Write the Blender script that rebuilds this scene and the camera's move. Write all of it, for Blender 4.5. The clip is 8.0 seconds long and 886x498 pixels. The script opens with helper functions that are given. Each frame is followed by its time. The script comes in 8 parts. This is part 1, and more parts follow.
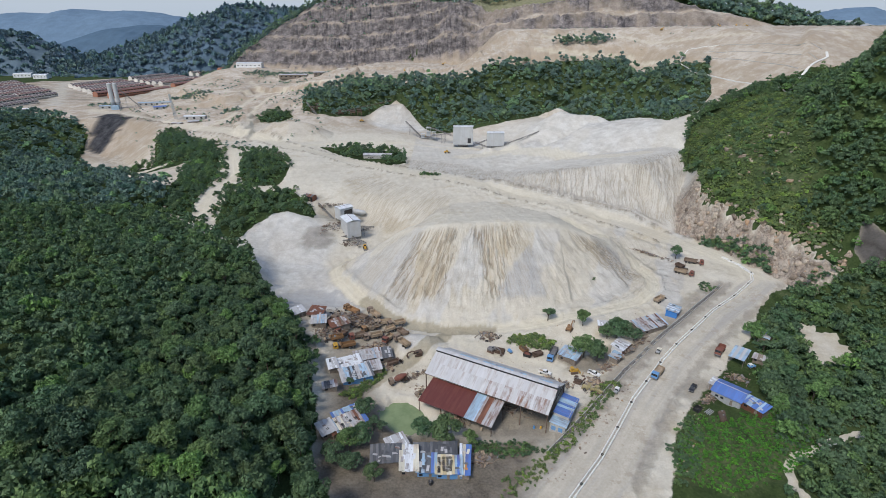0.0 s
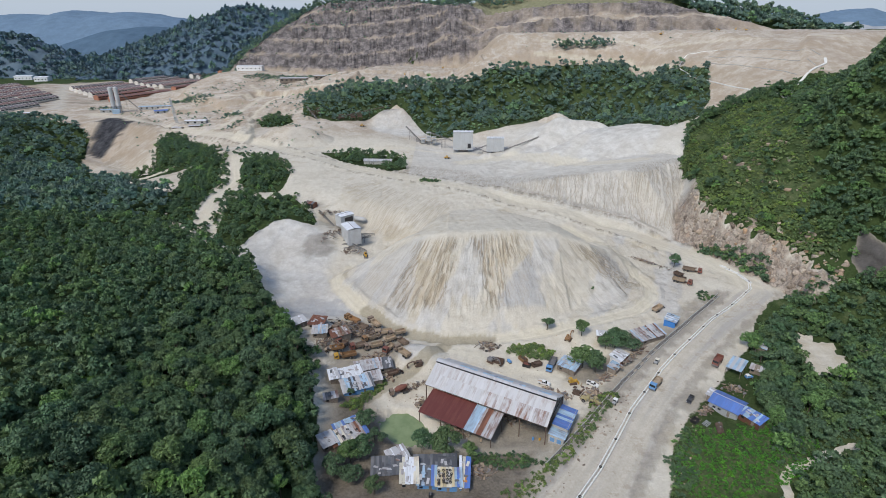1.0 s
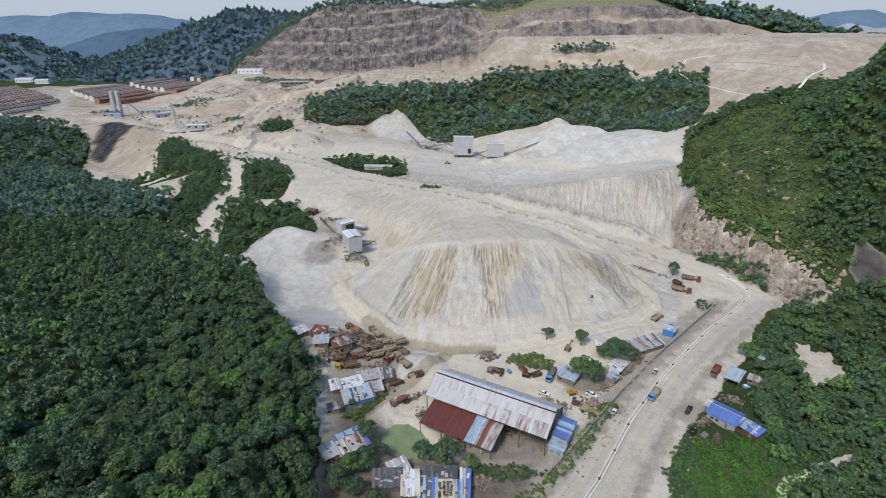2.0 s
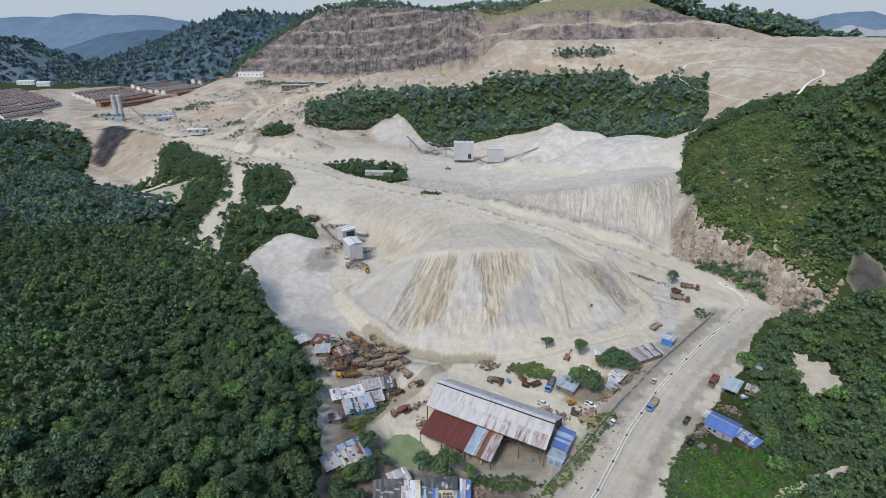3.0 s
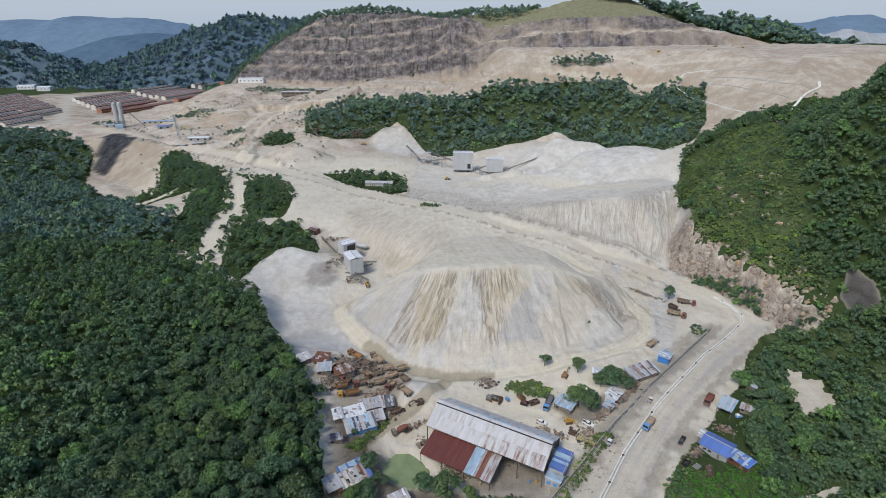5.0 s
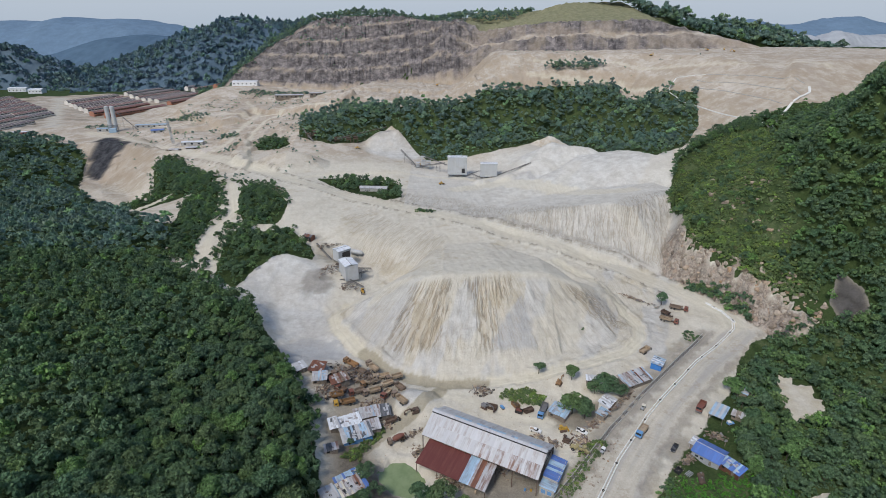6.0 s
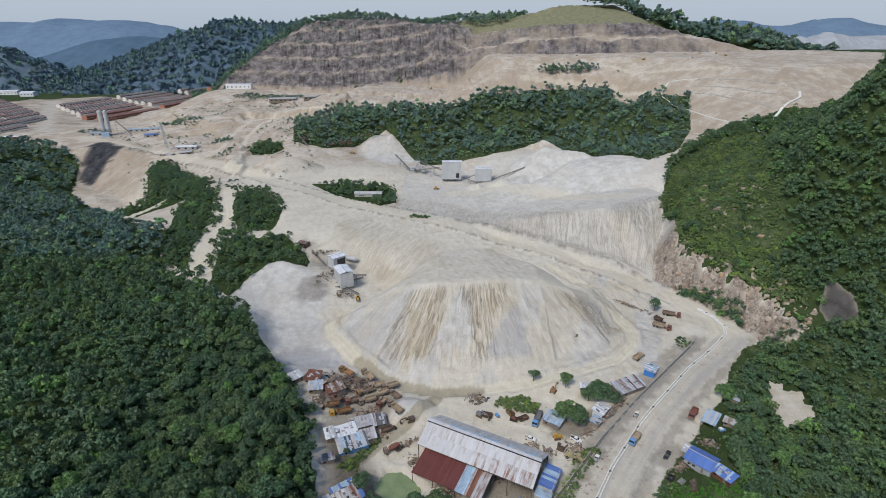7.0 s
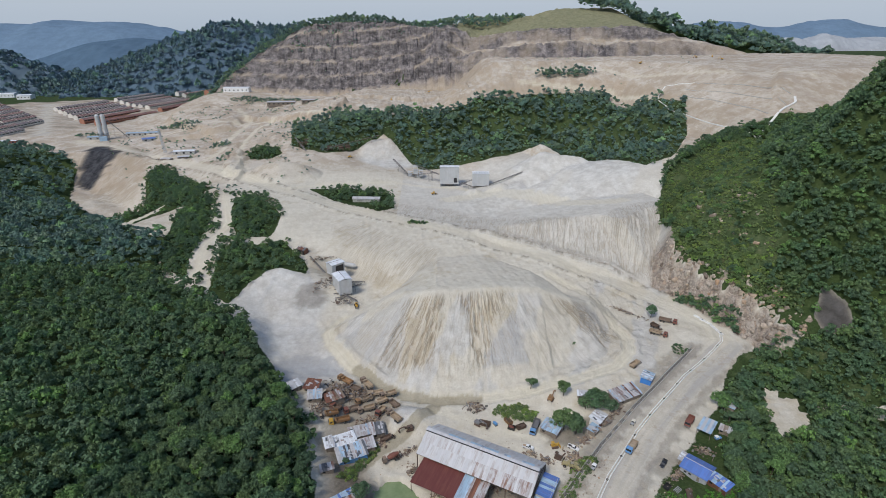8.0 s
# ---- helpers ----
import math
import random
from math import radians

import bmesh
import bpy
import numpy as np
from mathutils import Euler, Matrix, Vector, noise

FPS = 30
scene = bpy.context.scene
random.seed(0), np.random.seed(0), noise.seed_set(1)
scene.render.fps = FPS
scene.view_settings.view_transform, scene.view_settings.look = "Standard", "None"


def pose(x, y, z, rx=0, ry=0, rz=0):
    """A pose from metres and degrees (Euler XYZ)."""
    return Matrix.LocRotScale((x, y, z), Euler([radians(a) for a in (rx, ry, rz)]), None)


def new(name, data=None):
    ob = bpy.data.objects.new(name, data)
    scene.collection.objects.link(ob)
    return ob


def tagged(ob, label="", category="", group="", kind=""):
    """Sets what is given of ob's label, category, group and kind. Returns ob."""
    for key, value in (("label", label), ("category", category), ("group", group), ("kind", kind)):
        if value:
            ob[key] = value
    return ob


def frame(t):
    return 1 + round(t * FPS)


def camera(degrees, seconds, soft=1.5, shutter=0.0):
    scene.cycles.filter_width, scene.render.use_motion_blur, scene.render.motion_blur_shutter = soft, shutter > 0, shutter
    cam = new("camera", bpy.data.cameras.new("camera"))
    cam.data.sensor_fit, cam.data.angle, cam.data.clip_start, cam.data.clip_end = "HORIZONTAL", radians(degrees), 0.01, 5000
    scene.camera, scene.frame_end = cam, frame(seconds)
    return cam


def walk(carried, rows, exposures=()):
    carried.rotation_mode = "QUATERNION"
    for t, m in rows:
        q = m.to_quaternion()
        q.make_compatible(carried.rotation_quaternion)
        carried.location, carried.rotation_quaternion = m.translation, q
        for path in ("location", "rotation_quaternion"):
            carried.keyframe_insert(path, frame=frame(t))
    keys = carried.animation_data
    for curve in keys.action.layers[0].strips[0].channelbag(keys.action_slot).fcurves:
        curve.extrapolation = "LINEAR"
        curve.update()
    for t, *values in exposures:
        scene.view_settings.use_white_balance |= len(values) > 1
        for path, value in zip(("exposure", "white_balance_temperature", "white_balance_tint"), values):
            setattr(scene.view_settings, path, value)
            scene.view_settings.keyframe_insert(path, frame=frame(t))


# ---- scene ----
# ---- camera ----
cam = camera(80.0, 8.0, soft=0.8)
METRES, EYE, TILT, LEAN, TURN = 40.0, 132.0, -23.0, 0.0, 0.0
ROWS = [
    (0.0, 0.0, 0.0, 0.0, 0.0, 0.0, -0.0),
    (0.5, 0.0013, -0.0252, 0.0611, 0.02, 0.0, -0.0),
    (1.0, 0.0014, -0.0512, 0.1224, 0.01, 0.02, -0.0),
    (1.5, -0.0014, -0.077, 0.1835, 0.02, 0.03, 0.01),
    (3.0, -0.0026, -0.1545, 0.3616, 0.06, 0.08, -0.04),
    (3.5, -0.0035, -0.1785, 0.4195, 0.07, 0.09, -0.05),
    (4.0, -0.0056, -0.203, 0.4775, 0.07, 0.12, -0.07),
    (4.5, -0.0067, -0.2274, 0.5351, 0.09, 0.14, -0.08),
    (6.0, -0.0094, -0.2971, 0.6976, -0.6, 0.19, 0.16),
    (6.5, -0.0082, -0.3209, 0.7529, -0.92, 0.21, 0.28),
    (7.0, -0.0078, -0.3442, 0.8083, -1.16, 0.22, 0.41),
    (7.5, -0.0078, -0.3677, 0.8638, -1.27, 0.25, 0.47),
    (8.0, -0.0099, -0.3909, 0.9201, -1.39, 0.26, 0.53),
]
walk(cam, [(t, pose(0, 0, EYE, TILT, LEAN, TURN) @ pose(METRES * x, METRES * y, METRES * z, 90 + pitch, roll, yaw)) for t, x, y, z, yaw, pitch, roll in ROWS], [(0.0, 0.14), (4.0, 0.09), (8.0, 0.01)])

# ---- light: a bright overcast tropical sky ----
SUN_UP, SUN_TURN = 52.0, 215.0
world = bpy.data.worlds.new("world")
scene.world = world
world.use_nodes = True
wn = world.node_tree.nodes
sky = wn.new("ShaderNodeTexSky")
sky.sky_type = "NISHITA"
sky.sun_disc = False
sky.sun_elevation, sky.sun_rotation = radians(SUN_UP), radians(SUN_TURN)
sky.air_density, sky.dust_density, sky.ozone_density = 1.0, 1.2, 2.0
world.node_tree.links.new(sky.outputs[0], wn["Background"].inputs[0])
wn["Background"].inputs[1].default_value = 0.15
sun_data = bpy.data.lights.new("sun", "SUN")
sun_data.energy, sun_data.angle, sun_data.color = 2.25, radians(14), (1.0, 0.95, 0.872)
sun = new("sun", sun_data)
sun.matrix_world = Matrix.Rotation(radians(180 - SUN_TURN), 4, "Z") @ Matrix.Rotation(radians(90 - SUN_UP), 4, "X")


# ---- materials ----
def material(name, rough=0.9, metal=0.0, spec=0.2):
    m = bpy.data.materials.new(name)
    m.use_nodes = True
    b = m.node_tree.nodes["Principled BSDF"]
    b.inputs["Roughness"].default_value = rough
    b.inputs["Metallic"].default_value = metal
    b.inputs["Specular IOR Level"].default_value = spec
    return m, m.node_tree.nodes, m.node_tree.links, b


def node(m, kind, **sets):
    n = m.node_tree.nodes.new(kind)
    for k, v in sets.items():
        n.inputs[k.replace("_", " ")].default_value = v
    return n


def texture(m, scale, detail=5.0, rough=0.6, stretch=None, coords="Object"):
    c = m.node_tree.nodes.new("ShaderNodeTexCoord")
    n = node(m, "ShaderNodeTexNoise", Scale=scale, Detail=detail, Roughness=rough)
    if stretch:
        mp = node(m, "ShaderNodeMapping", Scale=stretch)
        m.node_tree.links.new(c.outputs[coords], mp.inputs[0])
        m.node_tree.links.new(mp.outputs[0], n.inputs["Vector"])
    else:
        m.node_tree.links.new(c.outputs[coords], n.inputs["Vector"])
    return n.outputs["Fac"]


def ramp(m, fac, stops):
    n = m.node_tree.nodes.new("ShaderNodeValToRGB")
    e = n.color_ramp.elements
    while len(e) < len(stops):
        e.new(0.5)
    for k, (at, col) in zip(e, stops):
        k.position = at
        k.color = (*col, 1) if len(col) == 3 else col
    m.node_tree.links.new(fac, n.inputs[0])
    return n.outputs[0]


def mix(m, fac, a, b, kind="MIX"):
    n = m.node_tree.nodes.new("ShaderNodeMix")
    n.data_type, n.blend_type = "RGBA", kind
    for socket, value in ((n.inputs[0], fac), (n.inputs[6], a), (n.inputs[7], b)):
        if isinstance(value, (int, float)):
            socket.default_value = value
        elif isinstance(value, tuple):
            socket.default_value = (*value, 1)
        else:
            m.node_tree.links.new(value, socket)
    return n.outputs[2]


def calc(m, op, a, b=0.5, c=None):
    n = m.node_tree.nodes.new("ShaderNodeMath")
    n.operation = op
    for socket, value in zip(n.inputs, (a, b, c)):
        if value is None:
            continue
        if isinstance(value, (int, float)):
            socket.default_value = value
        else:
            m.node_tree.links.new(value, socket)
    return n.outputs[0]


def attribute(m, name):
    n = m.node_tree.nodes.new("ShaderNodeAttribute")
    n.attribute_name = name
    return n.outputs["Fac"]


def bump(m, b, height, strength=0.5, distance=0.2):
    n = node(m, "ShaderNodeBump", Strength=strength, Distance=distance)
    m.node_tree.links.new(height, n.inputs["Height"])
    m.node_tree.links.new(n.outputs[0], b.inputs["Normal"])


def plain(name, col, rough=0.7, metal=0.0, wear=(0.25, 0.2, 0.15), amount=0.25, scale=0.8, spec=0.3, vary=0.0):
    """Paint, stone or cloth with stains and grain at two scales."""
    m, n, l, b = material(name, rough, metal, spec)
    big = texture(m, scale, 4)
    fine = texture(m, scale * 9, 3)
    c = mix(m, calc(m, "MULTIPLY", ramp(m, big, [(0.42, (0, 0, 0)), (0.7, (1, 1, 1))]), amount), tuple(col), tuple(wear))
    c = mix(m, 0.35, c, ramp(m, fine, [(0.3, (0.25, 0.25, 0.25)), (0.7, (0.75, 0.75, 0.75))]), "OVERLAY")
    if vary:
        info = n.new("ShaderNodeObjectInfo")
        v = calc(m, "MULTIPLY_ADD", info.outputs["Random"], vary, 1 - vary / 2)
        h = n.new("ShaderNodeHueSaturation")
        l.new(v, h.inputs["Value"])
        l.new(c, h.inputs["Color"])
        c = h.outputs[0]
    l.new(c, b.inputs["Base Color"])
    bump(m, b, fine, 0.3, 0.03)
    return m


def sheet_metal(name, col, rust=(0.17, 0.07, 0.035), amount=0.5, vary=0.35):
    """Corrugated roofing: ribs, faded paint or zinc, rust that runs down the slope."""
    m, n, l, b = material(name, 0.55, 0.15, 0.4)
    info = n.new("ShaderNodeObjectInfo")
    tc = n.new("ShaderNodeTexCoord")
    shift = n.new("ShaderNodeVectorMath")
    spread = n.new("ShaderNodeVectorMath")
    spread.operation = "SCALE"
    l.new(info.outputs["Location"], spread.inputs[0])
    spread.inputs["Scale"].default_value = 3.7
    l.new(tc.outputs["Object"], shift.inputs[0])
    l.new(spread.outputs[0], shift.inputs[1])
    mp = node(m, "ShaderNodeMapping", Scale=(1.3, 0.16, 0.16))
    l.new(shift.outputs[0], mp.inputs[0])
    streaks = node(m, "ShaderNodeTexNoise", Scale=1.0, Detail=5.0, Roughness=0.65)
    l.new(mp.outputs[0], streaks.inputs["Vector"])
    run = streaks.outputs["Fac"]
    blots = node(m, "ShaderNodeTexNoise", Scale=0.22, Detail=3.0)
    l.new(shift.outputs[0], blots.inputs["Vector"])
    big = blots.outputs["Fac"]
    much = calc(m, "MULTIPLY_ADD", info.outputs["Random"], 0.09, calc(m, "MULTIPLY_ADD", big, 0.5, calc(m, "MULTIPLY", run, 0.55)))
    k = ramp(m, much, [(0.58 - 0.2 * amount, (0, 0, 0)), (0.8 - 0.2 * amount, (1, 1, 1))])
    c = mix(m, calc(m, "MULTIPLY", k, min(1.0, 0.4 + amount)), tuple(col), tuple(rust))
    v = calc(m, "MULTIPLY_ADD", info.outputs["Random"], vary, 1 - vary / 2)
    h = n.new("ShaderNodeHueSaturation")
    l.new(v, h.inputs["Value"])
    l.new(c, h.inputs["Color"])
    l.new(h.outputs[0], b.inputs["Base Color"])
    w = n.new("ShaderNodeTexWave")
    w.inputs["Scale"].default_value = 0.9
    l.new(tc.outputs["Object"], w.inputs["Vector"])
    bump(m, b, w.outputs["Fac"], 0.7, 0.06)
    return m


def leaf(name, dark, light, by_tree=True):
    m, n, l, b = material(name, 0.6, 0.0, 0.25)
    geo = n.new("ShaderNodeNewGeometry")
    c = ramp(m, geo.outputs["Random Per Island"], [(0.0, dark), (1.0, light)])
    info = n.new("ShaderNodeObjectInfo")
    tree = calc(m, "FRACT", calc(m, "ADD", info.outputs["Random"], attribute(m, "tint")))
    t = ramp(m, tree, [(0.0, (0.33, 0.36, 0.39)), (0.25, (0.5, 0.5, 0.5)), (0.45, (0.40, 0.47, 0.45)), (0.62, (0.54, 0.50, 0.42)), (0.72, (0.42, 0.47, 0.40)), (0.88, (0.62, 0.60, 0.42)), (0.95, (0.58, 0.64, 0.44)), (1.0, (0.74, 0.84, 0.46))])
    c = mix(m, 1.0, c, mix(m, 1.0, t, (2.75, 2.8, 2.6), "MULTIPLY"), "MULTIPLY")
    l.new(c, b.inputs["Base Color"])
    thin = n.new("ShaderNodeBsdfTranslucent")
    l.new(c, thin.inputs["Color"])
    both = n.new("ShaderNodeMixShader")
    both.inputs[0].default_value = 0.25
    l.new(b.outputs[0], both.inputs[1])
    l.new(thin.outputs[0], both.inputs[2])
    l.new(both.outputs[0], n["Material Output"].inputs["Surface"])
    return m


LEAF = leaf("leaf", (0.047, 0.079, 0.049), (0.121, 0.182, 0.102))
# paler, bluer copy for far woods: haze put into the leaf colour
LEAF_FAR_HAZE = leaf("leaf_far", (0.080, 0.126, 0.116), (0.152, 0.212, 0.180))
FERN_LEAF = leaf("fern_leaf", (0.062, 0.094, 0.044), (0.185, 0.235, 0.105))
GRASS_LEAF = leaf("grass_leaf", (0.035, 0.10, 0.02), (0.11, 0.27, 0.055))
BARK = plain("bark", (0.12, 0.10, 0.075), 0.95, 0, (0.05, 0.045, 0.03), 0.6, 0.5)


def ground_material():
    m, n, l, b = material("quarry_ground", 0.95, 0, 0.1)
    big = texture(m, 0.02, 6, 0.6)
    mid = texture(m, 0.12, 6, 0.65)
    fine = texture(m, 1.1, 5, 0.65)
    sand = ramp(m, calc(m, "MULTIPLY_ADD", big, 0.6, calc(m, "MULTIPLY", mid, 0.4)), [(0.38, (0.51, 0.47, 0.385)), (0.5, (0.60, 0.562, 0.475)), (0.62, (0.48, 0.425, 0.325))])
    grey = ramp(m, mid, [(0.38, (0.46, 0.445, 0.41)), (0.62, (0.60, 0.588, 0.55))])
    c = mix(m, attribute(m, "grey"), sand, grey)
    c = mix(m, attribute(m, "silt"), c, ramp(m, mid, [(0.35, (0.385, 0.385, 0.38)), (0.65, (0.44, 0.44, 0.432))]))
    c = mix(m, attribute(m, "tan"), c, ramp(m, calc(m, "MULTIPLY_ADD", big, 0.5, calc(m, "MULTIPLY", mid, 0.5)), [(0.38, (0.37, 0.315, 0.255)), (0.5, (0.47, 0.415, 0.345)), (0.62, (0.56, 0.51, 0.44))]))
    # rain-cut channels: thin lines down the slope, brown earth with their shade painted in
    tc = n.new("ShaderNodeTexCoord")
    place = n.new("ShaderNodeSeparateXYZ")
    l.new(tc.outputs["Object"], place.inputs[0])
    across = calc(m, "MULTIPLY_ADD", texture(m, 0.3, 3, 0.55), 1.3, attribute(m, "flow"))
    way = n.new("ShaderNodeCombineXYZ")
    l.new(across, way.inputs[0])
    l.new(place.outputs["Y"], way.inputs[1])
    warp = node(m, "ShaderNodeMapping", Scale=(0.62, 0.03, 1.0))
    l.new(way.outputs[0], warp.inputs[0])
    lane_map = node(m, "ShaderNodeMapping", Scale=(0.55, 0.012, 1.0))
    l.new(way.outputs[0], lane_map.inputs[0])
    lane = node(m, "ShaderNodeTexNoise", Scale=1.0, Detail=5.0, Roughness=0.65)
    l.new(lane_map.outputs[0], lane.inputs["Vector"])
    ruts = ramp(m, lane.outputs["Fac"], [(0.38, (0, 0, 0)), (0.62, (1, 1, 1))])
    cut = node(m, "ShaderNodeTexNoise", Scale=1.0, Detail=4.0, Roughness=0.6, Distortion=0.35)
    l.new(warp.outputs[0], cut.inputs["Vector"])
    line = calc(m, "ABSOLUTE", calc(m, "SUBTRACT", cut.outputs["Fac"], 0.5))
    lines = ramp(m, line, [(0.0, (1, 1, 1)), (0.022, (0.6, 0.6, 0.6)), (0.05, (0, 0, 0))])
    deep = calc(m, "MULTIPLY", lines, attribute(m, "rill"))
    runs = lane.outputs["Fac"]
    wash = calc(m, "MULTIPLY", ramp(m, runs, [(0.42, (0, 0, 0)), (0.62, (1, 1, 1))]), attribute(m, "rill"))
    c = mix(m, calc(m, "MULTIPLY", wash, 0.2), c, (0.40, 0.325, 0.225))
    c = mix(m, calc(m, "MULTIPLY", deep, 0.8), c, (0.25, 0.205, 0.145))
    c = mix(m, calc(m, "MULTIPLY", attribute(m, "steep"), ramp(m, mid, [(0.4, (0.35, 0.35, 0.35)), (0.6, (0.85, 0.85, 0.85))])), c, (0.36, 0.285, 0.205))
    c = mix(m, calc(m, "MULTIPLY", attribute(m, "bed"), 0.36), c, (0.40, 0.325, 0.22))
    scraped = ramp(m, texture(m, 0.05, 9, 0.74), [(0.47, (0, 0, 0)), (0.56, (1, 1, 1))])
    c = mix(m, calc(m, "MULTIPLY", scraped, calc(m, "MULTIPLY_ADD", attribute(m, "tan"), 0.5, 0.13)), c, (0.33, 0.265, 0.19))
    speck = ramp(m, texture(m, 2.2, 6, 0.75), [(0.35, (0.18, 0.18, 0.18)), (0.5, (0.5, 0.5, 0.5)), (0.65, (0.82, 0.82, 0.82))])
    c = mix(m, 0.16, c, speck, "OVERLAY")
    crust = ramp(m, texture(m, 0.33, 7, 0.72), [(0.40, (0, 0, 0)), (0.47, (1, 1, 1)), (0.53, (1, 1, 1)), (0.6, (0, 0, 0))])
    c = mix(m, calc(m, "MULTIPLY", crust, 0.12), c, (0.30, 0.25, 0.18))
    track = ramp(m, calc(m, "MULTIPLY_ADD", mid, 0.4, calc(m, "MULTIPLY", fine, 0.6)), [(0.35, (0.56, 0.51, 0.39)), (0.65, (0.67, 0.625, 0.51))])
    track = mix(m, calc(m, "MULTIPLY", ruts, 0.45), track, (0.43, 0.375, 0.275))
    track = mix(m, attribute(m, "wet"), track, ramp(m, calc(m, "MULTIPLY_ADD", mid, 0.4, calc(m, "MULTIPLY", fine, 0.6)), [(0.35, (0.27, 0.235, 0.16)), (0.65, (0.37, 0.33, 0.24))]))
    c = mix(m, attribute(m, "track"), c, track)
    grit = ramp(m, texture(m, 0.9, 8, 0.8), [(0.56, (0, 0, 0)), (0.66, (1, 1, 1))])
    c = mix(m, calc(m, "MULTIPLY", grit, 0.22), c, (0.22, 0.185, 0.14))
    road = ramp(m, calc(m, "MULTIPLY_ADD", mid, 0.5, calc(m, "MULTIPLY", fine, 0.5)), [(0.35, (0.41, 0.37, 0.30)), (0.65, (0.56, 0.515, 0.43))])
    road = mix(m, calc(m, "MULTIPLY", ruts, 0.35), road, (0.36, 0.325, 0.265))
    wide_map = node(m, "ShaderNodeMapping", Scale=(0.17, 0.011, 1.0))
    l.new(way.outputs[0], wide_map.inputs[0])
    wide = node(m, "ShaderNodeTexNoise", Scale=1.0, Detail=4.0, Roughness=0.6)
    l.new(wide_map.outputs[0], wide.inputs["Vector"])
    road = mix(m, calc(m, "MULTIPLY", ramp(m, wide.outputs["Fac"], [(0.46, (0, 0, 0)), (0.6, (1, 1, 1))]), 0.6), road, (0.325, 0.315, 0.30))
    road = mix(m, calc(m, "MULTIPLY", ramp(m, texture(m, 0.16, 8, 0.72), [(0.55, (0, 0, 0)), (0.62, (1, 1, 1))]), 0.45), road, (0.30, 0.25, 0.185))
    c = mix(m, attribute(m, "road"), c, road)
    rock = ramp(m, calc(m, "MULTIPLY_ADD", fine, 0.45, calc(m, "MULTIPLY", texture(m, 0.06, 7, 0.7, (1, 1, 2.2)), 0.55)), [(0.38, (0.09, 0.078, 0.07)), (0.48, (0.23, 0.20, 0.175)), (0.6, (0.42, 0.365, 0.315))])
    cells = node(m, "ShaderNodeTexVoronoi", Scale=0.4)
    wob = node(m, "ShaderNodeTexNoise", Scale=0.3, Detail=3.0)
    l.new(tc.outputs["Object"], wob.inputs["Vector"])
    bent = n.new("ShaderNodeVectorMath")
    bent.operation = "MULTIPLY_ADD"
    l.new(wob.outputs["Color"], bent.inputs[0])
    bent.inputs[1].default_value = (7, 7, 7)
    l.new(tc.outputs["Object"], bent.inputs[2])
    l.new(bent.outputs[0], cells.inputs["Vector"])
    slab = ramp(m, cells.outputs["Color"], [(0.1, (0.15, 0.115, 0.085)), (0.35, (0.32, 0.25, 0.185)), (0.65, (0.47, 0.41, 0.335)), (0.9, (0.36, 0.24, 0.15))])
    crack = node(m, "ShaderNodeTexVoronoi", Scale=0.4)
    crack.feature = "DISTANCE_TO_EDGE"
    l.new(bent.outputs[0], crack.inputs["Vector"])
    split = ramp(m, crack.outputs["Distance"], [(0.02, (1, 1, 1)), (0.09, (0, 0, 0))])
    rock = mix(m, 0.5, rock, slab)
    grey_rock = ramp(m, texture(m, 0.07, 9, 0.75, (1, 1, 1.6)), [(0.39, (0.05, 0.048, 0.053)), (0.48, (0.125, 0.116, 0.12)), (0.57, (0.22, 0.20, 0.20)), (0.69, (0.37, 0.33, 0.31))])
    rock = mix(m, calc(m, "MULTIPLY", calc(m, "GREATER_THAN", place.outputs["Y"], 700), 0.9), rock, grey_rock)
    rock = mix(m, calc(m, "MULTIPLY", split, 0.35), rock, (0.05, 0.04, 0.032))
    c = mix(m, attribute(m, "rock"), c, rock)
    dirt = ramp(m, calc(m, "MULTIPLY_ADD", mid, 0.5, calc(m, "MULTIPLY", fine, 0.5)), [(0.35, (0.10, 0.085, 0.065)), (0.65, (0.23, 0.20, 0.16))])
    c = mix(m, attribute(m, "dirt"), c, dirt)
    c = mix(m, attribute(m, "soot"), c, ramp(m, mid, [(0.35, (0.022, 0.023, 0.026)), (0.65, (0.075, 0.075, 0.08))]))
    edge = calc(m, "ADD", attribute(m, "green"), calc(m, "MULTIPLY", calc(m, "SUBTRACT", mid, 0.5), 0.9))
    g = ramp(m, edge, [(0.45, (0, 0, 0)), (0.55, (1, 1, 1))])
    turf = ramp(m, calc(m, "MULTIPLY_ADD", mid, 0.45, calc(m, "MULTIPLY", fine, 0.55)), [(0.32, (0.018, 0.03, 0.012)), (0.5, (0.038, 0.06, 0.02)), (0.68, (0.075, 0.095, 0.04))])
    turf = mix(m, attribute(m, "fern"), turf, ramp(m, calc(m, "MULTIPLY_ADD", mid, 0.45, calc(m, "MULTIPLY", fine, 0.55)), [(0.36, (0.024, 0.038, 0.016)), (0.48, (0.058, 0.085, 0.034)), (0.58, (0.10, 0.12, 0.056)), (0.66, (0.17, 0.145, 0.095))]))
    turf = mix(m, attribute(m, "dry"), turf, ramp(m, mid, [(0.35, (0.17, 0.175, 0.10)), (0.65, (0.25, 0.235, 0.145))]))
    c = mix(m, g, c, turf)
    l.new(c, b.inputs["Base Color"])
    relief = calc(m, "SUBTRACT", calc(m, "MULTIPLY_ADD", fine, 0.2, mid), calc(m, "MULTIPLY_ADD", deep, 0.5, calc(m, "MULTIPLY", crust, 0.1)))
    relief = calc(m, "MULTIPLY", relief, calc(m, "MULTIPLY_ADD", attribute(m, "road"), -0.85, 1.0))
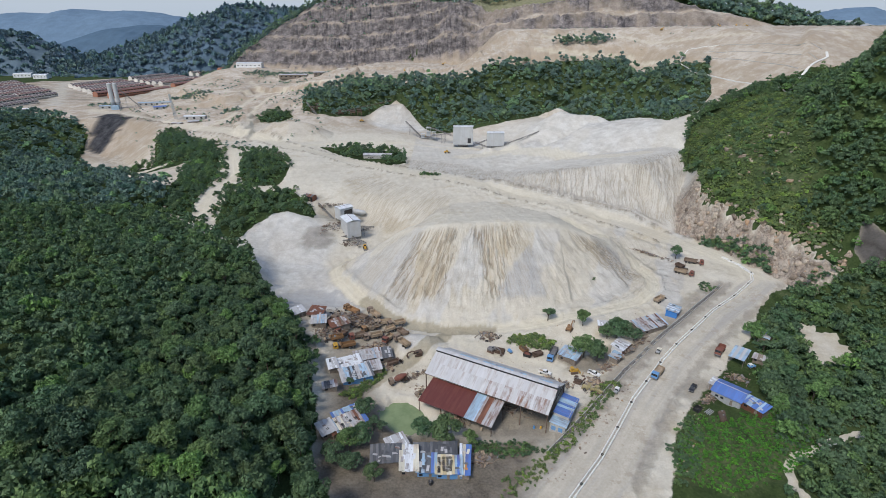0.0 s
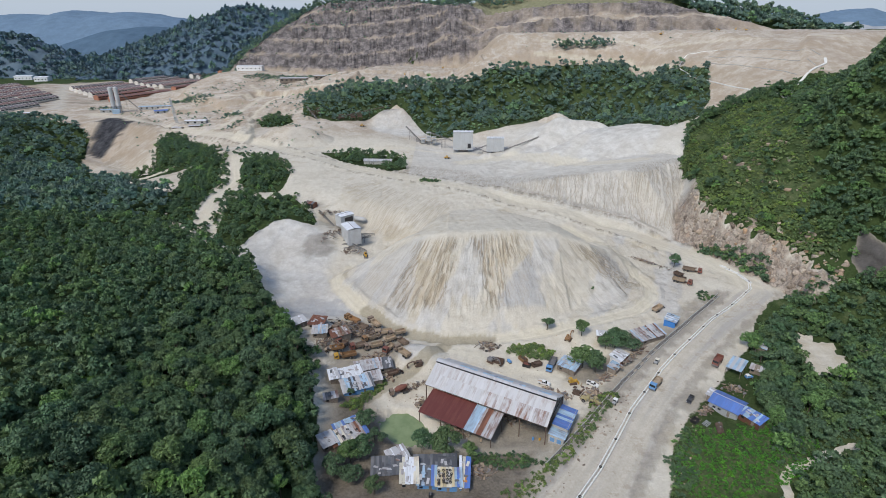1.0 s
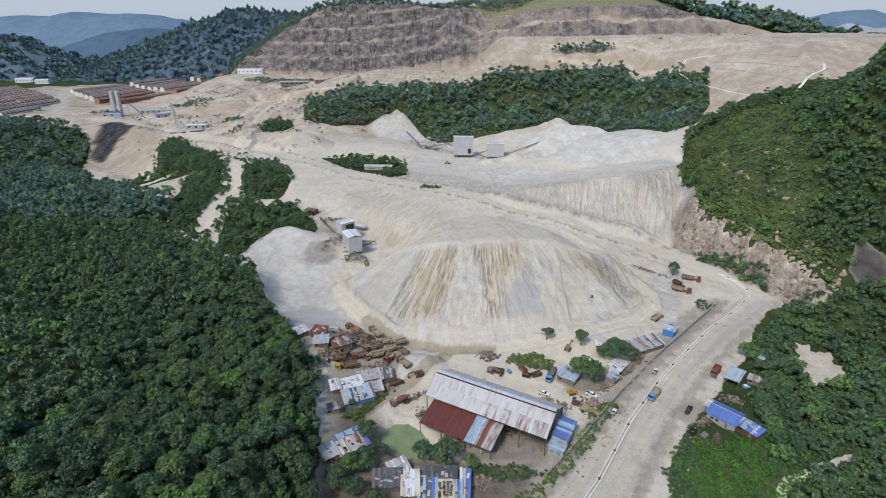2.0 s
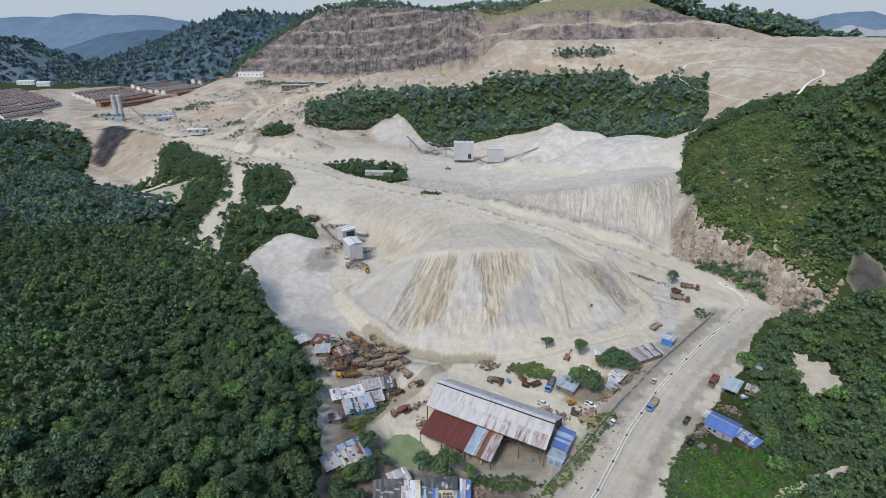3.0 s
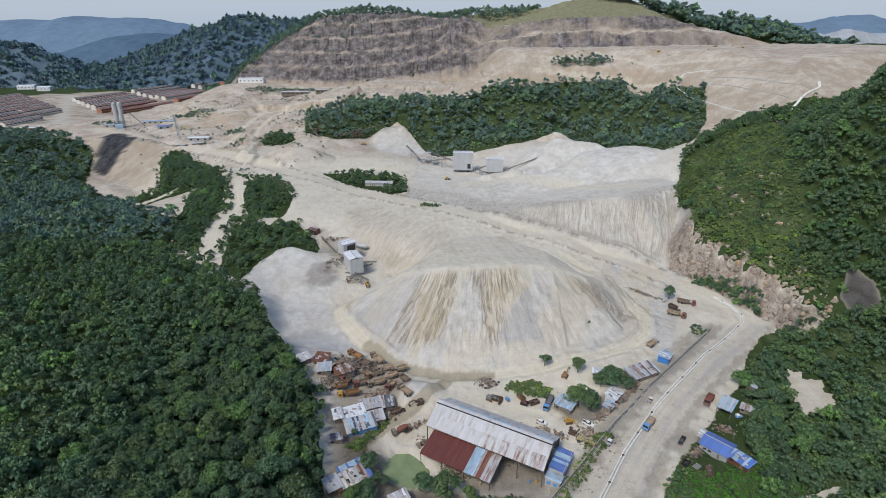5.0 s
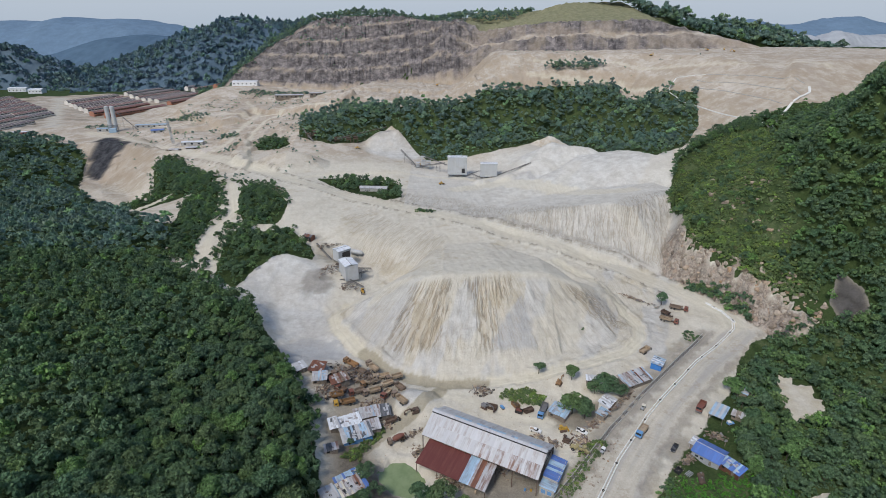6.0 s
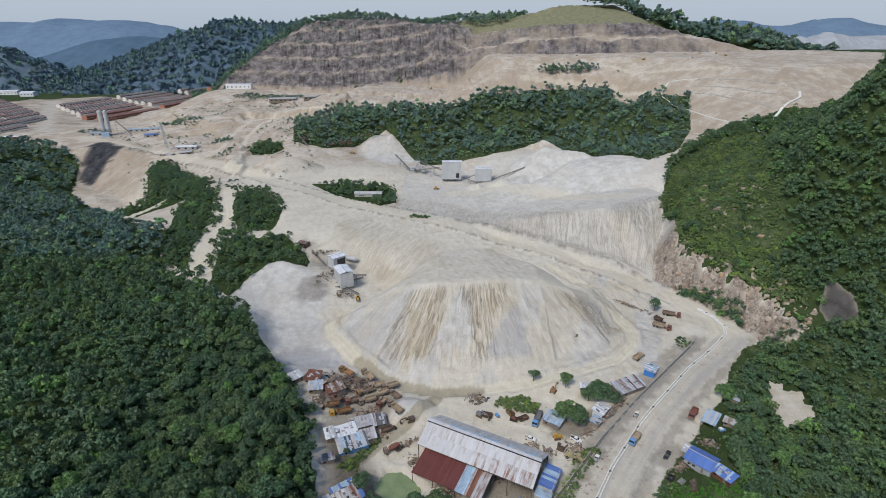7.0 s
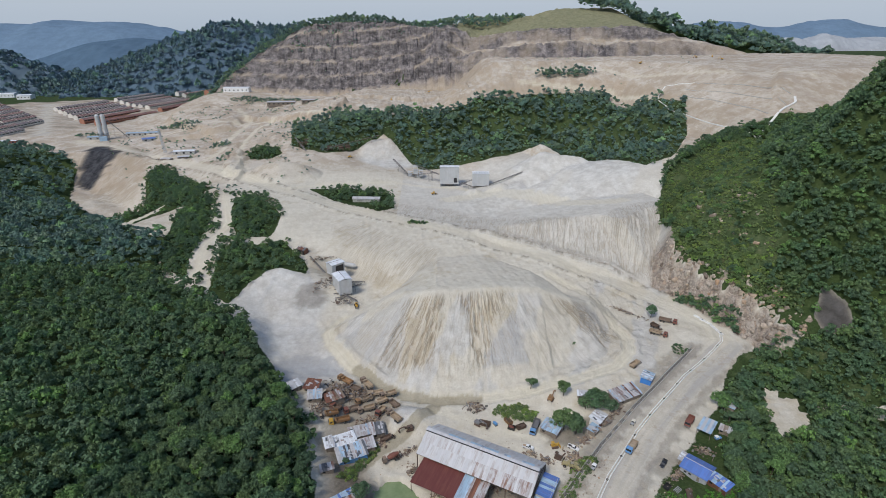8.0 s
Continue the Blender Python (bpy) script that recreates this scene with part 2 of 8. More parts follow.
    bump(m, b, relief, 0.7, 1.0)
    return m


GROUND = ground_material()
ZINC = sheet_metal("zinc_sheet", (0.50, 0.50, 0.505), amount=0.04, vary=0.16)
ZINC_RUSTY = sheet_metal("rusty_zinc_sheet", (0.46, 0.46, 0.46), amount=0.5, vary=0.2)
ZINC_STAINED = sheet_metal("stained_zinc_sheet", (0.50, 0.50, 0.50), rust=(0.27, 0.21, 0.18), amount=0.3, vary=0.16)
WHITE_SHEET = sheet_metal("white_sheet", (0.72, 0.74, 0.76), amount=0.05, vary=0.15)
BLUE_SHEET = sheet_metal("blue_sheet", (0.10, 0.19, 0.47), amount=0.1, vary=0.25)
PALE_BLUE_SHEET = sheet_metal("pale_blue_sheet", (0.36, 0.50, 0.62), amount=0.25)
DARK_SHEET = sheet_metal("dark_sheet", (0.10, 0.105, 0.115), rust=(0.2, 0.19, 0.18), amount=0.3, vary=0.6)
RED_SHEET = sheet_metal("red_brown_sheet", (0.125, 0.036, 0.030), rust=(0.16, 0.06, 0.045), amount=0.2, vary=0.1)
RUST_SHEET = sheet_metal("rust_sheet", (0.20, 0.085, 0.05), rust=(0.11, 0.05, 0.035), amount=0.5)
ORANGE_SHEET = sheet_metal("orange_sheet", (0.6, 0.27, 0.08), amount=0.15)
CREAM_SHEET = sheet_metal("cream_sheet", (0.68, 0.64, 0.52), amount=0.15)
YELLOW_SHEET = sheet_metal("yellow_sheet", (0.58, 0.50, 0.31), amount=0.2)
CLADDING = sheet_metal("pale_grey_cladding", (0.50, 0.51, 0.51), rust=(0.36, 0.34, 0.31), amount=0.2, vary=0.12)
PLANK = plain("weathered_plank", (0.24, 0.20, 0.16), 0.9, 0, (0.10, 0.08, 0.06), 0.6, 1.2, vary=0.5)
CONCRETE = plain("concrete", (0.42, 0.41, 0.38), 0.9, 0, (0.25, 0.22, 0.18), 0.5, 0.6)
WHITE_KERB = plain("white_kerb", (0.72, 0.72, 0.69), 0.8, 0, (0.42, 0.39, 0.33), 0.55, 0.9)
STEEL = plain("grey_steel", (0.22, 0.22, 0.22), 0.6, 0.3, (0.16, 0.10, 0.07), 0.5, 0.7)
RUST = plain("rusty_steel", (0.135, 0.095, 0.073), 0.85, 0.1, (0.07, 0.04, 0.03), 0.6, 0.6, vary=0.4)
RUBBER = plain("rubber", (0.025, 0.025, 0.025), 0.9, 0, (0.10, 0.09, 0.08), 0.4, 2)
# black paint of vehicles and tanks, also painted shade in gaps and openings
BLACK_PAINT_AND_SHADE = plain("black_paint", (0.018, 0.019, 0.022), 0.35, 0, (0.10, 0.09, 0.08), 0.25, 1, 0.5)
WHITE_PAINT = plain("white_paint", (0.74, 0.74, 0.73), 0.4, 0, (0.5, 0.45, 0.38), 0.3, 1, 0.5)
BLUE_PAINT = plain("blue_paint", (0.10, 0.27, 0.52), 0.5, 0, (0.28, 0.24, 0.2), 0.35, 1, 0.4)
BRIGHT_BLUE = plain("bright_blue_paint", (0.05, 0.20, 0.52), 0.6, 0, (0.10, 0.16, 0.3), 0.3, 0.6, 0.3)
YELLOW_PAINT = plain("yellow_paint", (0.52, 0.31, 0.05), 0.6, 0, (0.22, 0.14, 0.06), 0.5, 1)
KHAKI_PAINT = plain("khaki_paint", (0.36, 0.31, 0.16), 0.7, 0, (0.2, 0.15, 0.09), 0.5, 1)
ORANGE_PAINT = plain("orange_paint", (0.28, 0.165, 0.08), 0.7, 0, (0.16, 0.08, 0.05), 0.6, 0.8, vary=0.3)
RED_PAINT = plain("red_paint", (0.19, 0.075, 0.055), 0.6, 0, (0.14, 0.07, 0.05), 0.5, 0.8)
BROWN_PAINT = plain("brown_paint", (0.225, 0.172, 0.13), 0.8, 0, (0.10, 0.06, 0.045), 0.6, 0.8, vary=0.5)
BED_GREY = plain("dusty_steel", (0.38, 0.30, 0.21), 0.85, 0.1, (0.16, 0.10, 0.07), 0.55, 0.7, vary=0.3)
GREY_PAINT = plain("grey_paint", (0.34, 0.35, 0.35), 0.55, 0, (0.25, 0.22, 0.19), 0.4, 0.9)
BELT_RUBBER = plain("conveyor_belt", (0.09, 0.085, 0.08), 0.9, 0, (0.35, 0.33, 0.3), 0.7, 1.2)
GLASS, _n, _l, _b = material("dark_glass", 0.08, 0, 0.6)
_b.inputs["Base Color"].default_value = (0.02, 0.025, 0.03, 1)
BRICK = plain("orange_brick", (0.36, 0.17, 0.11), 0.9, 0, (0.26, 0.12, 0.08), 0.4, 0.4, vary=0.25)
HOUSE_WALL = plain("house_render", (0.62, 0.58, 0.52), 0.9, 0, (0.4, 0.36, 0.3), 0.35, 0.3, vary=0.2)
HOUSE_ROOF = plain("house_roof_tiles", (0.135, 0.115, 0.122), 0.9, 0, (0.19, 0.15, 0.14), 0.5, 0.4, vary=0.3)
HOUSE_ROOF_RED = plain("red_house_roof_tiles", (0.18, 0.105, 0.098), 0.9, 0, (0.14, 0.09, 0.085), 0.5, 0.4, vary=0.3)

# ---- the lie of the land ----
# levels of the ground at a few named places: x, y, z
SITE = [(100, 165, -1.2), (138, 232, 1.8), (171, 259, 4.2), (58, 128, -2.5), (22, 166, -6), (-14, 164, -5.5), (-30, 190, -4),
        (-32, 143, -2.5), (5, 214, -2.5), (70, 226, 2.5), (-62, 262, -2.2), (-80, 300, -2), (118, 262, 3.2), (160, 312, 6.2),
        (172, 215, -1), (150, 165, -1.5), (62, 196, -3), (112, 218, 1.2)]
NORTH = [(118, 331, 8), (78, 362, 13.5), (5, 402, 18.5), (-88, 428, 18), (-135, 462, 24), (-200, 500, 25), (-215, 590, 26),
         (-130, 640, 31), (-70, 518, 15), (-64, 632, 20), (-22, 622, 16), (-100, 596, 23), (10, 560, 13), (60, 668, 32), (150, 650, 29), (-150, 720, 44), (0, 745, 61),
         (110, 752, 74), (75, 780, 88), (235, 735, 80), (-330, 730, 29), (-520, 840, 17), (200, 590, 33), (-300, 900, 35), (-100, 880, 66),
         (264, 552, 66), (240, 543, 50), (256, 626, 78), (-112, 745, 57), (304, 508, 76), (285, 580, 76), (-60, 985, 66), (-250, 1010, 50), (-380, 1060, 56)]
WEST = [(-110, 112, 27), (-78, 112, 21), (-155, 165, 24), (-60, 150, 11), (-104, 192, 12), (-155, 220, 14), (-136, 254, 14),
        (-66, 205, 5), (-175, 325, 9), (-230, 310, 13), (-165, 385, 15), (-240, 462, 13), (-320, 505, -12), (-290, 552, 13),
        (-395, 585, -12), (-540, 735, 14), (-400, 676, 20), (-435, 700, 18), (-600, 960, 15), (-720, 1150, 13), (-640, 1300, 13), (-505, 1110, 20), (-850, 1450, 10), (-690, 880, 15), (-420, 380, 5), (-260, 150, 40), (-125, 345, 9)]
FAR = [(-900, 1250, 8), (-1500, 900, 30), (1500, 900, 60), (-600, 1500, 30), (900, 1700, 10), (900, 1200, 60), (-500, 300, 40), (0, -400, 0), (-2500, 2500, 20), (2500, 2500, 60),
       (0, 4000, 60)]


def smooth(a, b, x):
    t = np.clip((x - a) / (b - a), 0, 1)
    return t * t * (3 - 2 * t)


def along(x, y, line):
    """Distance to a line of points, level along it, and the side (left of its way is plus)."""
    best = np.full(x.shape, 1e9)
    level = np.zeros(x.shape)
    side = np.ones(x.shape)
    for a, b in zip(line, line[1:]):
        ux, uy = b[0] - a[0], b[1] - a[1]
        t = np.clip(((x - a[0]) * ux + (y - a[1]) * uy) / (ux * ux + uy * uy), 0, 1)
        d = np.hypot(x - a[0] - t * ux, y - a[1] - t * uy)
        s = np.where(ux * (y - a[1]) - uy * (x - a[0]) > 0, 1.0, -1.0)
        near = d < best
        best = np.where(near, d, best)
        level = np.where(near, a[2] + t * (b[2] - a[2]), level)
        side = np.where(near, s, side)
    return best, level, side


def inside(x, y, ring, soft=3.0):
    """1 inside a ring of points, 0 outside, with a soft rim."""
    px, py = [p[0] for p in ring], [p[1] for p in ring]
    out = np.zeros(np.shape(x))
    ok = (x > min(px) - soft) & (x < max(px) + soft) & (y > min(py) - soft) & (y < max(py) + soft)
    u, v = x[ok], y[ok]
    odd = np.zeros(u.shape, bool)
    for (ax, ay), (bx, by) in zip(ring, ring[1:] + ring[:1]):
        if ay != by:
            odd ^= ((ay > v) != (by > v)) & (u < (bx - ax) * (v - ay) / (by - ay) + ax)
    d = along(u, v, [(p, q, 0) for p, q in ring + ring[:1]])[0]
    out[ok] = smooth(-soft, soft, np.where(odd, d, -d))
    return out


def waves(x, y, size, seed=0, octaves=4):
    """Cheap smooth noise, about -1 to 1."""
    out = np.zeros(x.shape)
    amp, total = 1.0, 0.0
    r = np.random.RandomState(seed)
    for _ in range(octaves):
        for _ in range(3):
            a, p, q = r.uniform(0, 6.283, 3)
            k = 6.283 / size * r.uniform(0.75, 1.3)
            out += amp * np.sin(k * (x * np.cos(a) + y * np.sin(a)) + p + 1.3 * np.sin(0.6 * k * (y * np.cos(a) - x * np.sin(a)) + q))
        total += 1.7 * amp
        amp *= 0.55
        size *= 0.47
    return out / total


MOUND_CREST = [(-14, 279, 27), (2, 277, 30), (39, 280, 30.5), (64, 283, 28), (82, 282, 22), (97, 290, 14), (102, 306, 10)]
BANK_TOE = [(-60, 452, 18), (0, 420, 18), (45, 393, 15.5), (88, 365, 11), (122, 341, 9), (152, 324, 7), (162, 330, 12), (176, 368, 30)]
EAST_TOE = [(520, 560, 108), (420, 520, 100), (365, 492, 96), (309, 476, 76), (245, 430, 56), (176, 372, 36), (160, 342, 22), (155, 325, 9), (168, 301, 5.5), (174, 287, 4.5), (185, 262, 4.5), (188, 247, 6), (200, 226, 4.5), (215, 200, 4), (235, 160, 3), (260, 90, 3)]
QUARRY_TOE = [(-470, 1150, 57), (-360, 1112, 57), (-200, 1066, 57), (-70, 1044, 68), (40, 1030, 88), (120, 962, 108), (215, 922, 115), (350, 925, 116), (470, 935, 116), (600, 930, 113), (900, 900, 108)]
QUARRY_SKYLINE = [(-560, -60), (-420, 76), (-372, 106), (-334, 128), (-285, 154), (-231, 180), (-168, 183), (-99, 182), (-30, 172), (16, 170), (73, 182), (130, 190), (200, 194)]
CUT_RIM = [(60, 160), (141, 163), (209, 171), (307, 173), (385, 174), (457, 155), (509, 142), (562, 129), (605, 118), (800, 112)]
WORKS = [([(-439, 911), (-370, 827), (-321, 788), (-293, 807), (-302, 873), (-209, 814), (-146, 800), (-128, 847), (-223, 955), (-318, 972), (-384, 961), (-447, 965)], 7),
         ([(-405, 731), (-392, 761), (-360, 783), (-321, 788), (-286, 728), (-276, 670), (-309, 661), (-356, 671)], -6), ([(-203, 539), (-228, 585), (-252, 663), (-253, 699), (-228, 644), (-203, 560)], 5),
         ([(-150, 905), (-60, 880), (20, 850), (60, 800), (40, 940), (-40, 1000), (-150, 990)], 5)]
SAND_CREST = [(-128, 342, 12), (-108, 345, 13), (-92, 338, 10)]
MID_PILE = [(-54, 690, 39), (-64, 687, 39.5), (-74, 683, 38)]
BIG_PILE = [(126, 640, 38), (134, 636, 42), (139, 630, 41), (150, 622, 35)]
FRONT_PILE = [(121, 561, 48.5), (124, 561, 49), (135, 558, 46.5), (148, 554, 46.5), (159, 548, 46), (172, 534, 40), (175, 512, 33), (166, 488, 26), (152, 470, 21)]
LOW_PILE = [(-176, 566, 37), (-162, 566, 38), (-146, 572, 36)]


ROAD = [(20, 96, -4), (53, 136, -3), (74, 166, -2), (95, 191, -1), (134, 229, 2), (168, 257, 4), (172, 275, 5), (158, 296, 6), (122, 337, 8), (74, 371, 13), (33, 396, 16.5), (-43, 446, 17.5),
        (-76, 464, 19), (-125, 496, 22), (-165, 525, 24), (-216, 563, 25), (-271, 623, 24), (-352, 682, 22), (-436, 740, 18), (-520, 800, 17)]


POND = [(-26.5, 161), (-25.8, 164), (-24.5, 167), (-21.5, 169.5), (-18, 170.3), (-14, 169.8), (-9.5, 166.5), (-6.5, 163), (-5.3, 159), (-6, 155), (-10, 150.5), (-14, 149.5), (-18, 150.2), (-22.5, 154)]


def ravines(u, v, size, seed):
    """Sharp-bedded channels side by side along u that wander a little along v, 0 to 1."""
    w = u + 0.22 * size * waves(u, v, size * 5, seed + 1, 3)
    return np.clip(1 - 2.3 * np.abs(waves(w, v * 0.045, size * 2.0, seed, 2)), 0, 1) ** 0.8


def fan(x, y):
    """Metres along the mound's crest at which the fall line through a place begins."""
    return 25 + (x - 25) / (1 + 0.02 * (283 - np.clip(y, 205, 283)))


GULLY_FANS = [[(-8, 288), (7, 282), (4, 258), (-2, 237), (-15, 236), (-27, 239), (-23, 254), (-14, 268)], [(15, 281), (45, 281), (39, 266), (32, 253), (29, 236), (22, 236), (22, 252), (19, 264)],
              [(68, 284), (84, 286), (98, 274), (110, 266), (98, 256), (85, 264), (76, 274)]]


def gully_bands(x, y):
    """Where rain has cut deep into the spoil mound: three fans."""
    out = np.zeros(np.shape(x))
    w = 2.5 * waves(x, y, 16, 37, 3)
    for ring in GULLY_FANS:
        out = np.maximum(out, inside(x + w, y, ring, 4.5))
    return out


def gullies(x, y):
    """Channels that rain has cut into the spoil mound, 0 to 1."""
    u = fan(x, y)
    b = gully_bands(x, y)
    return np.clip(ravines(u, y, 1.8, 5) * (0.1 + b) + 0.45 * ravines(u, y, 0.9, 11) * (0.2 + 0.8 * b) + 0.22 * ravines(u, y, 4.2, 15), 0, 1.3)


def rills(x, y):
    u = x - 0.22 * (y - 380)
    return np.clip(ravines(u, y, 2.9, 9) * 0.8 + 0.5 * ravines(u, y, 1.5, 13), 0, 1.2)


def blocks(x, y, size, seed):
    """Broken rock: each cell of a jittered grid has its own height and tilt."""
    ix, iy = np.floor(x / size), np.floor(y / size)
    best = np.full(x.shape, 1e9)
    out = np.zeros(x.shape)
    for dx in (-1, 0, 1):
        for dy in (-1, 0, 1):
            cx, cy = ix + dx, iy + dy
            h = np.sin(cx * 127.1 + cy * 311.7 + seed) * 43758.5453
            h1 = h - np.floor(h)
            g = np.sin(cx * 269.5 + cy * 183.3 + seed) * 24634.6345
            h2 = g - np.floor(g)
            px, py = (cx + h1) * size, (cy + h2) * size
            d = (x - px) ** 2 + (y - py) ** 2
            near = d < best
            best = np.where(near, d, best)
            out = np.where(near, h1 - 0.5 + ((x - px) * (h2 - 0.5) + (y - py) * (h1 - 0.5)) * 1.4 / size, out)
    return out


def heap(x, y, crest, slope, rough=0.0, seed=3):
    d, z, _ = along(x, y, crest)
    z = z - slope * np.maximum(d - 2, 0)
    return z + rough * waves(x, y, 14, seed) if rough else z


def land(x, y):
    shape = np.shape(x)
    x, y = np.atleast_1d(np.asarray(x, float)).ravel(), np.atleast_1d(np.asarray(y, float)).ravel()
    top = np.zeros(x.shape)
    weight = np.zeros(x.shape)
    for group, soft in ((SITE, 12), (NORTH, 25), (WEST, 22), (FAR, 250)):
        for px, py, pz in group:
            w = 1 / ((x - px) ** 2 + (y - py) ** 2 + soft * soft) ** 2
            if group is FAR:
                w = w * 30
            top += w * pz
            weight += w
    z = top / weight
    # the slope cut between the haul road and the crusher pit
    pit = inside(x, y, [(-100, 318), (-92, 360), (-60, 372), (-38, 352), (-28, 326), (-40, 300), (-70, 292)], 14)
    z = z * (1 - pit) + pit * (-1.0) - 0.9 * pit * (1 - pit) * 4 * ravines(x + 0.7 * y, y - x, 2.6, 35)
    # spoil mound: steep to the yard, gentle to the haul road
    d, c, s = along(x, y, MOUND_CREST)
    front = c - np.maximum(d - 2, 0) * 0.57 - 1.5 * gullies(x, y) * smooth(3, 9, d) * smooth(62, 45, d) + 0.5 * waves(x, y, 18, 5, 3) * smooth(4, 14, d)
    back = c - np.maximum(d - 2, 0) * (0.19 + 0.45 * smooth(0, -40, x))
    z = np.maximum(z, np.where(s < 0, front, back))
    # bank of tailings north of the haul road, with its bench behind
    d, c, s = along(x, y, BANK_TOE)
    bench = 38.0 + (x - 150) * 0.155 - (y - 395) * 0.14
    rise = np.where(s > 0, c + d * 0.52 - 1.25 * rills(x, y) * smooth(4, 14, d), -99)
    z = np.where((x < 190) & (y < 600), np.maximum(z, np.minimum(rise, bench)), z)
    z = np.maximum(z, heap(x, y, BIG_PILE, 0.55))
    z = z - 7 * inside(x, y, [(96, 512), (122, 520), (150, 552), (142, 588), (120, 592), (104, 566)], 8)
    z = np.maximum(z, heap(x, y, FRONT_PILE, 0.62))
    for crest in ([(72, 524, 25), (74, 524, 25)], [(97, 558, 33), (103, 560, 33)], [(84, 522, 23), (86, 523, 23)], [(44, 520, 20), (46, 520, 20)]):
        z = np.maximum(z, heap(x, y, crest, 0.6))
    z = np.maximum(z, heap(x, y, MID_PILE, 0.5))
    z = np.maximum(z, heap(x, y, LOW_PILE, 0.5))
    z = np.maximum(z, heap(x, y, SAND_CREST, 0.27))
    z = np.maximum(z, heap(x, y, [(-13.5, 205, 1.4), (-7.5, 204, 1.2)], 0.5))
    # the hill to the east, cut to rock at its foot
    d, c, s = along(x, y, EAST_TOE)
    top, weight = 0, 0
    for a, b in zip(EAST_TOE, EAST_TOE[1:]):
        e, f, _ = along(x, y, [a, b])
        w = math.hypot(b[0] - a[0], b[1] - a[1]) / (e * e + 30) ** 2
        top, weight = top + w * f, weight + w
    c = top / weight
    k = smooth(225, 300, y)
    low = smooth(385, 450, y)
    mid = smooth(300, 350, y) * (1 - low)
    steep = np.minimum(d, 95) * (0.5 + 0.25 * k - 0.46 * low) + 0.3 * np.clip(d - 40, 0, 60)
    ferny = 0.46 * np.minimum(d, 64) + 1.75 * np.clip(d - 62, 0, 40)
    hill = c + (5 + 8 * k - 10 * low) * smooth(0, 10, d) + steep + (ferny - steep) * mid + 0.2 * np.maximum(d - 95, 0)
    hill = hill + 1.8 * waves(x, y, 26, 12) * smooth(0, 12, d)
    z = np.where(s > 0, np.maximum(z, hill), z)
    # terraces above the wood and the quarry floor
    d, c, s = along(x, y, [(40, 782, 92), (125, 792, 102), (215, 778, 104), (275, 752, 105), (300, 640, 95), (308, 500, 81), (340, 494, 88), (520, 570, 108)])
    up = np.where((s > 0) & (y < 1000), c + np.minimum(d * 0.42, 26 + d * 0.03), -99)
    up = z + (np.minimum(up, 124 + 6 * smooth(0, 500, x)) - z) * smooth(20, 110, x)
    z = np.maximum(z, up)
    z = np.where((s < 0) & (x > 60), np.maximum(z, c - 1.0 - 0.8 * d), z)
    # platforms and basins of the works, with cut banks
    wob = 5 * waves(x, y, 34, 44, 3)
    for ring, up in WORKS:
        z = z + up * inside(x + wob, y + wob, ring, 4)
    # the quarry: old benches in the west, a two-step cut in the east
    d, c, s = along(x, y, QUARRY_TOE)
    e = d + 6 * waves(x, y, 110, 21) + 4 * waves(x, y, 34, 22) + 1.2 * waves(x, y, 17, 38, 3)
    step = 23.0
    n = np.floor(e / step)
    f = e / step - n
    benches = c + 26 * (n + np.interp(f, (0, 0.48, 0.74, 1.0), (0, 0.3, 0.97, 1.0))) + 14 * np.exp(-((x - 15 - 0.5 * (y - 1080)) / 22) ** 2) * smooth(0, 40, d)
    peak = np.interp(x + 0.25 * (y - 1180), *zip(*QUARRY_SKYLINE)) + 5 * waves(x, y, 110, 4) - 0.22 * np.maximum(y - 1215, 0)
    west = np.minimum(benches, peak)
    e = d + 5 * waves(x, y, 60, 24)
    rim = np.interp(x, *zip(*CUT_RIM))
    cut = c + (34 + 5 * waves(x, y, 90, 26)) * smooth(2, 30, e) + 0.13 * np.clip(e - 30, 0, 30) + 30 * smooth(58, 84, e)
    east = np.minimum(cut, rim + 0.5 * waves(x, y, 30, 27)) + 0.2 * np.clip(d - 88, 0, 180) * smooth(470, 380, x) - 0.1 * np.clip(d - 100, 0, 300) * smooth(400, 520, x)
    k = smooth(30, 100, x)
    z = np.where(s > 0, np.maximum(z, west + (east - west) * k), z)
    z = np.maximum(z, heap(x, y, [(400, 1090, 180), (433, 1085, 180), (500, 1080, 160), (560, 1075, 156), (618, 1070, 148), (676, 1060, 132), (725, 1050, 114)], 0.6))
    # the tipped slope below the works platform in the west
    d, c, s = along(x, y, [(-520, 715, 16), (-445, 716, 18), (-400, 694, 20), (-350, 660, 20), (-300, 604, 17), (-268, 566, 16)])
    drop = np.maximum(c - 0.62 * d, -14 + 2 * waves(x, y, 40, 3))
    z = np.where((s < 0) & (y > 480) & (x > -540) & (x < -262) & (d < 90), np.minimum(z, drop), z)
    # berms that edge the haul road
    d = along(x, y, ROAD)[0]
    z = z + 1.9 * np.exp(-((d - 10.5) / 1.2) ** 2) * smooth(285, 300, y) * smooth(800, 700, y) * (0.7 + 0.5 * waves(x, y, 15, 23))
    d = along(x, y, TRACKS[0])[0] + 0.7 * waves(x, y, 7, 6)
    z = z - 0.55 * smooth(4.2, 2.8, d) + 0.5 * np.exp(-((d - 4.9) / 0.8) ** 2)
    # pond
    wob = 1.3 * waves(x, y, 7, 61, 3)
    z = z + 0.5 * inside(x + wob, y, POND, 3.5) - 2.7 * inside(x + wob, y - wob, POND, 1.8)
    return z.reshape(shape)

# ---- ground: one sheet out to the horizon ----
def steps(start, stop, first, growth, grow_from):
    out, v = [start], start
    while v < stop:
        v += first + growth * max(0, v - grow_from)
        out.append(v)
    return out


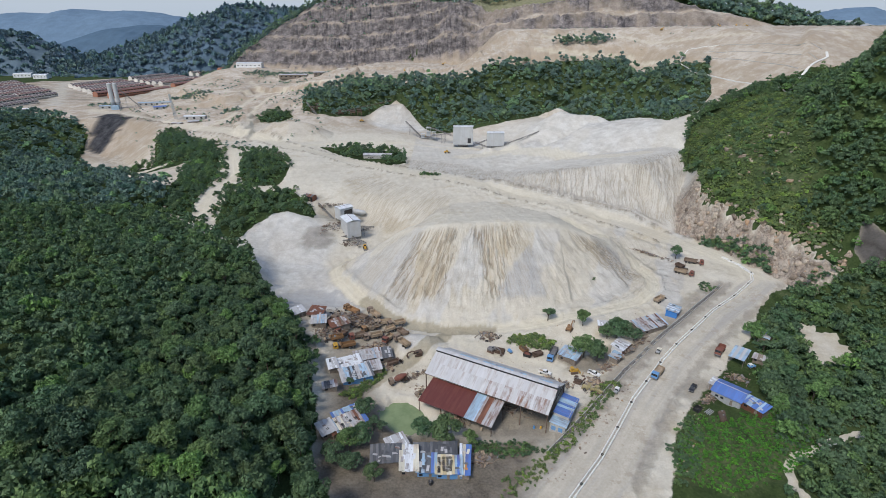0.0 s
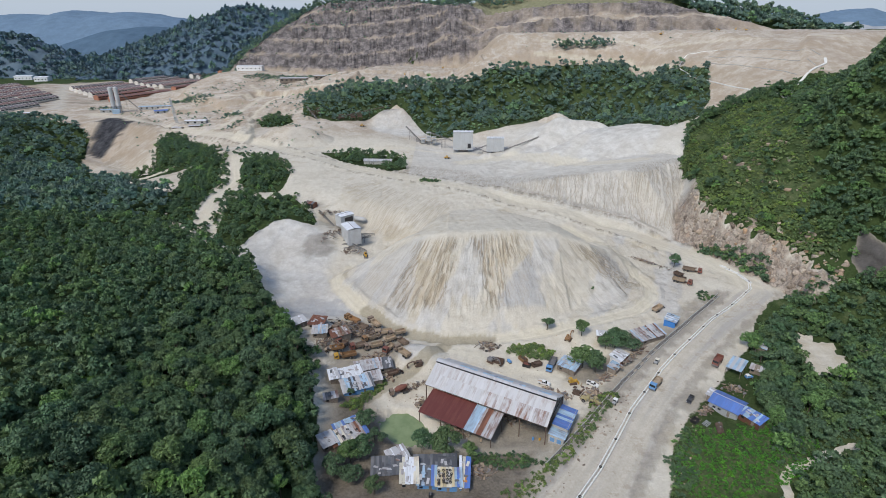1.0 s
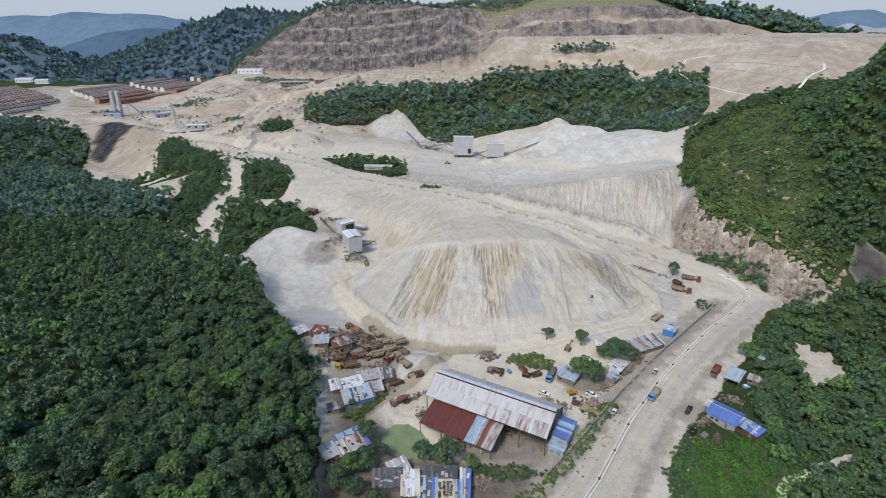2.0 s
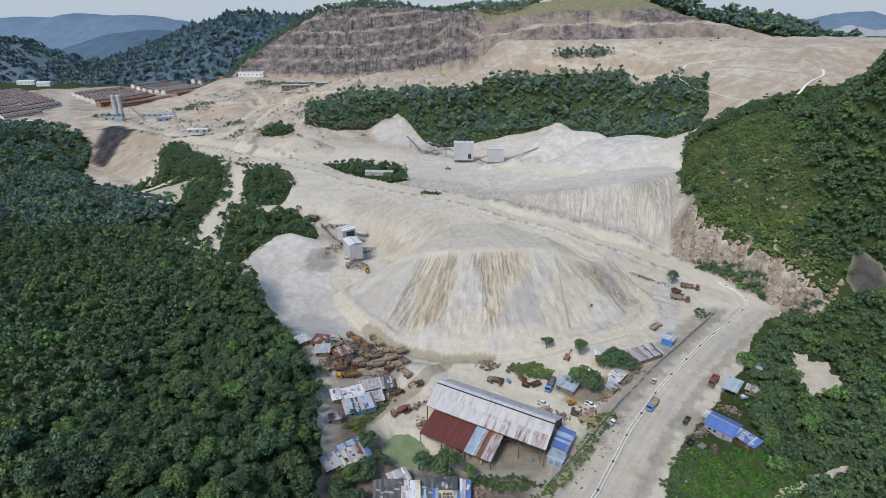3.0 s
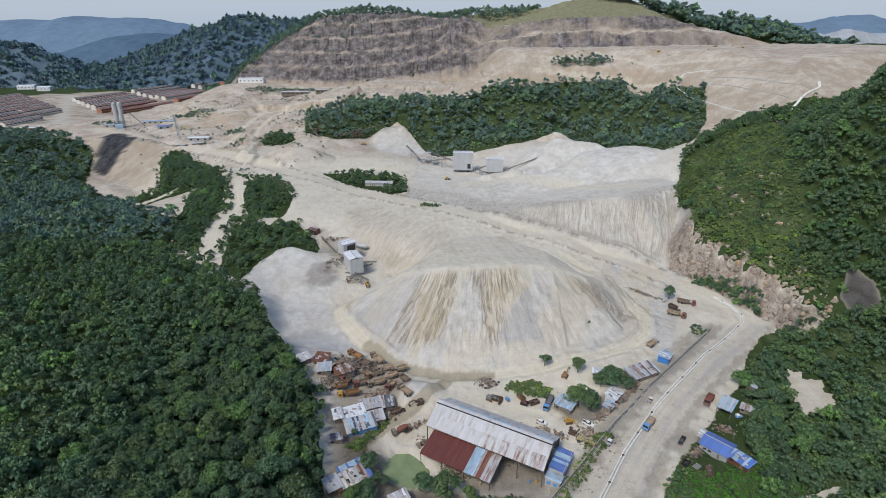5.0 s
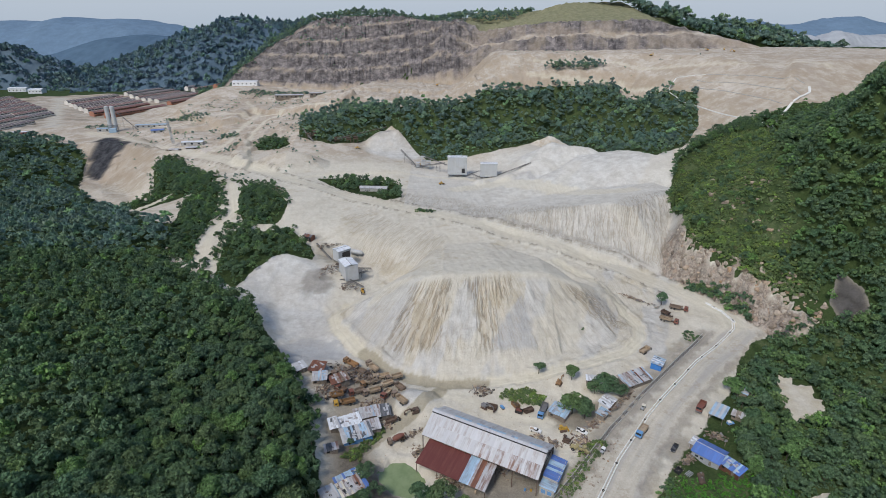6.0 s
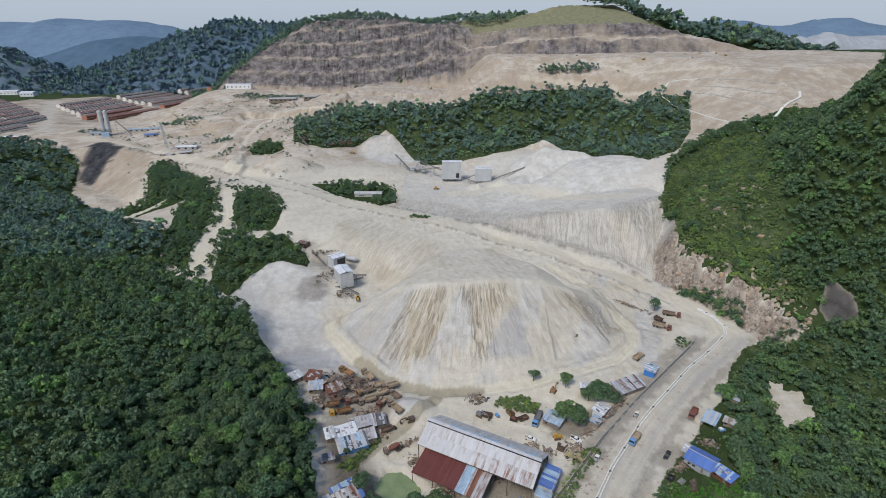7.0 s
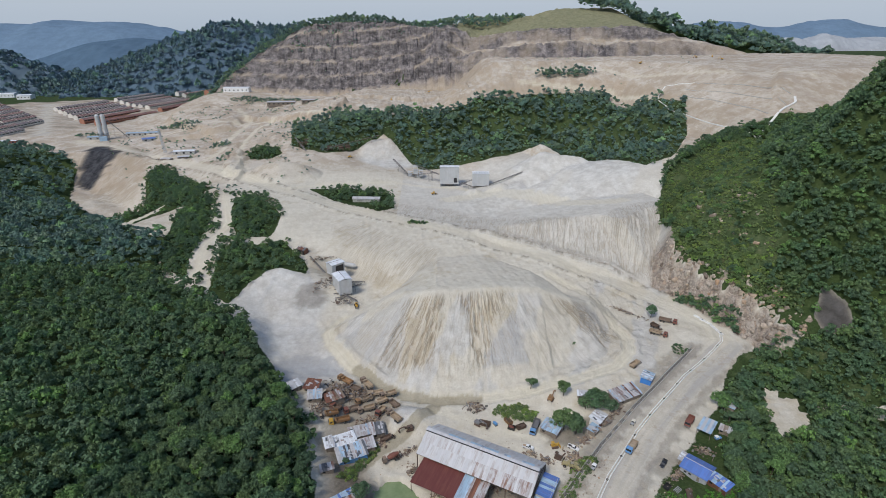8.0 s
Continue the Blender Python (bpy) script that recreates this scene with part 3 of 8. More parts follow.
EAST_HALF = list(np.arange(0, 112, 0.7)) + list(np.arange(112, 205, 1.0)) + steps(205, 4900, 1.4, 0.03, 215)
WEST_HALF = list(np.arange(0, 60, 0.8)) + steps(60, 4900, 1.4, 0.03, 215)
XS = np.array([-v for v in reversed(WEST_HALF[1:])] + EAST_HALF)
YS = np.array([-v for v in reversed(steps(0, 1500, 12, 0.15, 0)[1:])] + list(np.arange(0, 90, 6)) + steps(90, 1035, 1.15, 0.0053, 190) + list(np.arange(1042, 1200, 2.2)) + steps(1202, 4900, 6.0, 0.03, 1202))

WEST_WOOD = [(-160, 60), (-42, 76), (-29, 104), (-35, 120), (-44, 131), (-45, 152), (-55, 176), (-60, 197), (-78, 215), (-92, 243), (-113, 279), (-137, 297), (-146, 308), (-184, 334),
             (-200, 360), (-213, 406), (-251, 410), (-322, 492), (-385, 548), (-428, 592), (-462, 690), (-548, 752), (-640, 760), (-700, 740), (-570, 520), (-390, 320), (-250, 150), (-200, 60)]
PATCHES = [[(-184, 486), (-163, 489), (-129, 437), (-129, 402), (-157, 404), (-177, 444)],
           [(-149, 318), (-159, 361), (-158, 394), (-139, 389), (-119, 396), (-92, 363), (-90, 346), (-112, 348), (-126, 330), (-131, 303)],
           [(-197, 354), (-233, 463), (-238, 526), (-206, 485), (-190, 432), (-181, 370), (-172, 337)],
           [(-215, 630), (-226, 655), (-215, 672), (-190, 668), (-180, 645), (-190, 630)],
           [(-335, 522), (-312, 560), (-345, 640), (-318, 640), (-280, 590), (-240, 545), (-215, 520), (-246, 472), (-262, 440), (-300, 480)],
           [(-124, 525), (-86, 540), (-40, 522), (-33, 470), (-48, 458), (-86, 485)]]
BELT = [(-173, 667), (-187, 730), (-163, 761), (-140, 790), (-71, 780), (-4, 765), (56, 748), (92, 768), (150, 768), (212, 760), (248, 742), (232, 700), (279, 690),
        (301, 632), (275, 560), (236, 505), (205, 488), (190, 520), (172, 585), (150, 632), (112, 640), (94, 620), (60, 612), (-10, 614), (-30, 660), (-60, 706), (-93, 670), (-122, 645)]
EAST_WOOD = [(180, 392), (212, 462), (250, 505), (296, 520), (330, 500), (420, 500), (700, 480), (700, 60), (270, 60), (235, 160), (218, 214), (214, 246), (210, 254),
             (200, 277), (186, 296), (174, 326), (170, 346)]
LOW_EAST = [(74, 122), (80, 142), (92, 158), (107, 157), (124, 170), (136, 190), (140, 206), (160, 235), (172, 246), (190, 250), (216, 240), (300, 120), (200, 60), (90, 60)]
FERNS = [(178, 392), (215, 462), (262, 492), (300, 500), (316, 484), (284, 436), (254, 394), (226, 332), (213, 290), (200, 279), (186, 298), (172, 340)]
LAWN = [(76, 128), (84, 146), (94, 157), (106, 155), (124, 160), (136, 150), (128, 136), (110, 128), (90, 120)]
PATH = [(111, 118, 0), (110.5, 125, 0), (113, 131, 0), (117, 135, 0), (124, 138, 0), (135, 142, 0), (148, 147, 0)]
SCAR = [(172, 221), (183, 212), (180, 196), (170, 186), (160, 188), (163, 205)]
TRACKS = [[(-44, 299, 0), (-57, 297, 0), (-64, 281, 0), (-60, 267, 0), (-45, 244, 0), (-28, 229, 0), (-13, 220.5, 0), (4, 216.5, 0), (26, 218, 0), (49, 220, 0), (73, 226, 0), (100, 238, 0), (112, 250, 0), (115.5, 263, 0), (109, 289, 0), (99, 318, 0), (83, 336, 0)],
          [(1, 212, 0), (-12, 196, 0), (-28, 180, 0), (-38, 168, 0)], [(1, 212, 0), (30, 196, 0), (62, 186, 0), (70, 176, 0)],
          [(-197, 493, 0), (-173, 431, 0), (-176, 389, 0), (-167, 347, 0), (-175, 332, 0), (-187, 338, 0)],
          [(-269, 540, 0), (-258, 475, 0), (-268, 441, 0)], [(-150, 515, 0), (-110, 545, 0), (-40, 560, 0), (30, 545, 0), (70, 500, 0)],
          [(-198, 550, 0), (-232, 645, 0), (-243, 693, 0), (-253, 788, 0), (-233, 839, 0), (-156, 804, 0)],
          [(-345, 662, 0), (-278, 635, 0), (-265, 678, 0), (-280, 768, 0), (-278, 841, 0), (-327, 936, 0)], [(-522, 845, 0), (-486, 860, 0), (-395, 803, 0), (-370, 827, 0), (-308, 826, 0), (-233, 839, 0)],
          [(131, 790, 0), (199, 771, 0), (247, 748, 0), (274, 697, 0), (285, 671, 0)], [(144, 823, 0), (251, 794, 0), (330, 706, 0), (390, 631, 0), (423, 588, 0)]]
SILT = [(-88, 245), (-77, 259), (-59, 255), (-44, 243), (-50, 238), (-66, 231), (-71, 216), (-79, 223)]
YARD_DIRT = [(-43, 122), (-44, 166), (-50, 190), (-42, 192), (-33, 178), (-25, 166), (-12, 150), (14, 147), (36, 150), (30, 130), (20, 112), (-20, 104)]
GREY_SAND = [(-128, 305), (-133, 345), (-100, 352), (-84, 338), (-70, 318), (-72, 292), (-56, 258), (-44, 236), (-66, 226), (-88, 250), (-112, 285)]


def bare_zone(x, y):
    """1 where the quarry and its yards have stripped the ground."""
    ring = [(-43, 90), (-45, 152), (-53, 176), (-72, 214), (-87, 243), (-111, 280), (-137, 297), (-190, 330), (-213, 400), (-270, 440), (-330, 505), (-420, 600), (-470, 700), (-560, 760), (-700, 780),
            (-1000, 1250), (-800, 1330), (-380, 1110), (-470, 1160), (-300, 1260), (260, 1270), (420, 1010), (700, 1000), (800, 700), (520, 580), (400, 520), (300, 510), (180, 380), (175, 330),
            (214, 246), (190, 250), (172, 246), (140, 206), (92, 158), (70, 120), (60, 80)]
    return inside(x, y, ring, 6)


def masks(x, y):
    green = 1 - bare_zone(x, y)
    for ring in (WEST_WOOD, BELT, EAST_WOOD, LOW_EAST, *PATCHES):
        green = np.maximum(green, inside(x, y, ring, 4))
    wob = 2.5 * waves(x, y, 9, 85, 3)
    scar = inside(x + wob, y + wob, SCAR, 3)
    scar = np.maximum(scar, smooth(2.2, 0.9, along(x, y, PATH)[0] + 0.8 * waves(x, y, 5, 83)))
    scar = np.maximum(scar, inside(x, y, [(186, 210), (205, 206), (222, 196), (224, 191), (204, 198), (188, 204)], 2))
    green = green * (1 - scar)
    d, _, s = along(x, y, EAST_TOE)
    rock = np.where(s > 0, smooth(14, 7, d + 4.5 * waves(x, y, 12, 33)), smooth(5, 0, d)) * smooth(232, 250, y) * smooth(362, 335, y)
    green = np.where((s > 0) & (y < 380), np.maximum(green, smooth(6, 10, d + 3 * waves(x, y, 10, 34))), green)
    slab = inside(x, y, [(214, 238), (212, 250), (221, 262), (228, 250), (226, 236)], 3)
    green = green * (1 - rock) * (1 - 0.9 * slab)
    d, _, s = along(x, y, QUARRY_TOE)
    face = smooth(-480, -455, x + 0.45 * (y - 1100))
    e = d + 6 * waves(x, y, 110, 21) + 4 * waves(x, y, 34, 22) + 1.2 * waves(x, y, 17, 38, 3)
    f = e / 23.0 - np.floor(e / 23.0)
    ledge = np.maximum(smooth(0.3, 0.12, f), smooth(0.74, 0.8, f)) * (0.1 + 0.8 * smooth(-0.5, 0.3, waves(x, y, 45, 39)))
    k = smooth(30, 100, x)
    e2 = d + 5 * waves(x, y, 60, 24)
    cut = np.maximum(smooth(0, 6, e2) * smooth(34, 27, e2), smooth(56, 62, e2) * smooth(90, 84, e2)) * (0.55 + 0.45 * smooth(-0.3, 0.4, waves(x, y, 70, 36))) * smooth(560, 430, x)
    rock = np.maximum(rock, np.where((s > 0) & (y < 1500), face * (1 - 0.75 * ledge) * (1 - k) + cut * k, 0.0))
    # scrub that has come back on the old benches and the grassed crown
    old = smooth(0.1, 0.5, waves(x, y, 70, 8) + 0.9 * smooth(1130, 1260, y) - 0.75) * rock * smooth(100, -100, x)
    green = np.maximum(green, old)
    crown_sward = np.where((s > 0) & (x > 60), smooth(86, 92, d), 0) * smooth(440, 400, x)
    green = np.maximum(green, crown_sward)
    d, _, _ = along(x, y, ROAD)
    avenue = along(x, y, [(-610, 850, 0), (-650, 915, 0), (-860, 1255, 0)])[0]
    road = np.maximum(smooth(14, 12, avenue), smooth(14, 11, d + 1.5 * waves(x, y, 9, 2)) * smooth(262, 250, y))
    track = smooth(9, 6, d + 1.2 * waves(x, y, 9, 2)) * smooth(250, 262, y)
    haul = smooth(9, 7.5, d + 1.2 * waves(x, y, 9, 2)) * smooth(250, 262, y)
    road = np.maximum(road, 0.15 * haul)
    track = track * 0.7
    berm = np.exp(-((along(x, y, ROAD)[0] - 10.5) / 1.4) ** 2) * smooth(285, 300, y) * smooth(800, 700, y)
    for k, line in enumerate(TRACKS):
        d = along(x, y, line)[0]
        track = np.maximum(track, (0.95, 0.9, 0.6, 0.7, 0.7, 0.6, 0.7, 0.7, 0.7, 0.6, 0.6)[k] * smooth(3.9, 2.9, d + 0.7 * waves(x, y, 7, 6)))
    green = green * (1 - np.maximum(road, track))
    d, _, s = along(x, y, MOUND_CREST)
    bands = gully_bands(x, y)
    rill = np.where(s < 0, smooth(2, 6, d) * smooth(58, 40, d), 0) * np.clip(0.3 + bands, 0, 1)
    mound = np.where(s < 0, smooth(3, 8, d) * smooth(66, 55, d), 0)
    d, _, s = along(x, y, BANK_TOE)
    bank = np.where((s > 0) & (x < 190) & (x > -60), smooth(50, 38, d), 0) * smooth(1, 6, d)
    grey = np.maximum(inside(x, y, GREY_SAND, 5), np.where((s > 0) & (y < 680) & (x > -30) & (x < 230), 0.7, 0.0))
    grey = np.maximum(grey, inside(x, y, [(-90, 640), (-90, 700), (-20, 700), (-15, 625), (-55, 610)], 8))
    grey = np.maximum(grey, inside(x, y, [(-22, 206), (-14, 212), (-4, 211), (0, 204), (-8, 197), (-19, 199)], 1))
    grey = np.maximum(grey, 0.9 * mound * smooth(0.05, 0.35, waves(x - 0.3 * y, y * 0.35, 30, 14, 3)))
    slope_scar = inside(x + 3 * waves(x, y, 20, 29), y, [(-407, 706), (-360, 670), (-341, 636), (-339, 587), (-357, 573), (-361, 559), (-406, 618), (-405, 651)], 2.5)
    dark_tip = inside(x + 3 * waves(x, y, 14, 30), y, [(-470, 760), (-440, 738), (-411, 712), (-416, 662), (-421, 640), (-448, 660), (-456, 690)], 2)
    green = green * (1 - dark_tip)
    # the way that water runs or wheels roll: metres across it
    flow = fan(x, y)
    flow = np.where(bank > 0.02, x - 0.22 * (y - 380) + 1.2 * waves(x, y, 25, 17, 2), flow)
    flow = np.where(slope_scar + dark_tip > 0.02, 0.45 * (0.69 * x - 0.73 * y), flow)
    cut_slope = inside(x + 3 * waves(x, y, 20, 46), y, [(-80, 416), (-60, 430), (-25, 396), (10, 366), (6, 338), (-12, 336), (-36, 340), (-60, 362), (-70, 384)], 5)
    flow = np.where(cut_slope > 0.02, 0.85 * x - 0.5 * y, flow)
    for k, lane in enumerate([ROAD] + TRACKS):
        d, _, s = along(x, y, lane)
        flow = np.where(d < (15 if k == 0 else 6), d * s + 40.0 * k, flow)
    green = green * (1 - slope_scar)
    dirt = np.maximum(inside(x, y, YARD_DIRT, 6), 1.0 * dark_tip)
    dirt = np.maximum(dirt, 0.75 * inside(x, y, [(6, 148), (38, 146), (47, 166), (20, 176)], 4))
    dirt = np.maximum(dirt, 0.9 * slab)
    dirt = np.maximum(dirt, 0.55 * inside(x + wob, y + wob, [(-92, 316), (-90, 330), (-78, 334), (-70, 322), (-74, 308), (-86, 306)], 3))
    dirt = np.maximum(dirt, 0.4 * inside(x + wob, y + wob, [(-92, 380), (-104, 392), (-96, 372), (-84, 352), (-74, 340), (-66, 346), (-72, 366)], 4))
    dirt = np.maximum(dirt, 0.75 * inside(x + wob, y, [(52, 187), (50, 197), (62, 196), (78, 204), (82, 200), (74, 190), (62, 184)], 2))
    dirt = np.maximum(dirt, 0.6 * inside(x + wob, y, [(-50, 196), (-52, 226), (-36, 230), (-16, 216), (-18, 204), (-26, 192), (-40, 188)], 3))
    dirt = np.maximum(dirt, 0.55 * inside(x, y, [(-600, 900), (-640, 830), (-760, 800), (-1000, 1150), (-1000, 1400), (-760, 1560), (-420, 1330), (-440, 1210), (-520, 1000)], 15) * smooth(-0.5, 0.3, waves(x, y, 40, 28)) * (1 - smooth(14, 12, avenue)))
    # berm lines: brown earth, darkened further to paint the berms' shadow
    dirt = np.maximum(dirt, 0.8 * berm * smooth(-0.3, 0.4, waves(x, y, 11, 25)))
    dirt = np.maximum(dirt, 0.5 * inside(x, y, [(-72, 205), (-62, 230), (-40, 232), (-14, 212), (-22, 196), (-30, 178), (-50, 180)], 5) * smooth(-0.6, 0.2, waves(x, y, 9, 26)))
    dirt = np.maximum(dirt, 0.5 * inside(x, y, [(96, 162), (93, 170), (99, 178), (107, 178), (109, 168)], 1.5))
    dirt = np.maximum(dirt, 0.5 * smooth(6, 2.5, along(x, y, [(24, 126, 0), (36, 139, 0), (57, 162, 0), (77, 185, 0), (117, 223, 0), (150, 254, 0)])[0] + 2.5 * waves(x, y, 9, 47)))
    dirt = np.maximum(dirt, 0.45 * smooth(3.5, 1.0, np.abs(along(x, y, ROAD)[0] - 13.5) + 1.6 * waves(x, y, 8, 48)) * smooth(262, 250, y) * (x > 60))
    tan = np.maximum(smooth(560, 640, y) * smooth(-60, 20, -x + 40), smooth(690, 780, y)) * (1 - inside(x, y, [(-90, 640), (-90, 700), (-20, 700), (-15, 625), (-55, 610)], 8))
    tan = np.maximum(tan, smooth(620, 700, y + 0.6 * x)) * smooth(1500, 1400, y)
    tan = np.maximum(tan, 0.5 * smooth(-150, -260, x) * smooth(380, 460, y))
    floor_lane = smooth(13, 8, along(x, y, [(20, 500, 0), (62, 512, 0), (96, 488, 0), (128, 452, 0), (160, 432, 0)])[0] + 4 * waves(x, y, 16, 49))
    track = np.maximum(track, 0.7 * floor_lane)
    pile = smooth(40, 28, along(x, y, FRONT_PILE)[0])
    tan = tan * (1 - pile)
    grey = grey * (1 - 0.5 * tan)
    grey = np.maximum(grey, inside(x, y, [(60, 500), (84, 540), (110, 560), (130, 540), (128, 505), (110, 480), (80, 480)], 8))
    grey = np.maximum(grey, pile)
    lawn = np.maximum(inside(x, y, LAWN, 3), 0.7 * inside(x, y, LOW_EAST, 5) * smooth(-0.1, 0.4, waves(x, y, 22, 18)))
    fern = np.maximum(inside(x, y, BELT, 6) * 0.4, inside(x, y, FERNS, 8) * smooth(-0.5, 0.3, waves(x, y, 34, 19)))
    return {"flow": flow, "fern": np.maximum(fern, lawn), "tan": tan * (1 - 0.85 * inside(x, y, [(60, 500), (100, 640), (150, 665), (215, 600), (190, 470), (170, 400)], 12)) + 0.5 * smooth(26, 18, along(x, y, LOW_PILE)[0]), "green": green, "rock": rock, "road": road, "track": track * 0.9, "grey": grey, "rill": np.maximum(np.maximum(rill, 0.5 * cut_slope), np.maximum(bank * 0.62, 0.7 * slope_scar)), "dirt": dirt, "soot": np.maximum(dark_tip, 0.75 * slab), "silt": np.maximum(np.maximum(inside(x + wob, y + wob, SILT, 1.5), 0.8 * inside(x + 0.6 * wob, y, [(43, 259), (47, 266), (50, 254), (52, 237), (27, 234), (31, 244), (37, 253)], 1.5)), 0.5 * inside(x + wob, y, [(-17, 277), (-10, 277), (-16, 265), (-26, 253), (-30, 241), (-42, 249), (-53, 260), (-41, 271)], 2)), "dry": crown_sward, "wet": smooth(4.2, 3.0, np.minimum(along(x, y, [(-40, 240, 0), (-28, 229, 0), (-13, 220.5, 0), (4, 216.5, 0), (22, 218, 0)])[0], along(x, y, TRACKS[1])[0]) + 0.8 * waves(x, y, 7, 6)), "bed": np.maximum(mound * gully_bands(x, y) * np.clip(gullies(x, y) - 0.15, 0, 1), 0.2 * bank * np.clip(rills(x, y) - 0.3, 0, 1))}


HEIGHT = np.zeros((len(YS), len(XS)))


def levels(x, y):
    """The built ground's height at many places."""
    x, y = np.asarray(x, float), np.asarray(y, float)
    i = np.clip(np.searchsorted(XS, x) - 1, 0, len(XS) - 2)
    j = np.clip(np.searchsorted(YS, y) - 1, 0, len(YS) - 2)
    u, v = (x - XS[i]) / (XS[i + 1] - XS[i]), (y - YS[j]) / (YS[j + 1] - YS[j])
    return (HEIGHT[j, i] * (1 - u) + HEIGHT[j, i + 1] * u) * (1 - v) + (HEIGHT[j + 1, i] * (1 - u) + HEIGHT[j + 1, i + 1] * u) * v


def level(x, y):
    return float(levels(x, y))


def build_ground():
    gx, gy = np.meshgrid(XS, YS)
    x, y = gx.ravel(), gy.ravel()
    z = land(x, y)
    mk = masks(x, y)
    z = z + mk["rock"] * np.where(y < 600, 2.6 * blocks(x, y, 5.0, 1.0) + 1.6 * blocks(x, y, 2.6, 2.0), 3.0 * blocks(x, y, 14.0, 3.0) + 1.8 * blocks(x, y, 6.0, 5.0)) + 0.25 * waves(x, y, 9, 42, 2) * (1 - mk["road"]) + 0.8 * mk["green"] * waves(x, y, 16, 43) + 1.3 * mk["tan"] * smooth(560, 680, y) * (1 - mk["road"]) * (1 - mk["track"]) * waves(x, y, 24, 45)
    nx, ny = len(XS), len(YS)
    HEIGHT[:, :] = z.reshape(ny, nx)
    idx = np.arange(nx * ny).reshape(ny, nx)
    quads = np.stack([idx[:-1, :-1], idx[:-1, 1:], idx[1:, 1:], idx[1:, :-1]], -1).reshape(-1, 4)
    me = bpy.data.meshes.new("ground")
    me.vertices.add(nx * ny)
    me.vertices.foreach_set("co", np.stack([x, y, z], 1).astype(np.float32).ravel())
    me.loops.add(quads.size)
    me.loops.foreach_set("vertex_index", quads.astype(np.int32).ravel())
    me.polygons.add(len(quads))
    me.polygons.foreach_set("loop_start", np.arange(0, quads.size, 4, dtype=np.int32))
    me.update(calc_edges=True)
    me.polygons.foreach_set("use_smooth", mk["rock"][quads[:, 0]] < 0.4)
    gz = HEIGHT
    mk["steep"] = smooth(0.42, 0.75, np.hypot(np.gradient(gz, YS, axis=0), np.gradient(gz, XS, axis=1)).ravel()) * smooth(560, 640, y) * (1 - mk["green"])
    for k, v in mk.items():
        me.attributes.new(k, "FLOAT", "POINT").data.foreach_set("value", v.astype(np.float32))
    me.materials.append(GROUND)
    return tagged(new("ground", me), "pale quarry sand, haul roads and turf over hilly ground", "ground", kind="structure")


build_ground()


# ---- trees ----
def mesh_from(name, verts, faces, mat, extra=None):
    me = bpy.data.meshes.new(name)
    v = np.asarray(verts, np.float32)
    f = np.asarray(faces, np.int32)
    me.vertices.add(len(v))
    me.vertices.foreach_set("co", v.ravel())
    me.loops.add(f.size)
    me.loops.foreach_set("vertex_index", f.ravel())
    me.polygons.add(len(f))
    me.polygons.foreach_set("loop_start", np.arange(0, f.size, f.shape[1], dtype=np.int32))
    me.update(calc_edges=True)
    if extra is not None:
        me.attributes.new("tint", "FLOAT", "POINT").data.foreach_set("value", np.asarray(extra, np.float32))
    for k in mat if isinstance(mat, (list, tuple)) else [mat]:
        me.materials.append(k)
    return me


def crown(r, radius, height, lobes, per_lobe, size, flat=0.75):
    """Leaf sprays as three-cornered blades on the lobes of a crown whose foot is at 0."""
    centres = []
    for i in range(lobes):
        a, u = r.uniform(0, 6.283), math.sqrt(r.uniform(0, 1))
        rr = radius * 0.72 * u
        centres.append((rr * math.cos(a), rr * math.sin(a), height * (0.35 + 0.5 * (1 - u * u) * r.uniform(0.7, 1.1) + r.uniform(-0.08, 0.08)), radius * r.uniform(0.22, 0.40)))
    c = np.array(centres)
    n = lobes * per_lobe
    which = np.repeat(np.arange(lobes), per_lobe)
    d = r.normal(size=(n, 3))
    d[:, 2] = np.abs(d[:, 2]) * 0.9 - 0.25
    d /= np.linalg.norm(d, axis=1)[:, None]
    p = c[which, :3] + d * c[which, 3:4] * np.array([1, 1, flat]) * r.uniform(0.75, 1.08, (n, 1))
    nrm = d + 0.42 * r.normal(size=(n, 3))
    nrm /= np.linalg.norm(nrm, axis=1)[:, None]
    t = np.cross(nrm, r.normal(size=(n, 3)))
    t /= np.linalg.norm(t, axis=1)[:, None]
    s = np.cross(nrm, t)
    k = size * r.uniform(0.6, 1.3, (n, 1))
    verts = np.stack([p + t * k, p - t * k * 0.55 + s * k * 0.62 - nrm * k * 0.15, p - t * k * 0.55 - s * k * 0.62 - nrm * k * 0.15], 1).reshape(-1, 3)
    return verts, np.arange(3 * n).reshape(-1, 3)


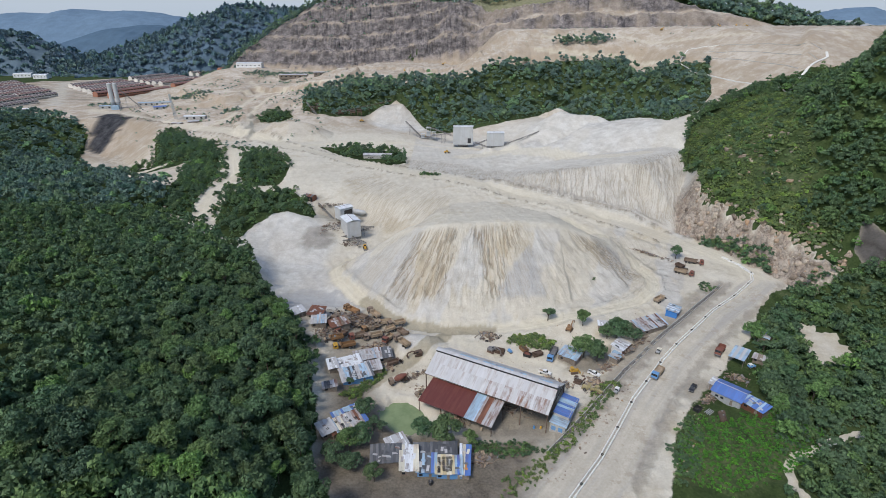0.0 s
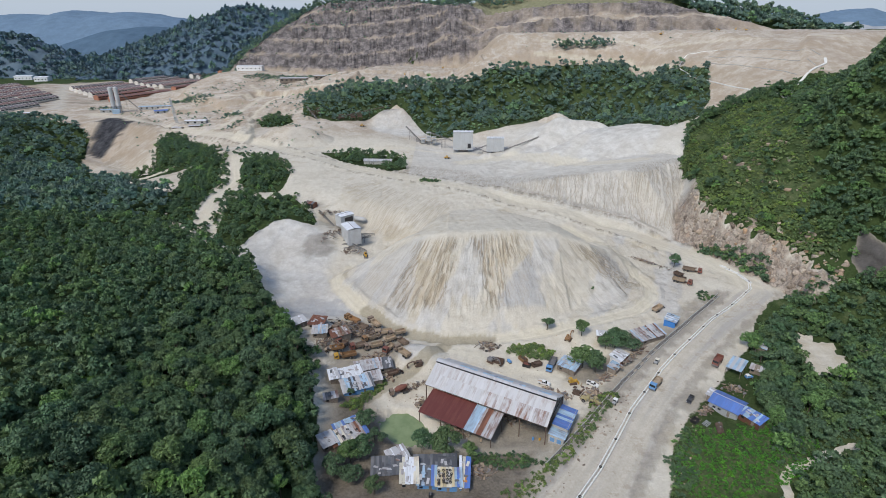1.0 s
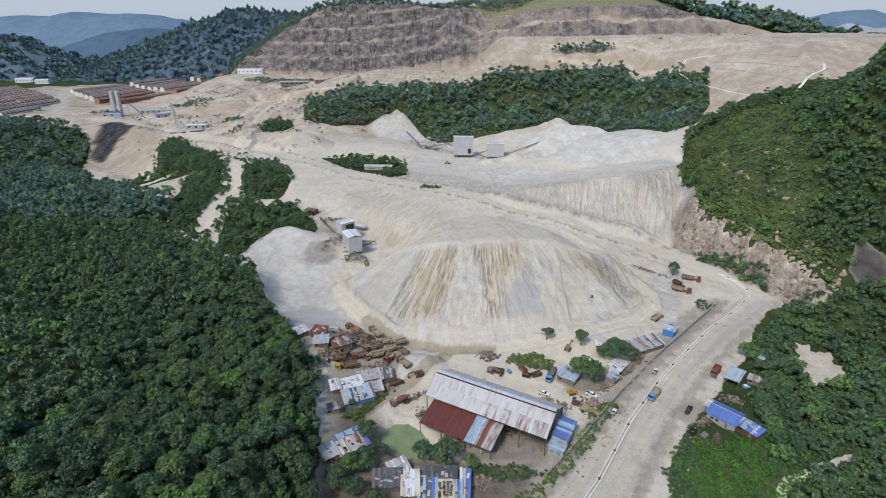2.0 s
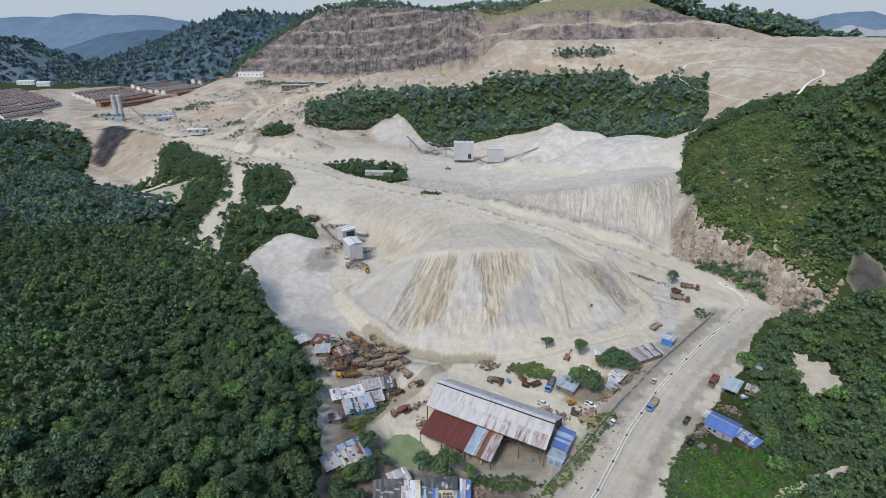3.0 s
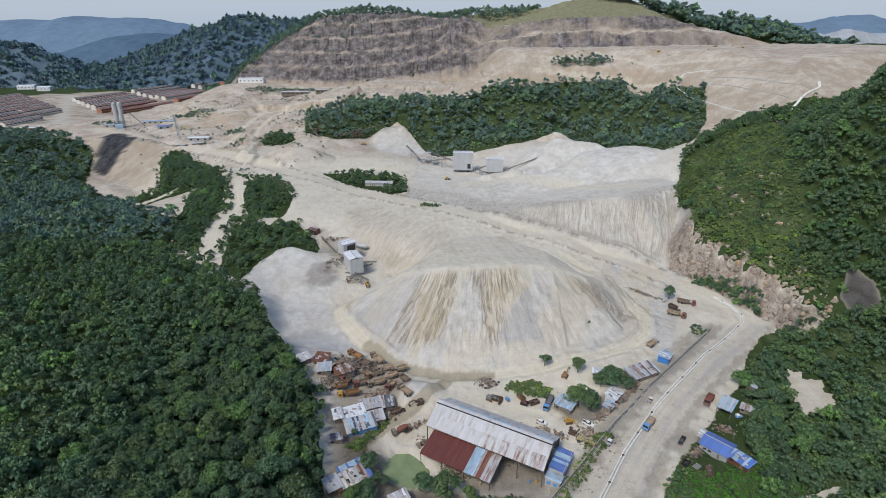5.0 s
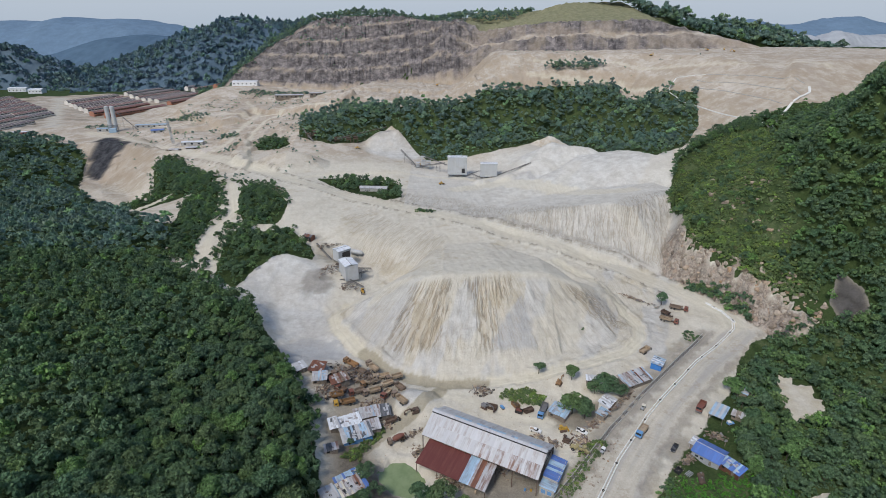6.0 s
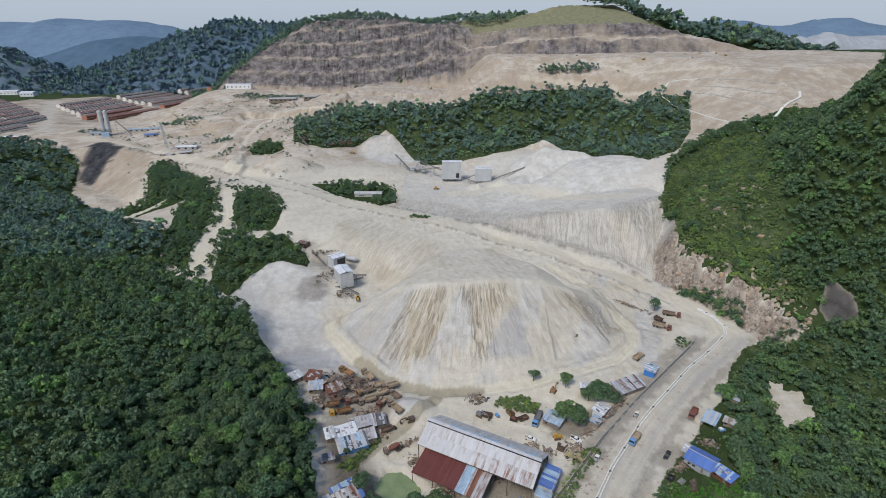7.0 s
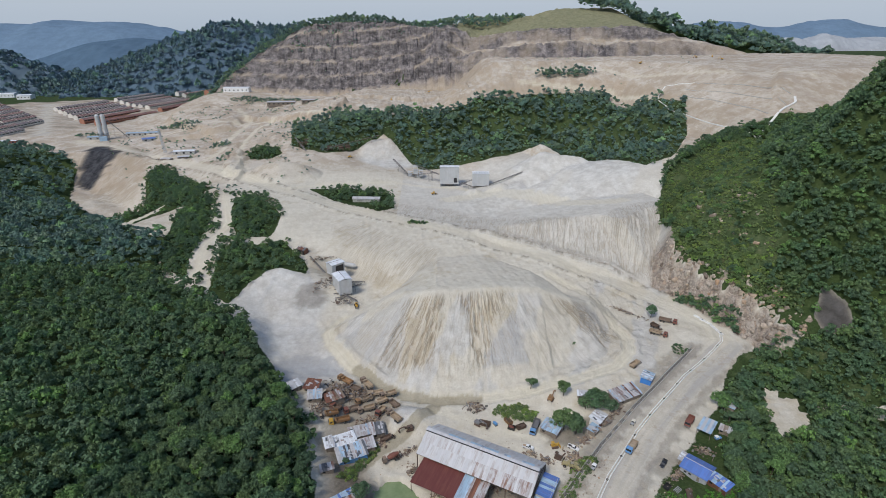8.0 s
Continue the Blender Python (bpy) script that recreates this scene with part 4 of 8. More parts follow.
def trunk_mesh(r, height, girth, spread):
    verts, faces = [], []

    def limb(a, b, ra, rb):
        base = len(verts)
        ax = (b - a).normalized()
        u = ax.orthogonal().normalized()
        w = ax.cross(u)
        for p, rad in ((a, ra), ((a + b) / 2 + u * rad_jit, (ra + rb) / 2), (b, rb)):
            for i in range(6):
                q = p + (u * math.cos(i * 1.0472) + w * math.sin(i * 1.0472)) * rad
                verts.append(tuple(q))
        for k in range(2):
            for i in range(6):
                j = (i + 1) % 6
                faces.append((base + 6 * k + i, base + 6 * k + j, base + 6 * k + 6 + j, base + 6 * k + 6 + i))

    rad_jit = 0.15
    top = Vector((0, 0, height))
    limb(Vector((0, 0, -1.0)), top, girth, girth * 0.55)
    for i in range(5):
        a = i * 1.2566 + r.uniform(-0.4, 0.4)
        limb(Vector((0, 0, height * r.uniform(0.75, 1.0))), Vector((math.cos(a) * spread, math.sin(a) * spread, height * 1.0 + spread * r.uniform(0.5, 0.9))), girth * 0.5, girth * 0.15)
    return mesh_from("trunk", verts, faces, BARK)


RNG = np.random.RandomState(7)
TREE_KINDS = []
for radius, height, lobes, per, size, stem in ((3.8, 5.5, 20, 78, 0.36, 5.5), (3.2, 6.5, 18, 78, 0.34, 6.0), (4.6, 5.0, 24, 78, 0.38, 6.0), (2.8, 5.0, 15, 78, 0.31, 5.0), (3.8, 6.8, 21, 78, 0.36, 6.0)):
    v, f = crown(RNG, radius, height, lobes, per, size)
    TREE_KINDS.append((mesh_from("crown", v, f, LEAF), trunk_mesh(RNG, stem, 0.26, radius * 0.5), stem, (v, f)))
SMALL_KINDS = [crown(RNG, rad, h, lo, 26, 0.62) for rad, h, lo in ((3.6, 6.5, 11), (3.2, 7.0, 10), (4.3, 6.0, 13), (2.8, 6.0, 9))]
MEDIUM_KINDS = [crown(RNG, rad, h, lo, 24, 0.64) for rad, h, lo in ((3.6, 6.5, 9), (3.2, 7.0, 8), (4.3, 6.0, 10))]
FAR_KINDS = [crown(RNG, rad, h, lo, 18, 1.0) for rad, h, lo in ((3.6, 7.0, 6), (3.2, 8.0, 6), (4.2, 6.5, 7))]
BUSH_KINDS = [crown(RNG, 1.5, 2.0, 6, 24, 0.34) for _ in range(3)]
FERN_KINDS = [crown(RNG, 1.6, 1.6, 5, 13, 0.5) for _ in range(3)]


def tree(x, y, kind, scale, turn, label, group="wood trees", sink=0.0):
    cm, tm, stem, _ = TREE_KINDS[kind]
    root = new("tree")
    z = level(x, y) - sink
    root.matrix_basis = pose(x, y, z, 0, 0, turn) @ Matrix.Scale(scale, 4)
    tagged(root, label, "tree", group)
    t = new("trunk", tm)
    t.parent = root
    c = new("crown", cm)
    c.parent = root
    c.location = (0, 0, stem - 2.2)
    return root


def scatter(ring, spacing, seed, keep=None, soft=None):
    """Jittered places inside a ring."""
    r = np.random.RandomState(seed)
    px, py = [p[0] for p in ring], [p[1] for p in ring]
    gx, gy = np.meshgrid(np.arange(min(px), max(px), spacing), np.arange(min(py), max(py), spacing))
    x = gx.ravel() + r.uniform(-0.45, 0.45, gx.size) * spacing
    y = gy.ravel() + r.uniform(-0.45, 0.45, gx.size) * spacing
    ok = inside(x, y, ring, soft or min(6.0, 1.2 * spacing)) > r.uniform(0.2, 0.8, x.shape)
    if keep is not None:
        ok &= keep(x, y)
    return x[ok], y[ok]


def thicket(name, x, y, kinds, lift, low, high, mat, seed, label, category="wood", ring=None):
    """Many crowns in one object, where nobody could count them."""
    r = np.random.RandomState(seed)
    z = levels(x, y)
    grown = 0.4 + 0.6 * inside(x, y, ring, 11) if ring else np.ones(len(x))
    vs, fs, ts, base = [], [], [], 0
    for i in range(len(x)):
        v, f = kinds[r.randint(len(kinds))]
        a, k = r.uniform(0, 6.283), r.uniform(low, high) * grown[i]
        ca, sa = math.cos(a) * k, math.sin(a) * k
        w = np.stack([v[:, 0] * ca - v[:, 1] * sa + x[i], v[:, 0] * sa + v[:, 1] * ca + y[i], v[:, 2] * k * r.uniform(0.85, 1.2) + z[i] + lift * k], 1)
        vs.append(w)
        fs.append(f + base)
        ts.append(np.full(len(w), r.uniform()))
        base += len(w)
    ob = new(name, mesh_from(name, np.concatenate(vs), np.concatenate(fs), mat, np.concatenate(ts)))
    return tagged(ob, label, category, kind="stuff")


def in_valley(x, y):
    return (np.abs(x) < 0.775 * y + 62) & (y > 86)


def off_road(x, y):
    d = along(x, y, ROAD)[0]
    for line in TRACKS:
        d = np.minimum(d, along(x, y, line)[0] + 6)
    return (d > 13) & in_valley(x, y)


# west wood: the trees beside the yards singly, the rest as one wood
wx, wy = scatter(WEST_WOOD, 5.4, 11, off_road)
order = np.argsort(np.where((wx > -118) & (wy > 98) & (wy < 235), wx * -1 + np.abs(wy - 160) * 0.3, 1e6))[:290]
single = np.zeros(len(wx), bool)
single[order] = True
rt = np.random.RandomState(5)
for x, y in zip(wx[single], wy[single]):
    tree(x, y, rt.randint(len(TREE_KINDS)), 0.8 + 0.75 * rt.uniform(0, 1) ** 2, rt.uniform(0, 360), "dark green broadleaf tree in the dense wood")
mid = ~single & (wx > -210) & (wy < 235)
beyond = ~single & ~mid & (wy < 340)
thicket("woodland", wx[beyond], wy[beyond], MEDIUM_KINDS, 3.0, 0.8, 1.5, LEAF, 23, "dark green broadleaf wood on the valley's side")
thicket("woodland", wx[mid], wy[mid], SMALL_KINDS, 3.2, 0.8, 1.5, LEAF, 21, "dense dark green broadleaf wood on the hillside")
far = ~single & ~mid & ~beyond
keep = np.random.RandomState(9).uniform(size=len(wx)) < 0.7
far &= keep
thicket("woodland", wx[far], wy[far], FAR_KINDS, 2.0, 0.7, 1.7, LEAF_FAR_HAZE, 22, "dense dark green valley wood seen far off")
for k, ring in enumerate(PATCHES):
    x, y = scatter(ring, 4.6, 30 + k, lambda x, y: (waves(x, y, 26, 90) > -0.45) & ~((np.abs(x + 62) < 19) & (y > 470) & (y < 503)) & (np.min([along(x, y, t)[0] for t in [ROAD] + TRACKS], axis=0) > 7), 11)
    thicket("grove", x, y, MEDIUM_KINDS, 0.6, 0.5, 1.3, LEAF, 40 + k, "green grove of small trees among the sand tracks", "grove", ring)
x, y = scatter(BELT, 6.2, 51)
thicket("woodland", x, y, FAR_KINDS, 0.2, 0.35, 1.25, LEAF_FAR_HAZE, 52, "belt of green wood below the quarry terraces", ring=BELT)
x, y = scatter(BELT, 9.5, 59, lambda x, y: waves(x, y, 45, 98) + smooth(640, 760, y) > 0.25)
thicket("woodland", x, y, FAR_KINDS, 1.5, 1.0, 2.0, LEAF_FAR_HAZE, 60, "taller trees standing above the green belt", ring=BELT)
fern = lambda x, y: inside(x, y, FERNS, 2) < 0.5
x, y = scatter(EAST_WOOD, 4.2, 53, lambda x, y: fern(x, y) & (x < 0.775 * y + 55) & (y > 170) & (inside(x, y, [(214, 238), (212, 250), (221, 262), (228, 250), (226, 236)], 2) < 0.5))
thicket("woodland", x, y, MEDIUM_KINDS, 0.5, 0.7, 1.5, LEAF, 54, "green wood on the steep hillside")
x, y = scatter(FERNS, 1.9, 55, lambda x, y: waves(x, y, 22, 77) > -0.2)
thicket("ferns", x, y, FERN_KINDS, -0.5, 0.6, 1.3, FERN_LEAF, 56, "bright green ferns and scrub over the hillside", "ferns")
HOUSES = [(60, 120), (80, 156), (95, 182), (116, 186), (126, 179), (124, 162), (119, 149), (112, 136), (106, 126), (100, 100), (60, 100)]
x, y = scatter(LOW_EAST, 4.7, 57, lambda x, y: (inside(x, y, SCAR, 5) < 0.2) & (inside(x, y, HOUSES, 2) < 0.1) & (along(x, y, PATH)[0] > 4) & (along(x, y, ROAD)[0] > 20) & (x < 0.85 * y + 60))
lone = (x < 152) & (y > 143) & (y < 206) & (np.random.RandomState(91).uniform(size=len(x)) < 0.6)
for tx, ty in zip(x[lone], y[lone]):
    k = rt.randint(len(TREE_KINDS))
    size = rt.uniform(0.75, 1.35)
    tree(tx, ty, k, size, rt.uniform(0, 360), "leafy green tree on the slope above the roadside huts", "roadside trees", 0.45 * size * TREE_KINDS[k][2])
x, y = x[~lone], y[~lone]
thicket("woodland", x, y, SMALL_KINDS, 0.3, 0.5, 1.25, LEAF, 58, "green trees and scrub between road and hill")
x, y = scatter(LOW_EAST, 2.6, 93, lambda x, y: (inside(x, y, SCAR, 3) < 0.2) & (inside(x, y, HOUSES, 2) < 0.1) & (along(x, y, PATH)[0] > 2.5) & (along(x, y, ROAD)[0] > 18) & (x < 0.78 * y + 60) & (y > 110))
thicket("bushes", x, y, FERN_KINDS, -0.3, 0.7, 1.7, LEAF, 94, "low green scrub between the trees", "bushes")
x, y = scatter(FERNS, 4.6, 95, lambda x, y: waves(x, y, 30, 96) > 0.22)
thicket("bushes", x, y, BUSH_KINDS, -0.3, 0.8, 2.6, LEAF, 97, "dark green bushes among the ferns", "bushes")
x, y = scatter([(-128, 96), (-60, 90), (-43, 131), (-46, 152), (-54, 176), (-56, 196), (-72, 214), (-90, 240), (-130, 240), (-150, 170)], 4.0, 101)
thicket("undergrowth", x, y, FERN_KINDS, 0.6, 1.6, 2.9, LEAF, 102, "dark leafy undergrowth below the wood's crowns", "undergrowth")
x, y = scatter([(166, 332), (173, 322), (177, 312), (182, 298), (187, 285), (196, 268), (206, 254), (216, 262), (206, 288), (194, 312), (184, 340), (172, 348)], 2.0, 103)
thicket("bushes", x, y, BUSH_KINDS, -0.3, 0.7, 1.8, FERN_LEAF, 104, "green bushes hanging over the rock cut", "bushes")


x, y = scatter([(236, 500), (262, 514), (292, 508), (304, 498), (296, 488), (262, 492)], 4.2, 110)
thicket("woodland", x, y, MEDIUM_KINDS, 0.0, 0.5, 1.1, LEAF, 111, "dark small trees along the fern slope's upper edge")
x, y = scatter([(186, 596), (214, 580), (238, 512), (206, 486), (196, 500), (192, 540)], 6.0, 112, lambda x, y: waves(x, y, 20, 113) > 0.0)
thicket("scrub", x, y, MEDIUM_KINDS, -0.3, 0.3, 0.9, LEAF, 114, "scattered scrub on the gully beside the stockpile", "scrub")
x, y = scatter([(-208, 500), (-158, 498), (-126, 440), (-146, 400), (-160, 330), (-190, 328), (-204, 360), (-220, 440)], 3.4, 115, lambda x, y: (np.min([along(x, y, t)[0] for t in TRACKS], axis=0) > 5.0) & (waves(x, y, 22, 116) > -0.35))
thicket("scrub", x, y, BUSH_KINDS, -0.3, 0.8, 2.2, LEAF, 117, "green bushes crowding a sandy track", "scrub")


# ---- tools for things ----
def box(bm, size, at=(0, 0, 0), turn=(0, 0, 0), bevel=0.0, taper=1.0):
    """A box of that size whose middle is at that place; taper narrows its top."""
    made = bmesh.ops.create_cube(bm, size=1.0)["verts"]
    for v in made:
        if v.co.z > 0 and taper != 1.0:
            v.co.x *= taper
            v.co.y *= taper
    bmesh.ops.transform(bm, matrix=pose(*at, *turn) @ Matrix.Diagonal((*size, 1)), verts=made)
    if bevel:
        edges = list({e for v in made for e in v.link_edges})
        bmesh.ops.bevel(bm, geom=edges, offset=bevel, segments=1, affect="EDGES")


def rod(bm, a, b, r1, r2=None, n=8):
    a, b = Vector(a), Vector(b)
    m = Matrix.Translation((a + b) / 2) @ (b - a).to_track_quat("Z", "Y").to_matrix().to_4x4()
    bmesh.ops.create_cone(bm, cap_ends=True, segments=n, radius1=r1, radius2=r1 if r2 is None else r2, depth=(b - a).length, matrix=m)


def beam(bm, a, b, w, h):
    a, b = Vector(a), Vector(b)
    m = Matrix.Translation((a + b) / 2) @ (b - a).to_track_quat("X", "Z").to_matrix().to_4x4()
    made = bmesh.ops.create_cube(bm, size=1.0)["verts"]
    bmesh.ops.transform(bm, matrix=m @ Matrix.Diagonal(((b - a).length, w, h, 1)), verts=made)


def prism(bm, profile, width):
    """A side profile of (x, z) drawn out to that width across y."""
    lo = [bm.verts.new((x, -width / 2, z)) for x, z in profile]
    hi = [bm.verts.new((x, width / 2, z)) for x, z in profile]
    bm.faces.new(lo)
    bm.faces.new(list(reversed(hi)))
    for i in range(len(lo)):
        j = (i + 1) % len(lo)
        bm.faces.new((lo[j], lo[i], hi[i], hi[j]))


def finish(name, bm, mat):
    bmesh.ops.recalc_face_normals(bm, faces=bm.faces)
    me = bpy.data.meshes.new(name)
    bm.to_mesh(me)
    bm.free()
    me.materials.append(mat)
    return me


def part(name, bm, mat, parent, label="", at=None):
    """Links a bmesh, or a mesh that is there already, as one mesh object under a thing or a part."""
    me = finish(name, bm, mat) if isinstance(bm, bmesh.types.BMesh) else bm
    ob = new(name, me)
    ob.parent = parent
    if at is not None:
        ob.matrix_basis = at
    return tagged(ob, label)


def thing(name, m, label, category, group=""):
    ob = new(name)
    ob.matrix_basis = m
    return tagged(ob, label, category, group)


def on_ground(x, y, turn=0.0, lift=0.0):
    return pose(x, y, level(x, y) + lift, 0, 0, turn)


SHEETS = {}


def sheet_mesh(w, l, mat):
    """One corrugated sheet, w across and l down the slope, ribs drawn as a folded section."""
    key = (round(w, 2), round(l, 2), mat.name)
    if key not in SHEETS:
        bm = bmesh.new()
        n = 6
        rows = []
        for y in (-l / 2, l / 2):
            rows.append([(bm.verts.new((-w / 2 + w * i / n, y, 0.035 * (i % 2))), bm.verts.new((-w / 2 + w * i / n, y, 0.035 * (i % 2) - 0.02))) for i in range(n + 1)])
        for i in range(n):
            a, b, c, d = rows[0][i], rows[0][i + 1], rows[1][i + 1], rows[1][i]
            bm.faces.new((a[0], b[0], c[0], d[0]))
            bm.faces.new((d[1], c[1], b[1], a[1]))
        for row in rows:
            for i in range(n):
                bm.faces.new((row[i][0], row[i][1], row[i + 1][1], row[i + 1][0]))
        SHEETS[key] = finish("roof_sheet", bm, mat)
    return SHEETS[key]


def roof_slope(parent, corner, along_v, down_v, mats, seed, sheet=1.05, courses=1, gap=0.0, tilt=0.6, name="roof_sheet"):
    """Lays sheets side by side over a slope that starts at corner and runs along_v and down_v."""
    r = random.Random(seed)
    a, d, c = Vector(along_v), Vector(down_v), Vector(corner)
    n = max(1, round(a.length / sheet))
    w, l = a.length / n, d.length / courses
    ax, dy = a.normalized(), -d.normalized()
    up = ax.cross(dy)
    rot = Matrix((ax, dy, up)).transposed().to_4x4()
    for i in range(n):
        for k in range(courses):
            if r.random() < gap:
                continue
            mat = mats(i / n, k, r) if callable(mats) else r.choice(mats)
            p = c + a * ((i + 0.5) / n) + d * ((k + 0.5) / courses) + up * (0.03 * (courses - k) + 0.012 * (i % 2))
            m = Matrix.Translation(p) @ rot @ pose(0, 0, 0, r.uniform(-tilt, tilt), r.uniform(-tilt, tilt), r.uniform(-tilt, tilt))
            part(name, sheet_mesh(w * 1.04, l * 1.03, mat), None, parent, at=m)


TYRES = {}


def wheel(parent, x, y, r=0.5, w=0.32, rim_mat=None):
    key = (r, w)
    if key not in TYRES:
        bm = bmesh.new()
        bmesh.ops.create_cone(bm, cap_ends=True, segments=14, radius1=r, radius2=r, depth=w, matrix=Matrix.Rotation(radians(90), 4, "X"))
        bmesh.ops.bevel(bm, geom=[e for e in bm.edges if abs(e.verts[0].co.y - e.verts[1].co.y) < 1e-4], offset=r * 0.12, segments=1, affect="EDGES")
        rim = bmesh.new()
        bmesh.ops.create_cone(rim, cap_ends=True, segments=10, radius1=r * 0.55, radius2=r * 0.55, depth=w + 0.05, matrix=Matrix.Rotation(radians(90), 4, "X"))
        TYRES[key] = finish("tyre", bm, RUBBER), finish("rim", rim, STEEL)
    t = part("tyre", TYRES[key][0], None, parent, at=Matrix.Translation((x, y, r)))
    part("rim", TYRES[key][1], None, t)


# ---- vehicles; their fronts point along +x ----
def open_bed(bm, length, width, height, z, x, wall=0.12, flare=0.0):
    box(bm, (length, width, wall), (x, 0, z + wall / 2))
    for s in (-1, 1):
        box(bm, (length, wall, height), (x, s * (width / 2 - wall / 2), z + height / 2))
        for i in range(4):
            box(bm, (0.12, 0.1, height * 0.95), (x - length * 0.38 + i * length * 0.25, s * (width / 2 + 0.04), z + height / 2))
    box(bm, (wall, width - 2 * wall - 0.01, height), (x - length / 2 + wall / 2, 0, z + height / 2))
    box(bm, (wall, width - 2 * wall - 0.01, height + 0.25), (x + length / 2 - wall / 2, 0, z + (height + 0.25) / 2))
    box(bm, (0.6, width - 0.1, 0.08), (x + length / 2 + 0.3, 0, z + height + 0.22))


def lorry(m, label, cab_mat, bed_mat, length=8.0, group="", load=None, cab=True, wheels=True, name="dump_truck", category="truck"):
    root = thing(name, m, label, category, group)
    k = length / 8.0
    bm = bmesh.new()
    for s in (-0.42, 0.42):
        box(bm, (length * 0.95, 0.16, 0.3), (0, s, 0.85))
    for i in range(5):
        box(bm, (0.16, 0.9, 0.2), (-length * 0.42 + i * length * 0.2, 0, 0.86))
    part("chassis", bm, RUST, root)
    bm = bmesh.new()
    open_bed(bm, length * 0.62, 2.45, 1.15, 1.1, -length * 0.17)
    part("bed", bm, bed_mat, root)
    if load:
        bm = bmesh.new()
        box(bm, (length * 0.56, 2.15, 0.9), (-length * 0.17, 0, 1.5), bevel=0.25)
        tagged(part("load", bm, load, root), kind="stuff")
    if cab:
        f = length / 2
        bm = bmesh.new()
        prism(bm, [(f - 2.0, 0.75), (f, 0.75), (f, 1.7), (f - 0.25, 2.75), (f - 1.9, 2.8), (f - 2.0, 2.6)], 2.3)
        cab_ob = part("cab", bm, cab_mat, root)
        bm = bmesh.new()
        box(bm, (0.05, 2.0, 0.8), (f - 0.10, 0, 2.2), (0, -13, 0))
        part("windscreen", bm, GLASS, cab_ob)
        for s in (-1, 1):
            bm = bmesh.new()
            box(bm, (0.9, 0.05, 0.6), (f - 0.95, s * 1.16, 2.15))
            part("side_window", bm, GLASS, cab_ob)
        bm = bmesh.new()
        box(bm, (0.2, 2.35, 0.35), (f + 0.08, 0, 0.75), bevel=0.05)
        part("bumper", bm, STEEL, cab_ob)
    if wheels:
        for x in (length * 0.36, -length * 0.2, -length * 0.36):
            for s in (-1, 1):
                wheel(root, x, s * 1.05, 0.52, 0.34 if x > 0 else 0.5)
    return root


def pickup(m, label, paint, group="", bed_paint=None):
    root = thing("pickup_truck", m, label, "pickup truck", group)
    bm = bmesh.new()
    prism(bm, [(-2.6, 0.45), (2.5, 0.42), (2.62, 0.75), (2.45, 1.02), (1.2, 1.12), (-0.75, 1.12), (-2.6, 1.1)], 1.8)
    body = part("body", bm, paint, root)
    bm = bmesh.new()
    prism(bm, [(1.25, 1.1), (0.55, 1.72), (-0.7, 1.76), (-0.85, 1.1)], 1.55)
    cab_ob = part("cab", bm, GLASS, root)
    bm = bmesh.new()
    box(bm, (1.35, 1.5, 0.08), (-0.05, 0, 1.77), bevel=0.03)
    for x in (0.9, -0.1, -0.78):
        for s in (-1, 1):
            box(bm, (0.09, 0.06, 0.66), (x - 0.0, s * 0.76, 1.42), (0, -42 if x > 0.5 else 0, 0))
    part("roof", bm, paint, cab_ob)
    bm = bmesh.new()
    box(bm, (1.55, 1.45, 0.05), (-1.72, 0, 1.115))
    part("bed_liner", bm, bed_paint or RUBBER, body)
    bm = bmesh.new()
    for s in (-1, 1):
        box(bm, (1.7, 0.1, 0.32), (-1.75, s * 0.84, 1.25))
    box(bm, (0.1, 1.6, 0.32), (-2.55, 0, 1.25))
    part("bed_side", bm, paint, body)
    for s in (-1, 1):
        bm = bmesh.new()
        box(bm, (0.08, 0.35, 0.18), (2.56, s * 0.68, 0.85), bevel=0.02)
        part("headlight", bm, WHITE_PAINT, body)
    for x in (1.65, -1.6):
        for s in (-1, 1):
            wheel(root, x, s * 0.82, 0.38, 0.26)
    return root


def jeep(m, label, paint, top, group=""):
    root = thing("jeep", m, label, "jeep", group)
    bm = bmesh.new()
    box(bm, (1.5, 1.35, 0.55), (1.05, 0, 0.9), bevel=0.08)
    box(bm, (1.7, 1.6, 0.5), (-0.6, 0, 0.85), bevel=0.06)
    body = part("body", bm, paint, root)
    bm = bmesh.new()
    box(bm, (1.7, 1.6, 0.1), (-0.55, 0, 1.85), bevel=0.03)
    for x in (0.25, -1.35):
        for s in (-1, 1):
            box(bm, (0.08, 0.08, 0.8), (x, s * 0.72, 1.45))
    part("canopy", bm, top, root)
    bm = bmesh.new()
    box(bm, (0.05, 1.35, 0.5), (0.32, 0, 1.45))
    part("windscreen", bm, GLASS, body)
    for x in (1.2, -1.0):
        for s in (-1, 1):
            wheel(root, x, s * 0.78, 0.42, 0.26)
    return root


def tracks(root, length, width, gap, h=0.8):
    for s in (-1, 1):
        bm = bmesh.new()
        prism(bm, [(-length / 2 + h / 3, 0), (length / 2 - h / 3, 0), (length / 2, h / 2), (length / 2 - h / 3, h), (-length / 2 + h / 3, h), (-length / 2, h / 2)], width)
        part("track", bm, RUST, root, at=Matrix.Translation((0, s * gap / 2, 0)))


